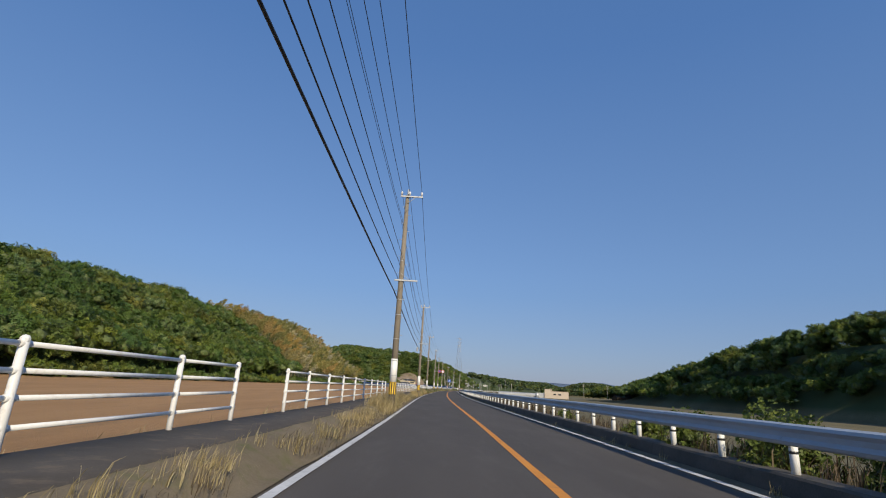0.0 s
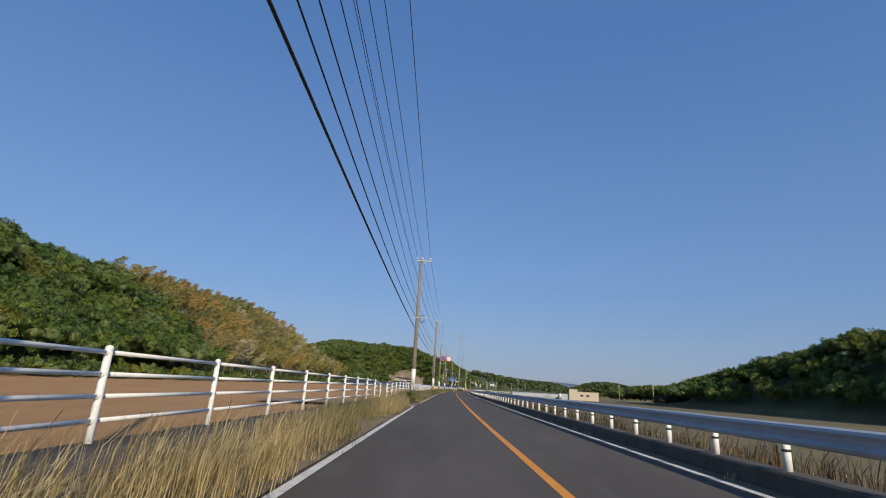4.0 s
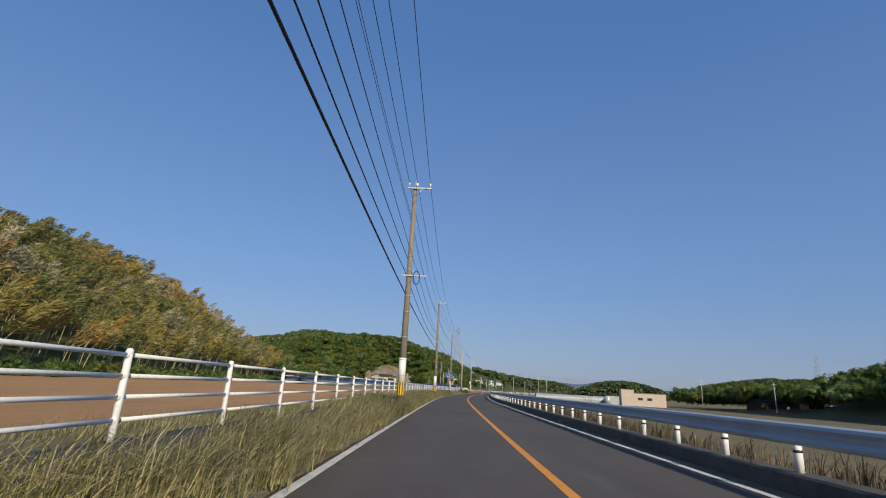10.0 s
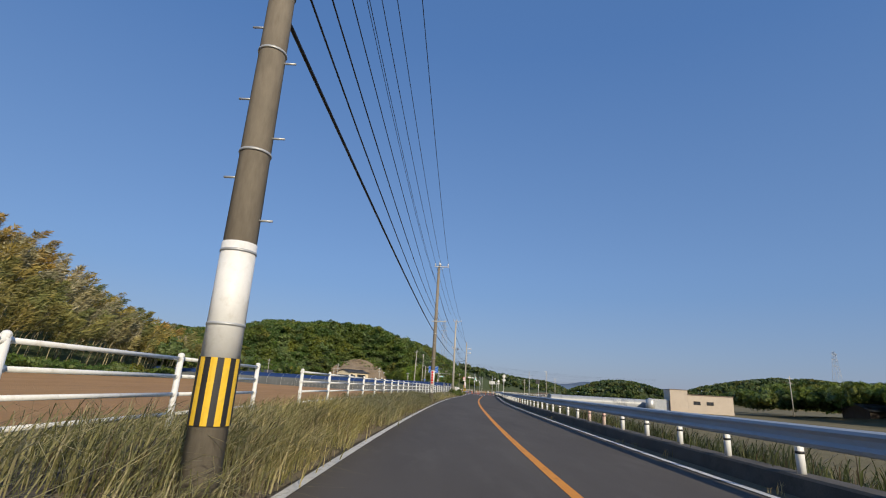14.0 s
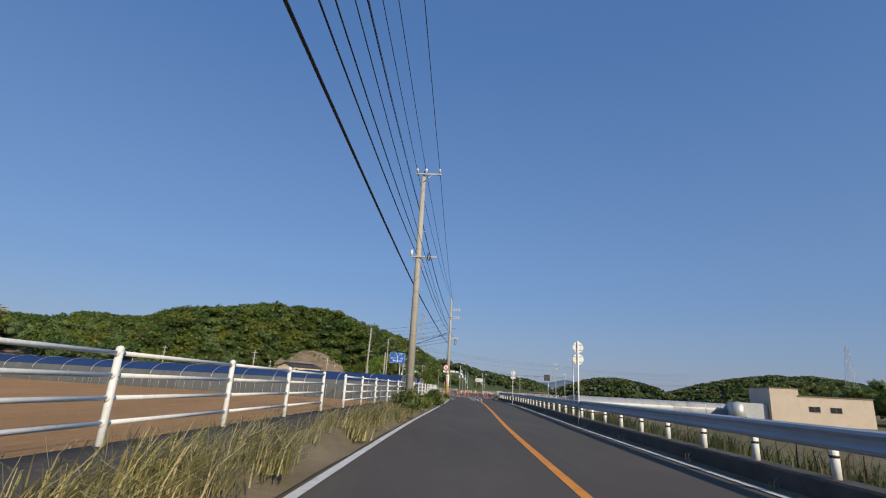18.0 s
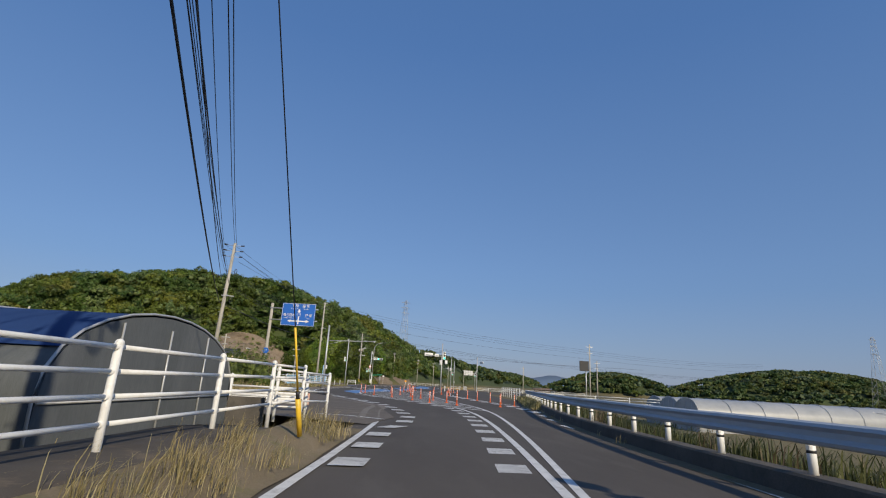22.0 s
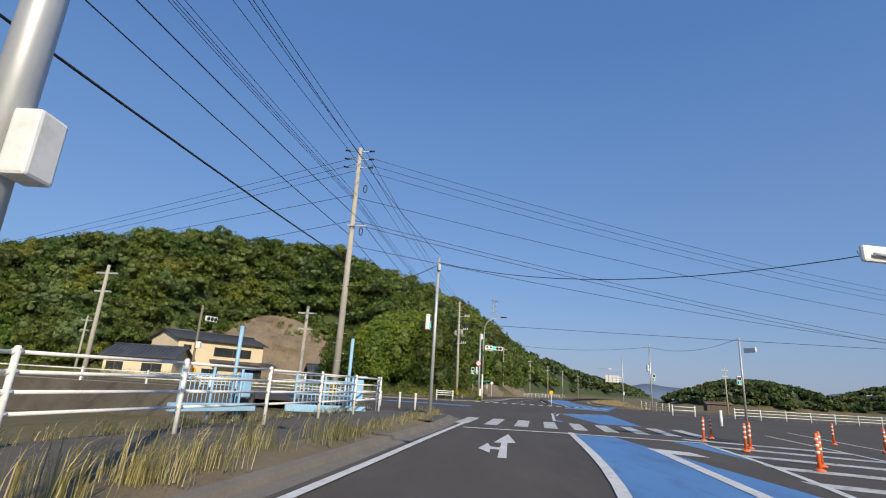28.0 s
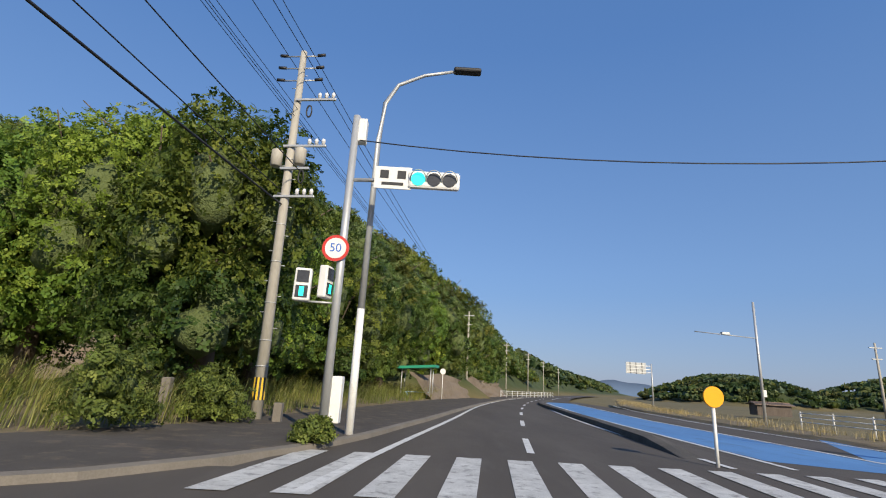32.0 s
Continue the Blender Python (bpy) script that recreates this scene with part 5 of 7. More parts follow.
def walk_head(parent, x, y, z, turn):
    bm = bmesh.new()
    cbox(bm, 0, 0, 0, 0.36, 0.2, 0.72, 0.04)
    head = part("crossing_signal", bm, M["white"], parent, "grey pedestrian signal box")
    head.matrix_local = at(x, y, z, turn)
    bm = bmesh.new()
    cbox(bm, 0, -0.105, 0.17, 0.26, 0.02, 0.26)
    part("lens", bm, M["lamp_off"], head)
    bm = bmesh.new()
    cbox(bm, 0, -0.105, -0.16, 0.26, 0.02, 0.26)
    part("lens", bm, M["lamp_off"], head)
    bm = bmesh.new()
    cbox(bm, 0, -0.118, -0.16, 0.1, 0.008, 0.2)
    part("symbol", bm, M["lamp_green"], head, "lit green symbol")
    return head


def small_box(parent, x, y, z, sx, sy, sz, material="white", label=""):
    bm = bmesh.new()
    cbox(bm, x, y, z, sx, sy, sz, 0.02)
    return part("box", bm, M[material], parent, label)


# camera gantry over the lane
m = thing("detector_gantry", at(10.18, 376.0, 0.2, 3.0), "tall grey steel pole with a long arm carrying two vehicle detectors", "gantry")
plain_post(m, 7.0, 0.12, 0.09, M["steel"])
bm = bmesh.new()
tube(bm, [(0, 0, 5.2), (1.9, 0.1, 5.3), (5.6, 0.2, 5.48)], [0.04, 0.04, 0.03], 8)
part("arm", bm, M["steel"], m)
for d in (-0.06, 0.06):
    bm = bmesh.new()
    tube(bm, [(0, d, 4.75), (1.75, 0.1, 5.28)], 0.02, 6)
    part("strut", bm, M["steel"], m)
for x in (2.35, 5.4):
    small_box(m, x, 0.15, 5.42, 0.14, 0.2, 0.2, "steel", "small grey detector")
small_box(m, 0.19, 0.0, 2.2, 0.16, 0.2, 0.38, "white", "white control cabinet")

# crossing signal pole at the near corner
m = thing("signal_pole", at(11.2, 396.85, 0.15), "slim grey pole with pedestrian signal and cable ties", "traffic signal")
plain_post(m, 7.1, 0.085, 0.065, M["steel"])
walk_head(m, -0.32, 0.05, 4.0, 80)
small_box(m, 0.05, -0.12, 6.6, 0.12, 0.1, 0.3, "steel")

# main signal with lamp and name board
m = thing("signal_pole", at(14.2, 431.6, 0.12), "grey steel signal pole with 50 sign, name board and green light", "traffic signal")
plain_post(m, 7.3, 0.1, 0.085, M["steel"])
bm = bmesh.new()
tube(bm, [(0, 0, 5.65), (1.9, -0.05, 5.72)], 0.045, 10)
part("arm", bm, M["steel"], m)
signal_head(m, 1.95, -0.1, 5.7, 0)
bm = bmesh.new()
cbox(bm, 1.0, -0.1, 5.72, 0.86, 0.03, 0.55, 0.01)
nb = part("name_board", bm, M["white"], m)
for x, z, w, h in ((0.8, 5.8, 0.2, 0.2), (1.2, 5.8, 0.2, 0.2), (1.0, 5.57, 0.5, 0.07)):
    bm = bmesh.new()
    cbox(bm, x, -0.12, z, w, 0.008, h)
    part("bars", bm, M["black"], nb)
f = round_face(m, -0.12, -0.14, 3.95, 0.3, M["red"], M["white"])
letters("50", 0.27, -0.12, -0.165, 3.95, M["sign_blue"], m)
walk_head(m, -0.75, -0.1, 3.1, 8)
walk_head(m, -0.28, 0.0, 3.2, 75)
bm = bmesh.new()
tube(bm, [(0, 0, 2.75), (-0.75, -0.05, 2.75)], 0.025, 6)
part("arm", bm, M["steel"], m)
small_box(m, 0.12, 0.1, 6.95, 0.28, 0.25, 0.6, "white", "white control box")
small_box(m, 0.14, 0.25, 0.75, 0.3, 0.3, 0.95, "white", "white roadside control cabinet")
m = thing("street_lamp", at(14.6, 432.6, 0.12), "cream-painted street lamp with a long curved arm", "street lamp")
bm = bmesh.new()
tube(bm, [(0, 0, -0.3), (0, 0, 2.8)], [0.1, 0.088], 14)
part("post", bm, M["white_steel"], m)
bm = bmesh.new()
tube(bm, [(0, 0, 2.8), (0.02, 0, 7.2), (0.1, 0, 8.3), (0.42, 0, 8.88), (1.1, 0, 9.22), (2.0, 0, 9.42)], [0.085, 0.07, 0.06, 0.05, 0.045, 0.04], 12)
part("arm", bm, M["steel"], m)
bm = bmesh.new()
cbox(bm, 2.25, 0, 9.43, 0.75, 0.26, 0.13, 0.05)
part("lamp_head", bm, M["black"], m, "dark lamp head")

# poles on the far side of the crossroads
m = thing("signal_pole", at(24.9, 386.4, 0.1, 10), "grey signal pole with vertical signal seen at the hatched island", "traffic signal")
plain_post(m, 6.6, 0.09, 0.075, M["steel"])
bm = bmesh.new()
tube(bm, [(0, 0, 4.85), (-2.3, 0, 4.95)], 0.045, 8)
part("arm", bm, M["steel"], m)
signal_head(m, -1.9, 0.15, 5.0, 180, False)
small_box(m, -0.75, 0.05, 4.95, 0.6, 0.03, 0.4, "white", "white back of a name board")
bm = bmesh.new()
cbox(bm, 0.3, -0.1, 4.95, 0.36, 0.2, 1.1, 0.05)
h = part("signal_head", bm, M["white"], m, "upright grey signal housing")
for i, z in enumerate((5.3, 4.95, 4.6)):
    bm = bmesh.new()
    disc(bm, (0.3, -0.21, z), (0, 1, 0), 0.13, 0.02)
    part("lens", bm, M["lamp_green"] if i == 2 else M["lamp_off"], h)
small_box(m, 0.65, 0.1, 4.1, 0.32, 0.3, 0.5, "white", "white control box")
small_box(m, -0.2, -0.05, 4.0, 0.3, 0.3, 0.6, "steel")
m = thing("signal_pole", at(35.75, 417.7, 0.1), "grey signal pole with lights facing the side road", "traffic signal")
plain_post(m, 6.7, 0.09, 0.075, M["steel"])
signal_head(m, 0.95, 0.2, 5.7, 110)
walk_head(m, -0.35, -0.05, 3.1, 0)
m = thing("signal_pole", at(31.95, 428.3, 0.1), "grey pole with pedestrian signals at the far corner", "traffic signal")
plain_post(m, 6.8, 0.085, 0.07, M["steel"])
walk_head(m, 0.3, 0.0, 3.4, 10)
walk_head(m, -0.2, 0.1, 4.3, 90)
m = thing("street_pole", at(35.8, 450.8, 0.05), "grey steel pole with small fittings", "pole")
plain_post(m, 7.2, 0.09, 0.07, M["steel"])
bm = bmesh.new()
tube(bm, [(0, 0, 5.0), (-3.6, 0.3, 5.25)], 0.03, 6)
part("arm", bm, M["steel"], m)
small_box(m, 0.1, 0, 1.8, 0.2, 0.2, 0.4, "white")
small_box(m, -1.8, 0.15, 5.2, 0.5, 0.2, 0.16, "steel")
m = thing("direction_sign", at(50.5, 500.0, 0.0, 10), "large direction sign seen from its grey ribbed back", "road sign")
plain_post(m, 6.3, 0.12, 0.1, M["steel"])
bm = bmesh.new()
cbox(bm, -2.6, 0.1, 5.5, 3.4, 0.04, 1.7)
b = part("board", bm, M["steel"], m)
for z in (4.9, 5.4, 5.9):
    bm = bmesh.new()
    cbox(bm, -2.2, 0.02, z, 4.0, 0.08, 0.09)
    part("rib", bm, M["white_steel"], b)
for x in (-3.6, -2.6, -1.6):
    bm = bmesh.new()
    cbox(bm, x, 0.04, 5.5, 0.08, 0.06, 1.7)
    part("rib", bm, M["black"], b)
m = thing("reflector_post", at(22.19, 431.4, 0.2), "round amber reflector on a white post at the median's end", "reflector")
plain_post(m, 1.0, 0.035, 0.035, M["white_steel"])
bm = bmesh.new()
disc(bm, (0, -0.03, 1.16), (0, 1, 0), 0.21, 0.05)
part("reflector", bm, M["amber"], m, "amber prismatic reflector")
m = thing("reflector_post", at(-9.5, 414.6, 0.15), "round amber reflector on a white post by the side road", "reflector")
plain_post(m, 1.0, 0.035, 0.035, M["white_steel"])
bm = bmesh.new()
disc(bm, (0, -0.03, 1.2), (0, 1, 0), 0.3, 0.05)
part("reflector", bm, M["amber"], m, "amber prismatic reflector")
bm = bmesh.new()
cbox(bm, 0, 0, 0, 1.5, 0.14, 1.55, 0.02)
m = thing("message_sign", at(48.5, 393.8, -0.8), "dark electronic message sign on two posts, seen from behind", "road sign")
bpart = part("panel", bm, M["black"], m, "dark back of the message panel")
bpart.location = (0, 0, 6.0)
plain_post(m, 6.6, 0.09, 0.09, M["steel"]).location = (0.35, 0.15, 0)
m = thing("control_post", at(27.9, 405.5, 0.0), "short white marker post at the roadside", "post")
plain_post(m, 0.9, 0.08, 0.08, M["white_steel"])

# poles and wires at the crossroads
PA = utility_pole(4.1, 355.5, 0.1, 11.0, 3, pale=True, wrap=False, sleeve="", arms=False, lean=1.5)
PJ = utility_pole(6.85, 396.7, 0.1, 12.7, 0, pale=True, wrap=False, sleeve="yellow", arms=False, label="tall pale concrete pole where many wires meet")
PK = utility_pole(11.72, 434.95, 0.15, 11.4, -6, pale=True, wrap=False, sleeve="yellow", arms=False, lean=-0.8)
for u, top in ((PA, 10.8), (PJ, 12.5), (PK, 11.2)):
    for q in (top, top - 0.45, top - 0.9):
        bm = bmesh.new()
        tube(bm, [(-0.55, -0.05, q), (0.55, -0.05, q)], 0.022, 6)
        part("crossarm", bm, M["steel"], u)
        for ix in (-0.5, 0.5):
            bm = bmesh.new()
            tube(bm, [(ix, -0.05, q + 0.02), (ix * 1.5, -0.05, q + 0.04)], 0.05, 8)
            part("insulator", bm, M["black"], u, "dark strain insulator")
    bm = bmesh.new()
    cbox(bm, 0.25, -0.15, top - 4.0, 0.9, 0.07, 0.07)
    part("crossarm", bm, M["steel"], u)
    for q in (top - 2.1, top - 4.3):
        bm = bmesh.new()
        tube(bm, [(0.5 + 0.08 * math.sin(a), -0.2, q + 0.2 * math.cos(a)) for a in np.linspace(0, 2 * math.pi, 17)], 0.025, 6, False)
        part("cable_coil", bm, M["black"], u)
for dx, za, z9, zj, zk in ((-0.5, 10.95, 8.3, 12.6, 11.4), (0.5, 10.8, 7.7, 12.4, 11.2), (0.5, 10.3, 7.1, 11.9, 10.8)):
    wires([on9(0.3 + dx * 0.4, z9), (4.1 + dx, 355.4, za), (6.8 + dx, 396.6, zj), (11.55 + dx, 434.85, zk), (20.5, 482, za - 0.8), (31, 522, za - 0.8), (40, 547, za - 0.8)], 0.012, 0.6, "black high-voltage wire along the bend")
for dx, z in ((0.1, 9.05), (0.0, 8.95), (-0.1, 8.85), (0.05, 8.8)):
    wires([on9(0, z - 2.4), (4.1 + dx, 355.4, z), (6.8 + dx, 396.6, z + 1.2), (11.55 + dx, 434.85, z + 0.35), (20.5, 482, z - 0.8)], 0.009, 0.5, "thin black wire of a loose bundle along the bend")
for dx, z, z9, zj, zk in ((-0.1, 7.8, 6.2, 8.2, 6.7), (0.45, 7.65, 5.8, 8.9, 7.3)):
    wires([on9(0.3, z9), (4.1 + dx, 355.4, z), (6.8 + dx, 396.6, zj), (11.55 + dx, 434.85, zk)], 0.015, 0.5, "black low-voltage cable along the bend")
wires([on9(-0.2, 6.6), (4.0, 355.4, 6.35), (6.7, 396.6, 6.9), (11.6, 434.85, 6.2)], 0.028, 0.45, "thick bundled telephone cable along the bend", True)
for z0, z1, z2 in ((12.6, 9.6, 7.4), (12.2, 9.2, 7.0), (11.8, 8.8, 6.6)):
    wires([(-62, 421.6, z2 - 1.2), (6.3, 398.0, z0 + 0.3)], 0.012, 0.5, "black high-voltage wire crossing over the side road")
    wires([(7.3, 397.4, z0), (55.0, 415.0, z1), (110, 432, z1 + 0.5)], 0.012, 0.75, "black high-voltage wire crossing over the road")
for z0, z1 in ((10.2, 7.9), (9.0, 5.9), (8.8, 5.6), (7.7, 6.1)):
    wires([(6.9, 397.0, z0), (55.0, 415.6, z1), (110, 434, z1 + 0.4)], 0.014, 0.55, "black communication cable crossing over the road")
for z0, z1 in ((10.4, 6.7), (9.0, 4.3), (6.75, 3.9)):
    wires([(6.8, 397.0, z0), (-40, 412.6, z1), (-62, 420, z1)], 0.012, 0.3, "black communication cable crossing over the side road")
wires([(4.9, 355.4, 9.6), (7.45, 396.6, 11.6), (11.26, 396.6, 7.3)], 0.013, 0.2, "black service wire to the signal pole")
wires([(11.2, 396.8, 7.0), (24.9, 386.0, 5.6)], 0.015, 0.95, "black signal cable slung over the road")
wires([(14.25, 431.6, 6.8), (31.95, 428.3, 6.6), (35.75, 417.7, 6.7)], 0.015, 0.7, "black signal cable slung over the road")
wires([(-40, 413.2, 6.9), (15, 414.4, 6.3), (70, 415.6, 6.2)], 0.018, 0.1, "black cable crossing high over the crossroads")
wires([(6.7, 396.6, 5.6), (11.2, 396.85, 6.9)], 0.018, 0.35, "black signal cable between the poles")
# guy wire of the pole, in a yellow sleeve
m = thing("guy_wire", at(15.4, 325.1, 0.3), "guy wire in a thin yellow protective sleeve", "guy wire")
bm = bmesh.new()
tube(bm, [(0, 0, 0), (-0.06, -0.3, 0.62)], 0.045, 10)
part("sleeve", bm, M["yellow"], m, "lower yellow sleeve")
bm = bmesh.new()
tube(bm, [(-0.06, -0.3, 0.62), (-0.07, -0.36, 0.74)], 0.035, 8)
part("collar", bm, M["black"], m)
bm = bmesh.new()
tube(bm, [(-0.07, -0.36, 0.74), (-0.15, -0.9, 1.75)], 0.018, 8)
part("sleeve", bm, M["yellow"], m, "upper yellow sleeve")
bm = bmesh.new()
tube(bm, [(-0.15, -0.9, 1.75), (-0.5, -8.1, 10.0)], 0.009, 6)
part("wire", bm, M["black"], m)
# transformer on the pole by the signal
for dx, z in ((-0.38, 7.3), (0.36, 7.35)):
    bm = bmesh.new()
    tube(bm, [(dx, -0.1, z - 0.02), (dx, -0.1, z), (dx, -0.1, z + 0.5), (dx, -0.1, z + 0.54)], [0.12, 0.17, 0.17, 0.1], 16)
    part("transformer", bm, M["pole_light"], PK, "pale grey cylindrical transformer")
for q, a, b in ((6.3, -0.3, 0.95), (7.95, -0.2, 1.15), (9.55, 0.0, 1.3)):
    bm = bmesh.new()
    cbox(bm, (a + b) / 2, -0.13, q, b - a, 0.07, 0.07, 0.008)
    part("crossarm", bm, M["steel"], PK)
    for ix in (b - 0.1, b - 0.32, b - 0.54):
        bm = bmesh.new()
        insulator(bm, ix, -0.13, q)
        part("insulator", bm, M["porcelain"], PK, "white porcelain insulator")

# far poles
for x, y, h in ((20.5, 482, 10.5), (31, 522, 10.5), (40, 547, 10.5), (51, 580, 10.5), (66, 622, 10.5), (-9, 402, 7.5), (1.5, 408, 6.5), (-30, 428, 7.0), (-48, 395, 8), (-60, 405, 8), (-72, 398, 8), (-20, 372, 7), (95, 330, 9), (62, 420, 8), (120, 345, 8), (55.1, 407.3, 10.2), (100, 300, 8), (60, 470, 8)):
    p = thing("utility_pole", at(x, y, -0.3), "far pale concrete utility pole", "utility pole", "utility poles")
    plain_post(p, h, 0.15, 0.09, M["pole_light"], "shaft")
    bm = bmesh.new()
    cbox(bm, 0, 0, h - 0.5, 1.3, 0.1, 0.1)
    part("crossarm", bm, M["steel"], p)
    bm = bmesh.new()
    cbox(bm, 0, 0, h - 1.6, 1.0, 0.1, 0.1)
    part("crossarm", bm, M["steel"], p)


# ---------- pylons ----------
def pylon(x, y, z, h, w):
    m = thing("pylon", at(x, y, z, 20), "slender grey lattice power pylon on the skyline", "pylon")
    bm = bmesh.new()
    r = 0.12
    def wid(q):
        return w * (1 - q / h) * 0.8 + w * 0.16
    for sx in (-1, 1):
        for sy in (-1, 1):
            tube(bm, [(sx * wid(q) / 2, sy * wid(q) / 2, q) for q in (0, h)], r, 4)
    part("legs", bm, M["steel"], m)
    bm = bmesh.new()
    n = 9
    for i in range(n):
        a, b = h * i / n, h * (i + 1) / n
        for sy in (-1, 1):
            tube(bm, [(-wid(a) / 2, sy * wid(a) / 2, a), (wid(b) / 2, sy * wid(b) / 2, b)], r * 0.6, 3)
            tube(bm, [(wid(a) / 2, sy * wid(a) / 2, a), (-wid(b) / 2, sy * wid(b) / 2, b)], r * 0.6, 3)
            tube(bm, [(sy * wid(a) / 2, -wid(a) / 2, a), (sy * wid(b) / 2, wid(b) / 2, b)], r * 0.6, 3)
    part("bracing", bm, M["steel"], m)
    for q in (0.74, 0.85, 0.95):
        bm = bmesh.new()
        tube(bm, [(-w * 0.55, 0, h * q), (0, 0, h * q + 0.8), (w * 0.55, 0, h * q)], r, 4)
        tube(bm, [(-w * 0.55, 0, h * q), (w * 0.55, 0, h * q)], r, 4)
        part("crossarm", bm, M["steel"], m)


pylon(36, 834, 30, 53, 9)
pylon(396, 669, 2, 53, 10)


# white beam barrier along the side road's mouth
m = thing("beam_barrier", at(13.88, 335.54, 0.02, 172), "white painted beam barrier with rusty end beside the side road", "guardrail")
bm = bmesh.new()
for k, (yy, zz) in enumerate(((0.0, 0.3), (0.06, 0.4), (0.0, 0.5), (0.06, 0.6))):
    tube(bm, [(0, yy, zz), (9.0, yy, zz)], 0.05, 8)
cbox(bm, 4.5, 0.05, 0.45, 9.0, 0.04, 0.36)
part("beam", bm, M["white_steel"], m)
bm = bmesh.new()
cbox(bm, -0.12, 0.03, 0.45, 0.3, 0.09, 0.42, 0.03)
part("end_piece", bm, M["worn_orange"], m, "rust-streaked white end piece")
for x in (1.2, 4.2, 7.2):
    bm = bmesh.new()
    tube(bm, [(x, 0.12, -0.2), (x, 0.12, 0.72)], 0.057, 10)
    part("post", bm, M["white_steel"], m)

# plywood sheet laid over the field entrance
m = thing("board", at(-2.9, 101.1, 0.16, -12), "weathered plywood board lying at the field entrance", "board")
bm = bmesh.new()
cbox(bm, 0, 0, 0.02, 1.1, 0.8, 0.025, 0.004)
part("sheet", bm, M["plywood"], m)


# ---------- woods ----------
rng = np.random.default_rng(4)


def ico(sub=1):
    bm = bmesh.new()
    bmesh.ops.create_icosphere(bm, subdivisions=sub, radius=1.0)
    v = np.array([v.co[:] for v in bm.verts])
    f = np.array([[q.index for q in p.verts] for p in bm.faces])
    bm.free()
    return v, f


ICO_V, ICO_F = ico(1)


def crown_pattern(n, lobes):
    """Places and outward directions of n leaves over a lumpy crown of some lobes, about one unit across its half."""
    c = rng.normal(size=(lobes, 3))
    c /= np.linalg.norm(c, axis=1)[:, None]
    c[:, 2] = np.abs(c[:, 2]) * 0.8 - 0.15
    c *= 0.62
    r = rng.uniform(0.34, 0.56, lobes) if lobes < 15 else rng.uniform(0.22, 0.5, lobes)
    k = rng.integers(0, lobes, n)
    d = rng.normal(size=(n, 3))
    d[:, 2] += 0.5
    d /= np.linalg.norm(d, axis=1)[:, None]
    p = c[k] + d * (r[k] * rng.uniform(0.8, 1.08, n))[:, None] * (1.0, 1.0, 0.84)
    return p, d, c, r


def leaf_faces(p, d, size, rng_, aspect=0.8):
    """Four-cornered leaves at places p, facing about d."""
    n = len(p)
    a = d + rng_.normal(size=(n, 3)) * 0.55
    a /= np.linalg.norm(a, axis=1)[:, None]
    t = rng_.normal(size=(n, 3))
    u = np.cross(a, t)
    u /= np.linalg.norm(u, axis=1)[:, None]
    w = np.cross(a, u)
    s = size * rng_.uniform(0.6, 1.25, n)
    u, w = u * s[:, None], w * (s * aspect)[:, None]
    co = np.stack([p - u, p - w * 0.9, p + u, p + w], 1).reshape(-1, 3)
    return co, np.arange(4 * n).reshape(n, 4)


def wood(name, trees, leaves_each, leaf, material, label, lobes=10, patterns=7, core=0.8):
    """A wood of many crowns in one mesh; trees: rows of x, y, z of the crown's middle, half-width, half-height."""
    pats = [crown_pattern(leaves_each, lobes) for _ in range(patterns)]
    co, fa, n0 = [], [], 0
    cc, cf, c0 = [], [], 0
    for x, y, z, r, h in trees:
        p, d, lc, lr = pats[rng.integers(0, patterns)]
        a = rng.uniform(0, 2 * math.pi)
        R = np.array([[math.cos(a), -math.sin(a), 0], [math.sin(a), math.cos(a), 0], [0, 0, 1]])
        s = np.array([r, r, h])
        q, e = (p @ R.T) * s + (x, y, z), d @ R.T
        v, f = leaf_faces(q, e, leaf, rng)
        co.append(v)
        fa.append(f + n0)
        n0 += len(v)
        for m, rr in zip(lc, lr):
            if rr > 0.43:
                cv = ((ICO_V * (rr * core, rr * core, rr * core * 0.84) + m) @ R.T) * s + (x, y, z)
                cc.append(cv)
                cf.append(ICO_F + c0)
                c0 += len(cv)
    me = mesh_np(name, np.concatenate(co), np.concatenate(fa), material)
    ob = tagged(part(name, me, None), label, "trees", kind="stuff")
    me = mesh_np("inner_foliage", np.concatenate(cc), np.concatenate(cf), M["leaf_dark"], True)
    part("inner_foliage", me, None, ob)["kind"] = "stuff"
    return ob


# solid crown cores: inner shade is painted in as a darker leaf colour
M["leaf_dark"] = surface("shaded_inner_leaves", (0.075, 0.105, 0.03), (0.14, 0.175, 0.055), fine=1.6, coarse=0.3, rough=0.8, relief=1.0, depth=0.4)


def scatter(x0, x1, y0, y1, gap, which, keep=lambda x, y, z: True, low=0.6):
    out = []
    for gx in np.arange(x0, x1, gap):
        for gy in np.arange(y0, y1, gap):
            x, y = gx + rng.uniform(-0.5, 0.5) * gap, gy + rng.uniform(-0.5, 0.5) * gap
            z, w = hill_height(x, y)
            if w == which and z > low and keep(x, y, z):
                out.append((x, y, z))
    return out


def bamboo_zone(x, y):
    return y > 176 + 12 * noise.noise((x * 0.06, y * 0.04, 2.0)) + 0.35 * (-46 - x) and y < 340


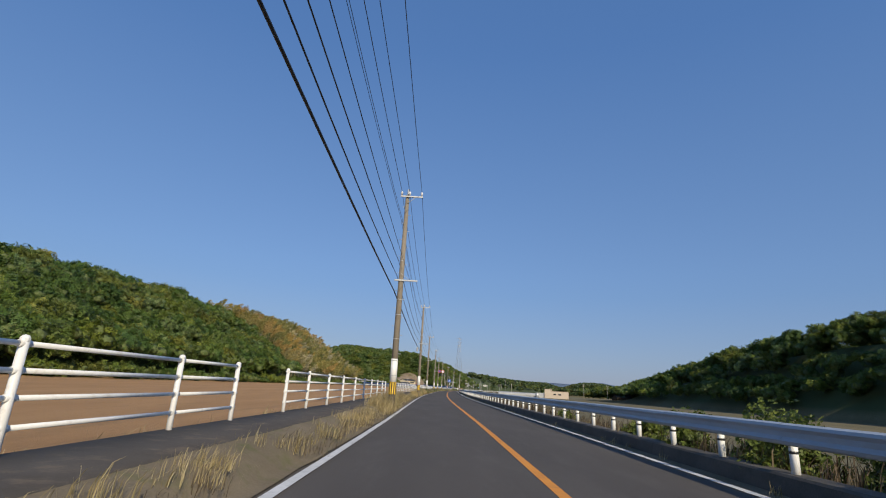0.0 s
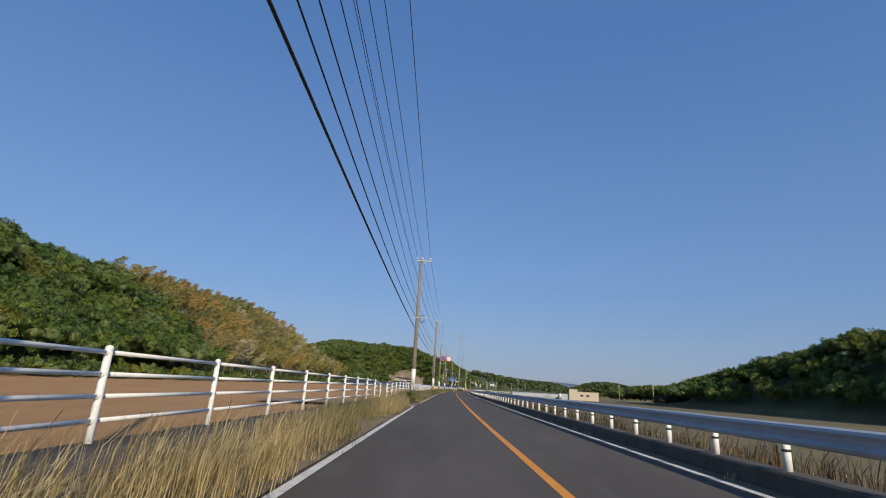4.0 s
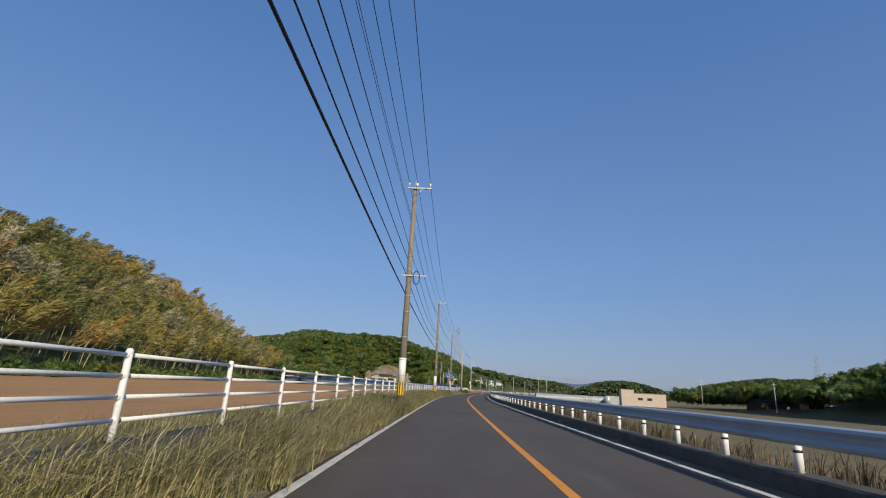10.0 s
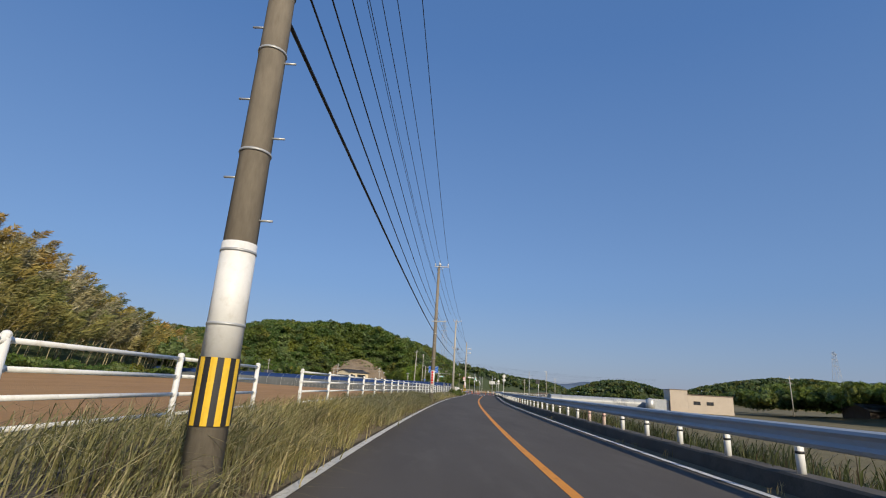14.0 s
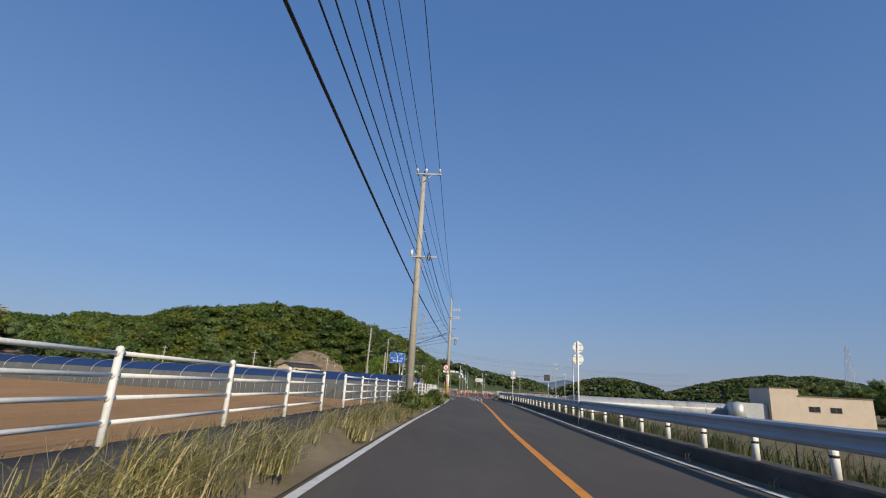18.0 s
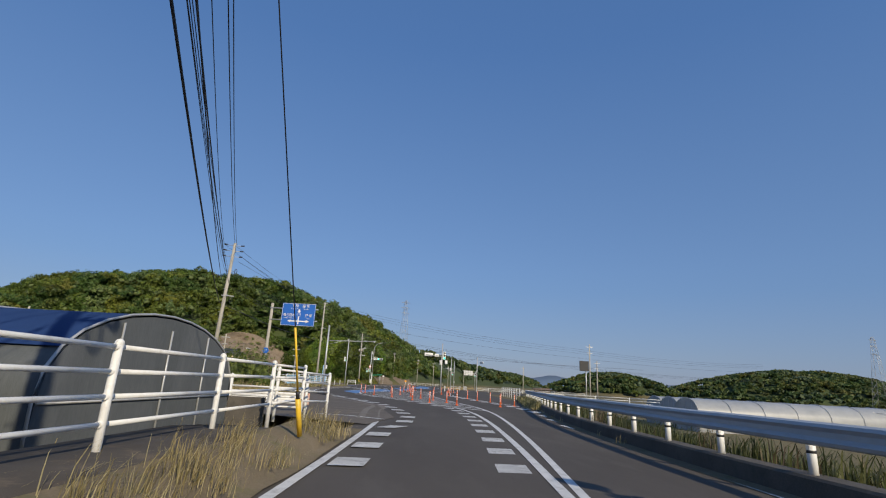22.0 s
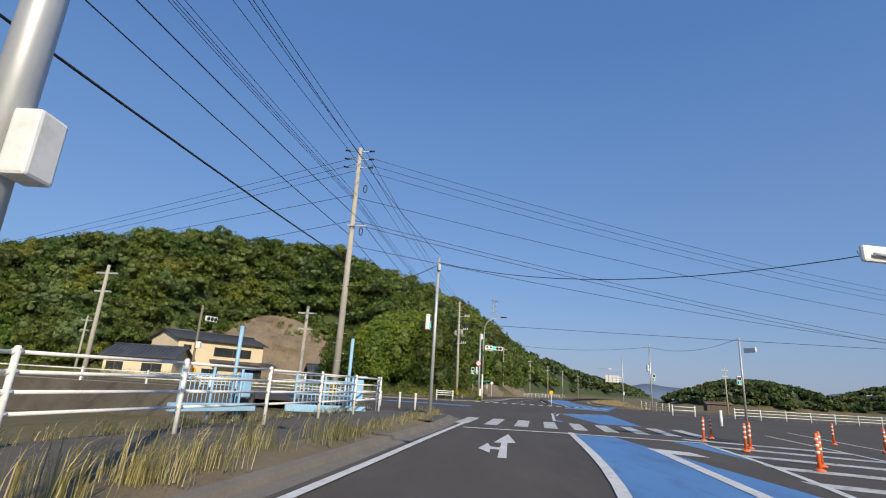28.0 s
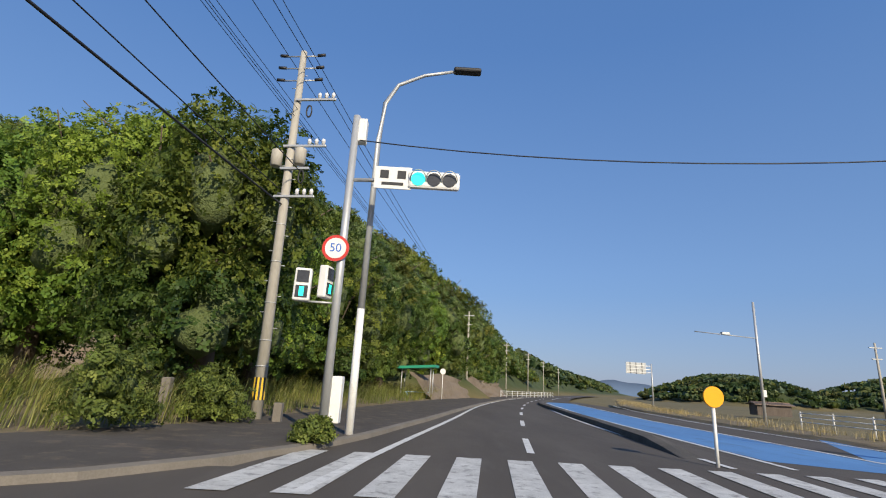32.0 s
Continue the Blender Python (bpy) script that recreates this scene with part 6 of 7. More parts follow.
left = scatter(-100, -46, -30, 376, 3.9, 0, lambda x, y, z: not bamboo_zone(x, y), 0.15)
wood("hillside_wood", [(x, y, z + rng.uniform(2.4, 4.8), rng.uniform(2.9, 4.6), rng.uniform(2.9, 4.4)) for x, y, z in left], 230, 0.66, M["leaf"], "dense mixed evergreen wood covering the hillside", 14, 9, 0.52)
mid = scatter(-150, 60, 440, 660, 2.9, 1, lambda x, y, z: not (-42 < x < -9 and y < rock_foot(x) + 6.5) and y < 515 + 1.6 * max(x, -10), 0.3)
wood("hillside_wood", [(x, y, z + rng.uniform(1.6, 4.4), rng.uniform(2.3, 4.4), rng.uniform(2.4, 3.8)) for x, y, z in mid], 240, 0.56, M["leaf"], "dense evergreen wood on the hill behind the crossroads", 18, 9, 0.46)
back = scatter(-190, 10, 505, 615, 4.6, 1, lambda x, y, z: y >= 515 + 1.6 * max(x, -10) and z > 9, 0.3)
wood("hillside_wood", [(x, y, z + rng.uniform(2.2, 4.6), rng.uniform(3.2, 5.2), rng.uniform(3.0, 4.4)) for x, y, z in back], 150, 0.75, M["leaf"], "dense evergreen wood on the higher hill further back", core=0.66)
low_growth = scatter(-92, 14, 442, 518, 2.7, 1, lambda x, y, z: not (-42 < x < -9 and y < rock_foot(x) + 6.0), 0.2)
low_growth += scatter(-84, 12, 452, 500, 1.9, 1, lambda x, y, z: rock_foot(x) + 6 < y < rock_foot(x) + 27, 0.3)
low_growth += [(-41 + rng.uniform(-4, 4), 464.5 + rng.uniform(-2.5, 5), 0) for _ in range(22)]
low_growth += [(rng.uniform(-66, -38), rng.uniform(451, 472), 0) for _ in range(90)]
low_growth = [(x, y, hill_height(x, y)[0]) for x, y, z in low_growth]
wood("undergrowth", [(x, y, z + rng.uniform(0.3, 1.2), rng.uniform(1.6, 2.6), rng.uniform(1.3, 2.2)) for x, y, z in low_growth], 80, 0.5, M["leaf"], "shrubs and low trees filling the wooded slope", core=0.45)
right = scatter(98, 178, 40, 380, 5.2, 2, low=0.2)
wood("hillside_wood", [(x, y, z + rng.uniform(3, 5), rng.uniform(3.2, 5.2), rng.uniform(3, 4.6)) for x, y, z in right], 120, 1.0, M["leaf"], "dark shaded wood on the hill across the valley", core=0.6)
clump = [(rng.uniform(100, 150), rng.uniform(345, 372), -1.6) for _ in range(46)] + [(rng.uniform(128, 175), rng.uniform(380, 420), -1.6) for _ in range(30)]
wood("tree_belt", [(x, y, z + rng.uniform(3.0, 5.0), rng.uniform(2.8, 4.4), rng.uniform(3.0, 4.2)) for x, y, z in clump], 130, 0.85, M["leaf"], "belt of dark trees behind the buildings", core=0.6)
far_trees = []
for cx, cy, rx, ry, h in FAR[:4]:
    for _ in range(int(rx * ry / 14)):
        x, y = cx + rng.uniform(-1, 1) * rx, cy + rng.uniform(-1, 0.4) * ry
        z, w = hill_height(x, y)
        if w == 3 and z > 0.2:
            far_trees.append((x, y, z + 1.5, rng.uniform(3.5, 6), rng.uniform(2.4, 3.6)))
far_trees += [(x, y, z + 3, rng.uniform(3.5, 5.5), rng.uniform(3, 4.5)) for x, y, z in scatter(40, 330, 660, 1400, 11.0, 1)]
wood("far_wood", far_trees, 26, 2.0, M["leaf_far"], "distant wooded hills", 5, 5, 0.6)


def plumes(name, spots, material, label):
    """Bamboo: leaning plumes of narrow leaves."""
    co, fa, n0 = [], [], 0
    cu, ct, k0 = [], [], 0
    for x, y, z, h in spots:
        n = 165
        lean = np.array([rng.uniform(0.1, 0.42), rng.uniform(0.0, 0.42), 0]) * h
        u = rng.uniform(0.48, 1.0, n) ** 0.8
        a = rng.uniform(0, 2 * math.pi, n)
        r = (1.15 * np.sin(np.pi * np.clip((u - 0.25) / 0.85, 0, 1)) + 0.15) * rng.uniform(0.3, 1.0, n)
        p = np.stack([x + lean[0] * u**2 + r * np.cos(a), y + lean[1] * u**2 + r * np.sin(a), z + h * u - 0.25 * r], 1)
        t = np.stack([0.5 * np.cos(a) + lean[0] / h * 1.6, 0.5 * np.sin(a) + lean[1] / h * 1.6, rng.uniform(-0.25, 0.85, n)], 1) + rng.normal(size=(n, 3)) * 0.22
        t /= np.linalg.norm(t, axis=1)[:, None]
        w = np.cross(t, rng.normal(size=(n, 3)))
        w *= (rng.uniform(0.05, 0.12, n) / np.linalg.norm(w, axis=1))[:, None]
        t *= rng.uniform(0.35, 0.85, n)[:, None]
        v, f = np.stack([p - t, p - w, p + t, p + w], 1).reshape(-1, 3), np.arange(4 * n).reshape(n, 4)
        co.append(v)
        fa.append(f + n0)
        n0 += len(v)
        b, m, t = np.array([x, y, z]), np.array([x, y, z + h * 0.45]) + lean * 0.2, np.array([x, y, z + h * 0.85]) + lean * 0.72
        for s, e in ((b, m), (m, t)):
            o = np.array([0.085, 0.0, 0]), np.array([-0.05, 0.07, 0]), np.array([-0.05, -0.07, 0])
            cu.append(np.array([s + q for q in o] + [e + q * 0.7 for q in o]))
            ct.append(np.array([[0, 1, 4, 3], [1, 2, 5, 4], [2, 0, 3, 5]]) + k0)
            k0 += 6
    ob = tagged(part(name, mesh_np(name, np.concatenate(co), np.concatenate(fa), material), None), label, "bamboo", kind="stuff")
    part("culms", mesh_np("culms", np.concatenate(cu), np.concatenate(ct), M["culm"]), None, ob)["kind"] = "stuff"
    return ob


bam = scatter(-104, -46, 160, 362, 2.7, 0, lambda x, y, z: bamboo_zone(x, y), 0.3)
plumes("bamboo_grove", [(x, y, z - 0.3, rng.uniform(7.0, 10.5)) for x, y, z in bam], M["bamboo"], "tall yellow-brown bamboo grove leaning on the slope")
wood("undergrowth", [(rng.uniform(-49, -45), y, rng.uniform(0.3, 1.1), rng.uniform(1.3, 2.4), rng.uniform(1.0, 2.2)) for y in np.arange(60, 350, 1.6)], 90, 0.5, M["leaf"], "dark green shrubs along the foot of the hill", core=0.55)
few = [(-38, 300), (-41, 306), (-36, 312), (-33, 318), (-40, 322), (-44, 316), (-30, 324), (-34, 330), (-25, 331), (-46, 332), (-52, 340), (-44, 345)]
wood("tree_belt", [(x, y, rng.uniform(2.5, 4.5), rng.uniform(2.2, 3.4), rng.uniform(2.6, 3.8)) for x, y in few], 220, 0.52, M["leaf"], "group of green trees at the end of the bamboo", core=0.55)


# ---------- single trees and bushes ----------
def tree(x, y, z, h, r, material, leaves_n, leaf, label, trunk=True, name="tree", category="tree"):
    m = thing(name, at(x, y, z, float(rng.uniform(0, 360))), label, category)
    if trunk:
        bm = bmesh.new()
        tube(bm, [(0, 0, -0.3), (0.05, 0, h * 0.25), (-0.05, 0.08, h * 0.5), (0, 0.05, h * 0.75)], [0.2 + h * 0.012, 0.15 + h * 0.01, 0.12, 0.04], 10)
        part("trunk", bm, M["bark"], m)
        for k in range(7):
            a = k * 2.4
            q = h * (0.28 + 0.06 * k)
            bm = bmesh.new()
            tube(bm, [(0, 0.04, q), (r * 0.35 * math.cos(a), r * 0.35 * math.sin(a), q + h * 0.1), (r * 0.75 * math.cos(a), r * 0.75 * math.sin(a), q + h * 0.2)], [0.08, 0.05, 0.02], 6)
            part("limb", bm, M["bark"], m)
    p, d, lc, lr = crown_pattern(leaves_n, 13)
    s = np.array([r, r, h * 0.6])
    c = np.array([0, 0, h * 0.42])
    if not trunk:
        skirt = rng.uniform(0, 1, len(p)) < 0.35
        p = np.where(skirt[:, None], p * (1.15, 1.15, 0.4) - (0, 0, 0.3), p * rng.uniform(0.55, 1.08, (len(p), 1)))
        c[2] = h * 0.3
        s[2] = h * 0.66
    v, f = leaf_faces(p * s + c, d, leaf, rng)
    part("crown", mesh_np("crown", v, f, material), None, m)
    cc, cf, c0 = [], [], 0
    for q, rr in zip(lc, lr):
        cv = (ICO_V * rr * (0.48 if trunk else 0.4) * (1.0, 1.0, 0.84) + q * (1.0 if trunk else 0.7)) * s + c
        cc.append(cv)
        cf.append(ICO_F + c0)
        c0 += len(cv)
    if trunk:
        q, e, bc, br = crown_pattern(leaves_n * 2 // 5, 9)
        s2, c2 = np.array([r * 0.98, r * 0.98, h * 0.3]), np.array([0, 0, h * 0.2])
        v, f = leaf_faces(q * s2 + c2, e, leaf, rng)
        part("lower_crown", mesh_np("lower_crown", v, f, material), None, m)
        for k, rr in zip(bc, br):
            cc.append((ICO_V * rr * 0.5 + k * 0.85) * s2 + c2)
            cf.append(ICO_F + c0)
            c0 += len(cc[-1])
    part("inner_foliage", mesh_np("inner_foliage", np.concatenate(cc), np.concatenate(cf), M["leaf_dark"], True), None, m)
    return m


for x, y, h, r, mt in ((9.0, 437.4, 11.2, 3.5, "leaf_near"), (5.6, 438.8, 12.3, 4.0, "leaf_light"), (2.2, 438.8, 11.0, 3.8, "leaf_light"), (-1.0, 440.0, 8.8, 3.4, "leaf_near"), (8.2, 444, 10.5, 4.0, "leaf_light"), (4.2, 447, 11.5, 4.2, "leaf_near"), (10.5, 450, 10.5, 3.8, "leaf_near"), (9.5, 459, 10.5, 3.8, "leaf_near"), (10.5, 469, 11, 4.0, "leaf_light"), (5.5, 455, 12, 4.2, "leaf_near"), (14.0, 480, 10.5, 3.8, "leaf_near"), (8.5, 470, 12, 4.2, "leaf_near"), (15.5, 492, 11, 4.2, "leaf_near"), (21.0, 506, 10, 4.0, "leaf_light"), (-5.0, 445.5, 8, 3.5, "leaf_near"), (26, 526, 10, 4, "leaf_near"), (19.4, 486.5, 15.2, 4.6, "leaf_near"), (16.6, 479.0, 15.0, 4.8, "leaf_near"), (13.4, 473.5, 14.6, 4.6, "leaf_light"), (12.0, 463.5, 13.6, 4.2, "leaf_near"), (21.6, 495.0, 12.0, 4.2, "leaf_near")):
    tree(x, y, 0.3, h, r, M[mt], 5200 if y < 448 else 2400, 0.24 if y < 448 else 0.36, "broad evergreen tree with dense green crown beside the footpath")
for x, y, z, h, r in ((8.6, 433.2, 0.2, 2.0, 0.9), (6.0, 432.0, 0.2, 2.4, 1.2), (3.5, 430.5, 0.2, 1.8, 1.1), (0.5, 431.5, 0.2, 2.2, 1.3), (-2.5, 429.5, 0.2, 2.0, 1.2), (10.4, 434.8, 0.2, 1.6, 0.8), (14.2, 430.9, 0.15, 0.6, 0.35), (5.4, 357.0, 0.1, 2.6, 1.3), (4.1, 359.5, 0.1, 2.0, 1.2), (6.4, 361.5, 0.1, 1.7, 1.0), (3.0, 356.0, 0.1, 3.0, 1.1), (8.4, 357.4, 0.1, 1.3, 0.8), (1.0, 360.0, 0.1, 2.2, 1.4), (9.6, 346.5, 0.1, 3.3, 1.3), (8.0, 348.5, 0.1, 4.2, 1.6), (8.9, 350.5, 0.1, 3.0, 1.3), (7.6, 353.0, 0.1, 2.4, 1.2), (10.6, 344.0, 0.1, 1.6, 0.9), (10.2, 430.8, 0.15, 2.2, 0.9), (11.2, 433.6, 0.15, 1.5, 0.8)):
    tree(x, y, z, h, r, M["leaf_shrub"], 750, 0.15, "leafy green roadside shrub", False, "shrub", "shrub")
vine = tree(12.1, 298.75, 0.12, 1.35, 0.62, M["leaf_vine"], 1500, 0.13, "broad-leaved vine bush round the foot of the pole", False, "vine_bush", "shrub")
for x, y, h, r in ((12.74, 308.38, 0.6, 0.4), (10.1, 284.2, 1.5, 0.72), (9.7, 284.9, 1.1, 0.5), (10.95, 290.0, 0.9, 0.45), (14.6, 315.0, 0.7, 0.4), (0.3, 150.5, 0.55, 0.3), (-0.2, 136.0, 0.5, 0.3)):
    tree(x, y, 0.22, h, r, M["leaf_shrub"], 420, 0.1, "small leafy weed bush on the verge", False, "shrub", "shrub")
for y, o, h, r in tuple((2.0 + 1.15 * i, 6.0 + 0.5 * (i % 3), 1.15 + 0.2 * (i % 4), 0.7) for i in range(10)) + ((14.5, 5.9, 0.9, 0.6), (16.0, 6.1, 0.7, 0.5), (136.9, 5.65, 1.4, 0.42), (138.4, 5.75, 1.45, 0.45), (137.6, 6.2, 1.3, 0.6), (24, 6.0, 0.7, 0.5)):
    x, yy, _ = lane(y, o)
    tree(x, yy, 0.1, h, r, M["leaf_shrub"], 320, 0.12, "dark leafy bush pushing through the guardrail", False, "shrub", "shrub")


# ---------- grass ----------
def blades(name, spots, hmin, hmax, width, lean, material, label):
    """Grass blades that arch over towards their tips; spots: rows of x, y, z."""
    p = np.array(spots)
    n = len(p)
    h = rng.uniform(hmin, hmax, n)
    a = rng.uniform(0, 2 * math.pi, n)
    l = rng.uniform(0.15, 1.15, n) * lean * h
    b = np.stack([0.85 * np.cos(a) + 0.55, 0.85 * np.sin(a) + 0.25, np.zeros(n)], 1)
    w = np.stack([-np.sin(a), np.cos(a), np.zeros(n)], 1) * (width * rng.uniform(0.5, 1.2, n))[:, None]
    up = np.array([0, 0, 1.0])
    k = rng.uniform(0.7, 1.0, n)
    low = p + up * (h * 0.48)[:, None] + b * (l * 0.18)[:, None]
    high = p + up * (h * 0.85 * k)[:, None] + b * (l * 0.55)[:, None]
    tip = p + up * (h * (0.98 * k - 0.28 * lean * rng.uniform(0, 1, n)))[:, None] + b * (l * 1.15)[:, None]
    co = np.stack([p - w, p + w, low - w * 0.8, low + w * 0.8, high - w * 0.5, high + w * 0.5, tip], 1).reshape(-1, 3)
    i = np.arange(n)[:, None] * 7
    f = np.concatenate([i + [0, 1, 3], i + [0, 3, 2], i + [2, 3, 5], i + [2, 5, 4], i + [4, 5, 6]])
    return tagged(part(name, mesh_np(name, co, f, material), None), label, "grass", kind="stuff")


def tufts(y0, y1, o0, o1, per_m, each, z, spread=0.1):
    out = []
    for _ in range(int((y1 - y0) * per_m)):
        y, o = rng.uniform(y0, y1), rng.uniform(o0, o1)
        if noise.noise((y * 0.35, o * 0.8, 4.0)) < (-0.22 if y < 100 or y > 282 else -0.42):
            continue
        x, yy, _ = lane(y, o)
        zz = z(o)
        s = rng.normal(size=(each, 2)) * spread
        out += [(x + q[0], yy + q[1], zz) for q in s]
    return out


def vz(o):
    return float(np.interp(-o, [1.98, 2.3, 2.7, 2.95, 4.2, 4.6, 5.6], [0.02, 0.18, 0.34, 0.4, 0.42, 0.12, -0.22]))


blades("dry_grass", tufts(21.5, 31, -2.85, -2.1, 8, 60, vz, 0.15) + tufts(36, 39, -2.8, -2.1, 6, 60, vz, 0.13) + tufts(58, 96, -2.75, -2.1, 4.5, 50, vz, 0.14), 0.35, 0.85, 0.005, 0.6, M["dry_grass"], "tufts of dry yellow grass along the verge")
blades("dry_grass", tufts(-6, 96, -2.7, -2.1, 5.0, 30, vz, 0.12), 0.1, 0.38, 0.005, 0.7, M["dry_grass"], "short dry grass on the verge")
blades("dry_grass", tufts(-6, 96, -2.5, -2.0, 5.0, 16, vz, 0.14), 0.06, 0.24, 0.005, 0.9, M["weed_stalks"], "short dead stalks among the dry grass")
blades("verge_grass", tufts(102.5, 246, -2.85, -2.05, 11.0, 36, vz, 0.14) + tufts(246, 283, -2.8, -2.1, 3.0, 50, vz, 0.12), 0.2, 0.7, 0.008, 1.3, M["green_grass"], "long green and straw-coloured grass along the verge")
blades("verge_grass", tufts(102.5, 256, -2.9, -2.0, 3.0, 24, vz, 0.12), 0.2, 0.7, 0.005, 0.8, M["weed_stalks"], "brown dead stalks in the verge grass")
blades("verge_grass", tufts(104, 119, -4.1, -2.7, 8.0, 34, vz, 0.2) + tufts(172, 252, -4.1, -2.7, 8.0, 34, vz, 0.2), 0.2, 0.7, 0.008, 1.5, M["green_grass"], "long matted grass spilling over the footpath")
blades("verge_grass", tufts(282, 328, -2.85, -2.1, 5.0, 34, vz, 0.12), 0.12, 0.5, 0.005, 0.8, M["dry_grass"], "short dry grass tufts along the verge")
blades("verge_grass", tufts(-6, 325, -5.6, -4.25, 2.6, 20, vz, 0.12), 0.12, 0.4, 0.006, 0.8, M["dry_grass"], "short dry grass under the fence")
blades("field_grass", tufts(165, 232, -9, -5.5, 9, 20, lambda o: -0.15, 0.2), 0.15, 0.45, 0.008, 0.6, M["green_grass"], "green weeds on the field's edge")


def beside(q, s, o0, o1, per_m, each, z, spread=0.12):
    out = []
    for i in range(len(q)):
        for _ in range(rng.poisson(per_m)):
            o = rng.uniform(o0, o1)
            x, y = q[i] + s[i] * o
            t = rng.normal(size=(each, 2)) * spread
            out += [(x + a, y + b, z(o)) for a, b in t]
    return out


rz = lambda o: float(np.interp(o, [0.2, 2.0, 6.5], [0.28, -0.3, -1.2]))
blades("reeds", beside(RQ[50:250], RS[50:250], 0.3, 1.9, 6.5, 15, rz, 0.2), 0.3, 0.75, 0.012, 0.9, M["weed_stalks"], "dry brown weeds and stalks behind the guardrail")
blades("reeds", beside(RQ[250:], RS[250:], 0.3, 1.9, 6.5, 15, rz, 0.2), 0.3, 0.75, 0.014, 1.1, M["rank_weeds"], "dark green weeds behind the guardrail")
blades("reeds", beside(RQ[230:], RS[230:], 0.3, 1.9, 1.5, 12, rz, 0.2), 0.4, 0.9, 0.01, 0.8, M["weed_stalks"], "brown dead stalks among the dark weeds")
blades("reeds", beside(RQ[50:230], RS[50:230], 2.0, 6.5, 1.3, 14, rz, 0.3), 0.4, 0.9, 0.012, 0.7, M["green_grass"], "rank green weeds on the slope")
blades("reeds", beside(RQ[230:], RS[230:], 1.6, 7.5, 9.0, 14, rz, 0.3), 0.4, 0.9, 0.016, 0.9, M["rank_weeds"], "rank dark green weeds on the slope")
blades("kerb_weeds", beside(RQ[50:], RS[50:], -0.4, -0.24, 0.25, 14, lambda o: 0.03, 0.06), 0.06, 0.25, 0.006, 0.8, M["dry_grass"], "small dry weeds in the gutter")
blades("verge_grass", beside(QB[KB:KB + 22], SB[KB:KB + 22], -1.1, -0.1, 4.0, 30, lambda o: 0.18, 0.14), 0.25, 0.75, 0.006, 0.6, M["green_grass"], "straw-coloured grass on the strip round the bend")
blades("verge_grass", beside(QB[KB + 22:KB + 37], SB[KB + 22:KB + 37], -0.8, -0.15, 3.0, 30, lambda o: 0.17, 0.12), 0.1, 0.36, 0.006, 1.0, M["green_grass"], "short straw-coloured tufts on the strip near the corner")
blades("verge_grass", beside(QB[KB:KB + 37], SB[KB:KB + 37], -3.7, -3.4, 3.0, 26, lambda o: 0.16, 0.14), 0.1, 0.38, 0.006, 0.8, M["green_grass"], "low weeds along the foot of the railing")
def clump(n, front):
    """Spots behind the side road, west of its edge, thickest along it."""
    out = []
    while len(out) < n:
        y = rng.uniform(340.5, 361)
        x = float(np.interp(y, [340.5, 346, 352, 360], [12.6, 12.0, 9.4, 6.0])) - abs(rng.normal()) * front
        if noise.noise((x * 0.5, y * 0.5, 8.0)) > -0.3:
            out.append((x, y, 0.05))
    return out


blades("pampas", clump(9000, 1.6), 0.3, 0.9, 0.008, 0.8, M["green_grass"], "long green grass at the side road's edge")
blades("pampas", clump(12000, 5.0), 0.5, 1.1, 0.008, 0.6, M["dry_grass"], "tall pale grass beside the side road")
blades("bank_grass", beside(QC, SC, -10, -4.0, 11, 26, lambda o: float(np.interp(-o, [3.6, 6, 11], [0.1, 0.25, 0.5])), 0.25), 0.35, 1.35, 0.009, 0.8, M["weeds"], "weedy grass under the trees at the corner")
blades("verge_grass", beside(QR, SR, -0.9, 4.0, 6, 20, lambda o: float(np.interp(o, [-1, 0.5, 5], [0.1, 0.18, -0.4])), 0.3), 0.2, 0.6, 0.01, 0.6, M["dry_grass"], "dry grass along the far lane")
blades("verge_grass", beside(RQ[396:426], RS[396:426], -0.9, 0.4, 9, 26, lambda o: 0.05, 0.18), 0.25, 0.75, 0.007, 0.8, M["green_grass"], "tall grass growing over the end of the kerb")
tree(-1.72, 101.9, 0.3, 1.0, 0.38, M["leaf_shrub"], 400, 0.08, "ivy and weeds round the foot of the pole", False, "shrub", "shrub")


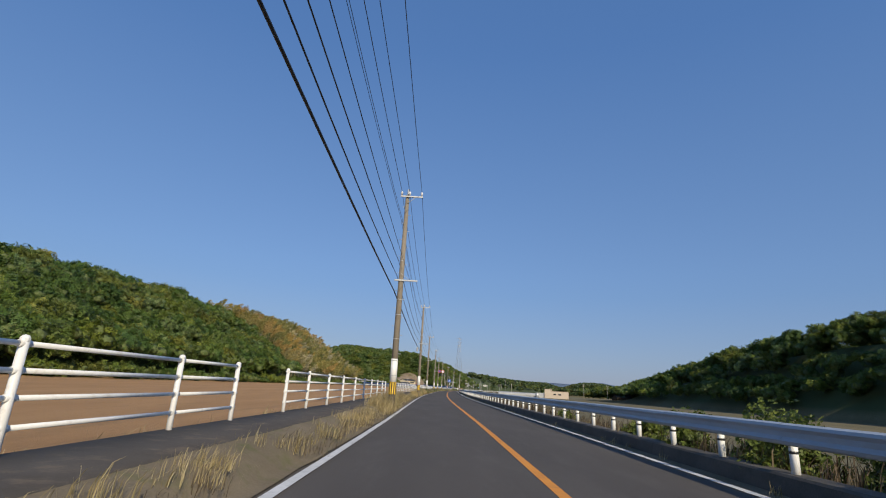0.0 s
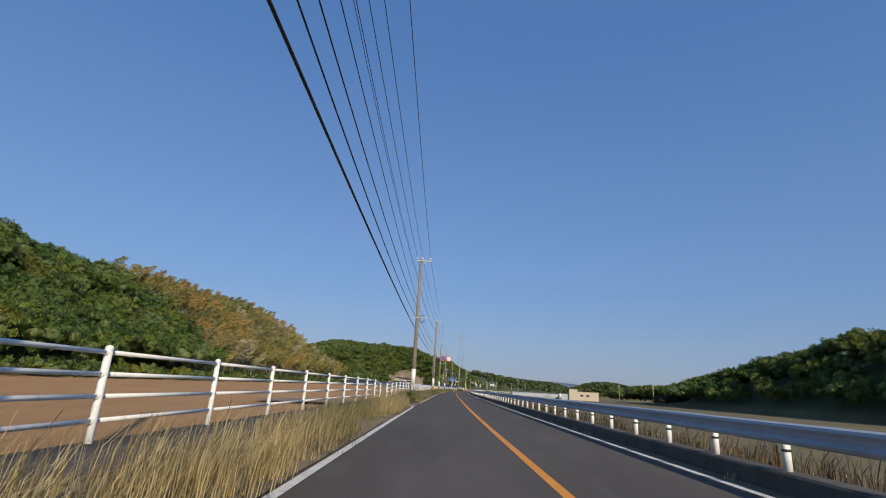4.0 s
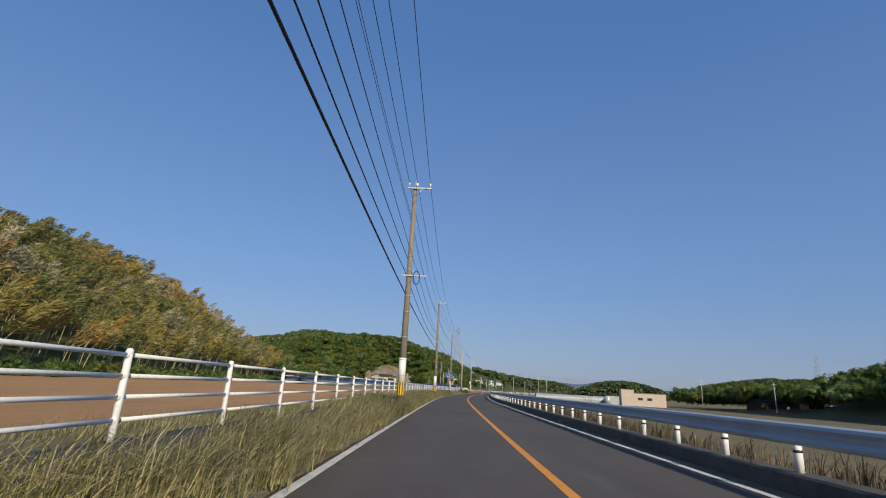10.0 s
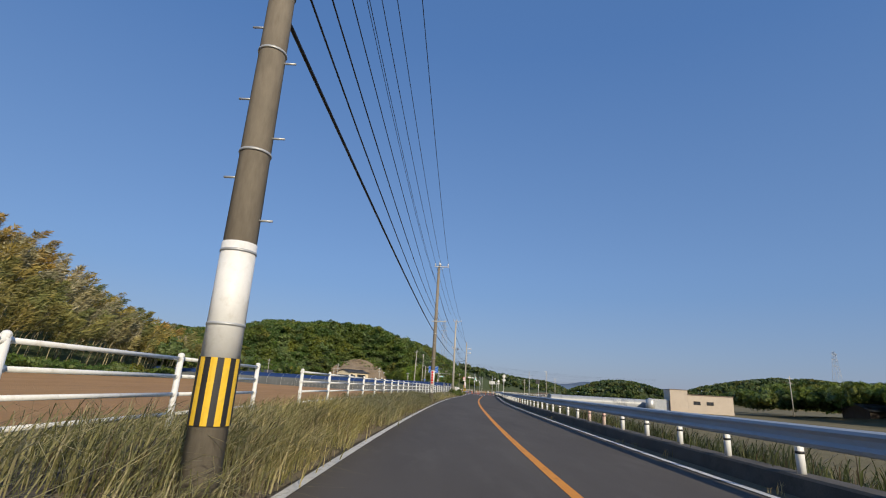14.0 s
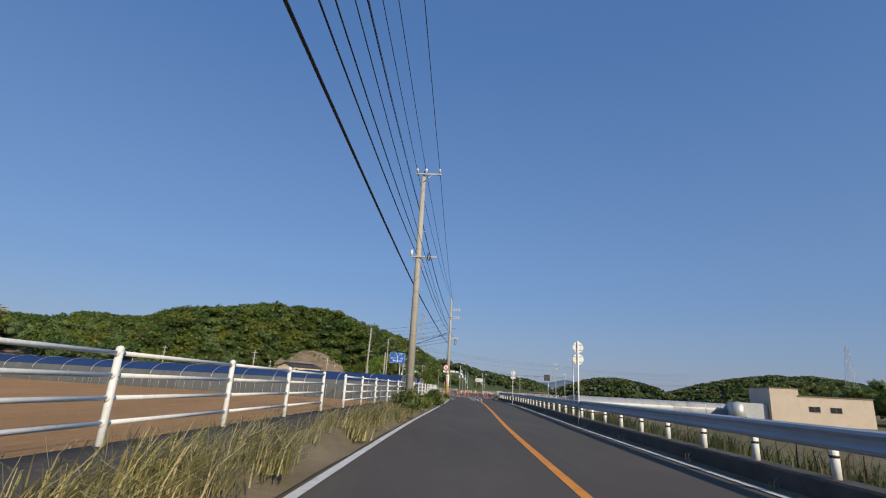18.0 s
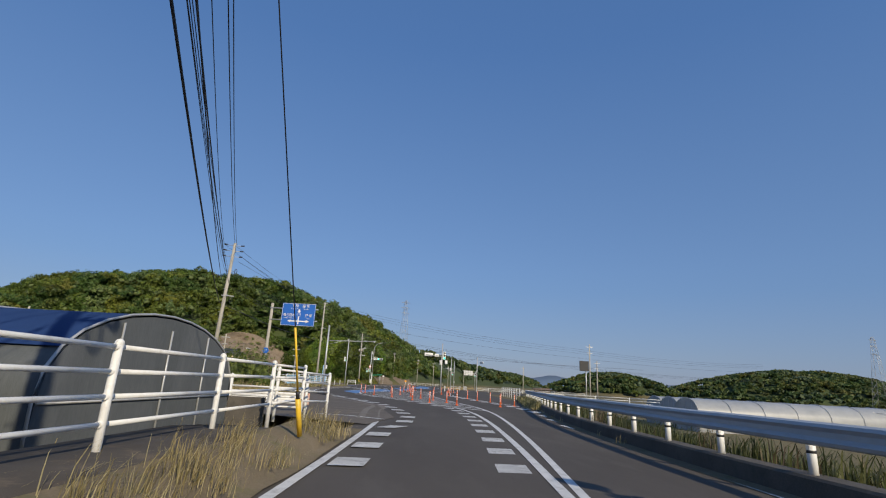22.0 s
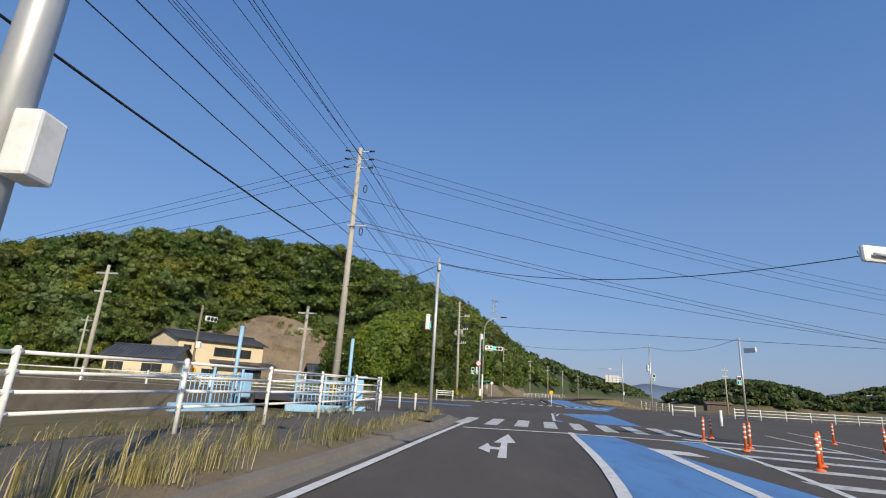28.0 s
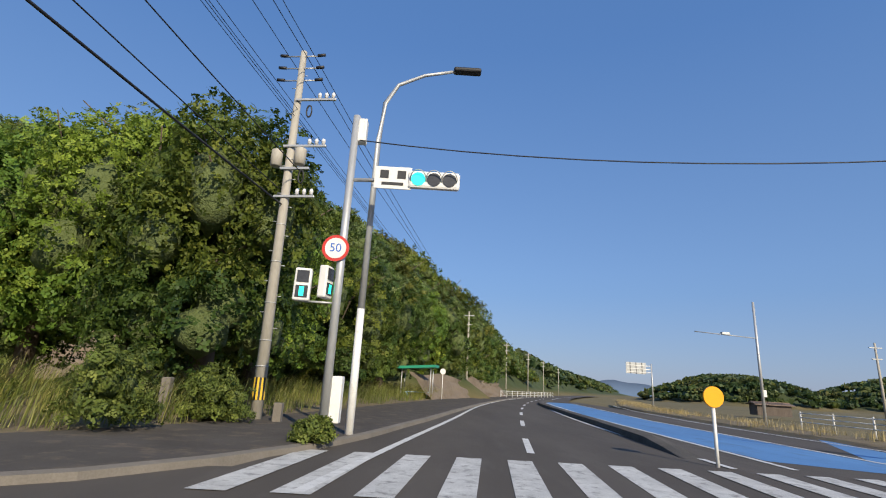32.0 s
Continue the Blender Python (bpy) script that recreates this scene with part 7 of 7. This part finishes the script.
# ---------- greenhouses ----------
def greenhouse(name, m, width, length, rise, wall, roof_mat, side_mat, label, hoops=3.0, net_from=0.45):
    """An arched tunnel along its own -x, open end frame at x = 0."""
    g = thing(name, m, label, "greenhouse", name + " rows")
    n = 14

    def arc(k, grow=0.0):
        a = math.pi * k / n
        return ((width / 2 + grow) * -math.cos(a), wall + (rise + grow) * math.sin(a) ** 0.8)
    full = [(-width / 2, 0.0)] + [arc(k) for k in range(n + 1)] + [(width / 2, 0.0)]
    xs_ = np.linspace(0, -length, max(int(length / 3), 2) + 1)
    sheet("skin", list(xs_), list(range(len(full))), lambda x, k: (x, full[k][0], full[k][1] + 0.02 * noise.noise((x * 0.8, k, 1))), side_mat, g)
    if roof_mat:
        ks = [k for k in range(n + 1) if net_from * n / 2 <= k <= n - net_from * n / 2]
        sheet("net", list(xs_), ks, lambda x, k: (x, arc(k, 0.04)[0], arc(k, 0.04)[1] - 0.03 * abs(math.sin(x * math.pi / 3))), roof_mat, g)
    x = 0.0
    while x > -min(length, 45):
        bm = bmesh.new()
        tube(bm, [(x, *full[0])] + [(x, arc(k, 0.05)[0], arc(k, 0.05)[1]) for k in range(n + 1)] + [(x, *full[-1])], 0.024, 5)
        part("hoop", bm, M["steel"], g)
        x -= hoops
    bm = bmesh.new()
    vs = [bm.verts.new((0.01, *p)) for p in full]
    bm.faces.new(vs)
    e = part("end_wall", bm, M["grey_net"] if roof_mat else M["film"], g, "grey net end wall" if roof_mat else "cloudy plastic end wall")
    for yy in (-width / 4, 0, width / 4):
        bm = bmesh.new()
        tube(bm, [(0.03, yy, 0), (0.03, yy, wall + rise * 0.85)], 0.02, 5)
        part("stud", bm, M["steel"], e)
    bm = bmesh.new()
    tube(bm, [(0.03, -width / 2, wall), (0.03, width / 2, wall)], 0.02, 5)
    part("stud", bm, M["steel"], e)
    return g


for i, yc in enumerate((313.4, 319.9, 326.0)):
    greenhouse("net_house", at(10.3 + 0.18 * (yc - 313), yc, -0.2, heading(318) - 2), 5.6, 62, 1.45, 0.95, M["net"], M["grey_net"], "arched greenhouse under dark blue and grey netting", net_from=0.2)
for i, yc in enumerate((359.8, 364.0, 368.2)):
    greenhouse("film_house", at(44.1 + 0.2 * (yc - 359.8), yc, -1.6, 177), 3.9, 46, 1.5, 1.35, None, M["pale_film"], "long arched greenhouse in pale plastic film")
posts = thing("vine_posts", at(0, 0), "row of thin grey support posts at the field's edge", "posts")
for i in range(60):
    x, y, _ = lane(309.3 + 0.03 * i, -6.0 - 0.85 * i)
    bm = bmesh.new()
    tube(bm, [(0, 0, 0), (0.02, 0, 0.9 + 0.2 * (i % 3))], 0.018, 5)
    part("stake", bm, M["steel"], posts).location = (x, y, -0.25)


# ---------- buildings ----------
def walls(bm, w, d, h, t=0.15):
    """Four walls in one closed ring."""
    ring = [[bm.verts.new((sx * (w / 2 - i), sy * (d / 2 - i), z)) for sx, sy in ((-1, -1), (1, -1), (1, 1), (-1, 1))] for z in (0, h) for i in (0, t)]
    ob, ib, ot, it = ring
    for k in range(4):
        j = (k + 1) % 4
        bm.faces.new((ob[k], ob[j], ot[j], ot[k]))
        bm.faces.new((ib[j], ib[k], it[k], it[j]))
        bm.faces.new((ot[k], ot[j], it[j], it[k]))
        bm.faces.new((ob[j], ob[k], ib[k], ib[j]))
    return ot


def gable(bm, w, d, h, rise, over=0.5, thick=0.14):
    """A pitched roof, its ridge along x, standing on walls of height h."""
    for s in (-1, 1):
        y0, y1 = s * (d / 2 + over), 0
        z0, z1 = h - over * rise / (d / 2), h + rise
        vs = [bm.verts.new((x, y, z + k)) for k in (0, thick) for x, y, z in ((-w / 2 - over, y0, z0), (w / 2 + over, y0, z0), (w / 2 + over, y1, z1), (-w / 2 - over, y1, z1))]
        for f in ((0, 1, 2, 3), (7, 6, 5, 4), (0, 4, 5, 1), (1, 5, 6, 2), (2, 6, 7, 3), (3, 7, 4, 0)):
            bm.faces.new([vs[i] for i in f])


def gable_ends(bm, w, d, h, rise, top):
    for p, q in ((top[0], top[3]), (top[1], top[2])):
        bm.faces.new((p, q, bm.verts.new((p.co.x, 0, h + rise))))


def window(parent, x, y, z, w, h, side="y", out=-1):
    """A window with frame and dark glass, set in a wall that faces out along y or x."""
    bm = bmesh.new()
    if side == "y":
        cbox(bm, x, y + out * 0.03, z, w, 0.06, h)
    else:
        cbox(bm, x + out * 0.03, y, z, 0.06, w, h)
    f = part("window", bm, M["dark_wood"], parent)
    for s in (-1, 1):
        bm = bmesh.new()
        if side == "y":
            cbox(bm, x + s * w / 4, y + out * 0.065, z, w / 2 - 0.1, 0.02, h - 0.12)
        else:
            cbox(bm, x + out * 0.065, y + s * w / 4, z, 0.02, w / 2 - 0.1, h - 0.12)
        part("pane", bm, M["window"], f)


def house(x, y, z, turn, w, d, h, rise, wall, roof, label, wins=(), name="house"):
    g = thing(name, at(x, y, z, turn), label, name.replace("_", " "))
    bm = bmesh.new()
    gable_ends(bm, w, d, h, rise, walls(bm, w, d, h))
    part("wall", bm, M[wall], g)
    bm = bmesh.new()
    gable(bm, w, d, h, rise)
    r = part("roof", bm, M[roof], g)
    bm = bmesh.new()
    tube(bm, [(-w / 2 - 0.5, 0, h + rise + 0.16), (w / 2 + 0.5, 0, h + rise + 0.16)], 0.12, 6)
    part("ridge", bm, M[roof], r)
    for k in range(int(w / 0.5)):
        bm = bmesh.new()
        xx = -w / 2 - 0.4 + k * 0.5
        tube(bm, [(xx, -d / 2 - 0.5, h - 0.5 * rise / (d / 2) + 0.15), (xx, 0, h + rise + 0.15)], 0.05, 5)
        part("roof_rib", bm, M[roof], r)
    for wx, wz, ww, wh in wins:
        window(g, wx, -d / 2, wz, ww, wh)
    return g


# two-storey cream house and its low wing, under the bare rock face
g = house(-23.9, 444.4, 0.2, 56, 12.5, 7.5, 5.3, 1.1, "cream", "roof", "two-storey cream rendered house with dark tiled roofs", ((-5.0, 4.2, 1.0, 0.6), (1.5, 3.9, 5.6, 1.2), (-5.5, 1.2, 2.0, 1.0), (-1.5, 1.1, 2.2, 1.0), (4.8, 1.4, 3.2, 1.6)))
bm = bmesh.new()
vs = box(bm, -1.8, 7.9, -5.2, -3.7, 2.75, 2.9)
for v in vs:
    if v.co.y < -4.5:
        v.co.z -= 0.45
part("porch_roof", bm, M["roof"], g, "dark tiled porch roof")
house(-26.0, 434.5, 0.2, 12, 7.5, 6.0, 2.6, 1.2, "cream", "roof", "low cream wing with a dark blue-grey roof", ((1.5, 1.3, 2.2, 1.0), (-2.5, 1.3, 1.8, 1.0)))
house(-7.5, 447.5, 0.3, 25, 5.0, 3.5, 2.1, 0.8, "dark_wood", "roof", "small dark wooden shed with tiled roof", (), "shed")
house(-71, 390, -0.2, 20, 13, 8, 4.6, 1.6, "white", "brown_roof", "white two-storey farmhouse with a grey-brown roof", ((-3, 3.4, 2.5, 1.2), (2.5, 3.4, 2.5, 1.2), (0, 1.2, 4, 1.4)))
house(-66, 437, -0.2, 15, 15, 7, 2.9, 1.5, "cream", "roof", "long single-storey house with a dark tiled roof", ((-4, 1.5, 3, 1.2), (1, 1.5, 3, 1.2), (5, 1.5, 2, 1.2)))
house(-52, 352, 0.2, 35, 9, 6, 3.0, 1.3, "white", "brown_roof", "small house half hidden behind trees", ((0, 1.5, 3, 1.2),))
house(150, 352, -1.5, -10, 14, 8, 4.6, 1.5, "white", "roof", "white house among dark trees across the valley", ((-3, 3.0, 2, 1.2), (3, 3.0, 2, 1.2)))
house(122, 338, -1.5, 8, 10, 7, 3.2, 1.5, "dark_wood", "roof", "dark farm building across the valley", ((0, 1.5, 3, 1.2),))

# workshop across the valley: a taller block and a long low one
g = thing("workshop", at(73.5, 346.8, -1.6, -16), "pale cream flat-roofed workshop with small windows", "building")
bm = bmesh.new()
walls(bm, 4.4, 9.0, 5.9)
part("tower_wall", bm, M["beige"], g).location = (2.2, 4.5, 0)
bm = bmesh.new()
cbox(bm, 2.2, 4.5, 5.95, 4.6, 9.2, 0.14)
part("roof", bm, M["brown_roof"], g)
bm = bmesh.new()
walls(bm, 11.0, 9.0, 4.7)
part("wall", bm, M["beige"], g).location = (9.91, 4.5, 0)
bm = bmesh.new()
cbox(bm, 9.91, 4.5, 4.78, 11.3, 9.3, 0.16)
part("roof", bm, M["brown_roof"], g)
for wx in (6.6, 9.8):
    window(g, wx, 0, 2.7, 1.7, 0.9)
bm = bmesh.new()
cbox(bm, -2.4, 4, 1.6, 4.4, 6.0, 3.2)
part("lean_to", bm, M["film"], g, "grey sheet-metal lean-to")
g = thing("water_tank", at(69.0, 349.0, -1.6), "grey cylindrical tank beside the workshop", "tank")
bm = bmesh.new()
tube(bm, [(0, 0, 0), (0, 0, 2.9), (0, 0, 3.3)], [1.2, 1.2, 0.3], 20)
part("shell", bm, M["steel"], g)
for x, y, w in ((81.7, 520, 6.0),):
    house(x, y, -0.9, -10, w, 3.5, 2.0, 0.3, "dark_wood", "brown_roof", "low brown shed beside the far road", (), "shed")

# bare rock face behind the house
def rock_at(u, v):
    x = -40 + 32 * u
    h = 12.5 * math.sin(math.pi * min(max(u * 0.92 + 0.06, 0), 1)) ** 0.6
    y = 457 + 9 * v + 5 * u + 2.2 * noise.noise((u * 5, v * 4, 1.0)) + 0.8 * noise.noise((u * 17, v * 13, 2.0))
    return (x, y, h * v + 0.4 * noise.noise((u * 11, v * 9, 3.0)))


rock = sheet("rock_face", [i / 40 for i in range(41)], [i / 20 for i in range(21)], rock_at, M["rock"])
tagged(rock, "bare brown rock slope cut into the wooded hill", "rock face", kind="structure")
cut = sheet("rock_face", [i / 24 for i in range(25)], [i / 8 for i in range(9)], lambda u, v: (16.5 + 12 * u - 2 * v + 0.7 * noise.noise((u * 9, v * 5, 4)), 462 + 40 * u, (2.2 + 0.9 * noise.noise((u * 6, 1, 1))) * v), M["rock"])
tagged(cut, "low reddish cutting along the footpath", "rock face", kind="structure")

# canal wall, sluice gates and light blue railings by the crossroads
bm = bmesh.new()
box(bm, -30, 4.5, -0.15, 0.15, -0.6, 0.75)
w = part("canal_wall", bm, M["concrete"])
w.matrix_world = at(0.0, 393.0, 0, 12)
tagged(w, "grey concrete canal wall", "wall", kind="structure")
bm = bmesh.new()
box(bm, -13, -1.6, -0.12, 0.12, -0.3, 0.62)
w = part("block_wall", bm, M["concrete"])
w.matrix_world = at(15.0, 331.6, 0, 4)
tagged(w, "low pale concrete wall beside the side road", "wall", kind="structure")
pipe_fence("pipe_fence", [(-22 + 2.6 * i, 391.5 + 0.52 * i, 0.1) for i in range(10)], "white tubular fence along the canal")
pipe_fence("pipe_fence", [(-30 + 2.8 * i, 366 + 0.2 * i, 0.0) for i in range(11)], "white tubular fence behind the bushes")
pipe_fence("pipe_fence", [(14.5 - 2.2 * i, 331.9 - 0.1 * i, 0.1) for i in range(6)], "white tubular fence along the side road")
for x, y, turn, w in ((4.3, 390.6, 60, 2.2), (7.25, 393.7, 28, 2.2)):
    g = thing("sluice_gate", at(x, y, 0.0, turn), "light blue painted sluice gate with barred railing and handwheel", "sluice gate")
    for k in range(15):
        bm = bmesh.new()
        tube(bm, [(-w / 2 + w * k / 14, 0, 0.2), (-w / 2 + w * k / 14, 0, 1.25)], 0.018, 5)
        part("bar", bm, M["light_blue"], g)
    for z in (0.25, 0.72, 1.25):
        bm = bmesh.new()
        tube(bm, [(-w / 2, 0, z), (w / 2, 0, z)], 0.03, 6)
        part("rail", bm, M["light_blue"], g)
    bm = bmesh.new()
    cbox(bm, w / 2 + 0.3, 0.2, 0.95, 0.36, 0.36, 0.85, 0.05)
    part("gearbox", bm, M["light_blue"], g)
    bm = bmesh.new()
    cbox(bm, 0.1, -0.15, 0.22, w + 0.9, 0.22, 0.26, 0.02)
    part("beam", bm, M["light_blue"], g, "heavy light blue lifting beam")
    for q in (-w / 2, 0.0, w / 2):
        bm = bmesh.new()
        tube(bm, [(q, 0, -0.2), (q, 0, 1.5)], 0.045, 8)
        part("upright", bm, M["light_blue"], g)
    bm = bmesh.new()
    tube(bm, [(w / 2 + 0.35 + 0.28 * math.cos(a), 0.2 + 0.28 * math.sin(a), 1.5) for a in np.linspace(0, 2 * math.pi, 17)], 0.025, 6, False)
    part("handwheel", bm, M["light_blue"], g)
    bm = bmesh.new()
    tube(bm, [(w / 2 - 0.1, 0.3, 0), (w / 2 - 0.1, 0.3, 3.0)], 0.07, 10)
    part("stem", bm, M["light_blue"], g, "tall light blue spindle tube")

# bus shelter with a green roof
g = thing("bus_shelter", at(15.2, 463, 0.2, -12), "small bus shelter with a green sheet roof and blue bench", "bus shelter")
for x in (-1.2, 1.2):
    for y in (-0.5, 0.5):
        bm = bmesh.new()
        tube(bm, [(x, y, 0), (x, y, 2.3)], 0.045, 8)
        part("post", bm, M["steel"], g)
bm = bmesh.new()
for v in box(bm, -1.6, 1.6, -0.9, 0.9, 2.3, 2.5):
    v.co.z += 0.12 * v.co.x / 1.6
part("roof", bm, M["green_roof"], g)
bm = bmesh.new()
cbox(bm, 0, 0.2, 0.42, 2.0, 0.4, 0.06, 0.01)
for x in (-0.85, 0.85):
    cbox(bm, x, 0.2, 0.2, 0.08, 0.35, 0.4)
part("bench", bm, M["light_blue"], g)
g = thing("bus_stop_sign", at(17.3, 464.5, 0.15), "white round bus stop sign on a thin post", "bus stop")
plain_post(g, 2.1, 0.03, 0.03, M["white_steel"])
bm = bmesh.new()
disc(bm, (0, -0.04, 2.25), (0, 1, 0), 0.24, 0.02)
part("plate", bm, M["white"], g)
# concrete stumps and a lidded cover at the corner
for x, y, h in ((9.9, 433.6, 1.0), (12.4, 434.6, 0.5)):
    bm = bmesh.new()
    cbox(bm, 0, 0, h / 2, 0.22, 0.22, h, 0.02)
    p = part("concrete_post", bm, M["kerbstone"])
    p.location = (x, y, 0.1)
    tagged(p, "short old concrete boundary post under the trees", "post")
g = thing("signal_pole", at(-9.0, 413.4, 0.1, 0), "dark steel signal pole of the side road with signal heads", "traffic signal")
plain_post(g, 6.5, 0.1, 0.08, M["pole"])
signal_head(g, 0.9, 0.0, 5.4, 70, False)
small_box(g, 0.3, -0.1, 3.3, 0.35, 0.3, 0.5, "white")
g = thing("road_sign", at(-14.5, 398.5, 0.1, 0), "round blue no-parking sign with a plate by the canal", "road sign")
plain_post(g, 2.9, 0.03, 0.03, M["steel"])
f = round_face(g, 0, -0.05, 2.75, 0.3, M["red"], M["sign_blue"])
bm = bmesh.new()
cbox(bm, 0, -0.05, 2.25, 0.4, 0.02, 0.2)
part("plate", bm, M["white"], g)
pipe_fence("pipe_fence", [(26.0 + 0.42 * i * 3, 492 + 3.0 * i, 0.1) for i in range(14)], "white tubular fence along the far footpath", 0.9, (0.3, 0.6, 0.85))
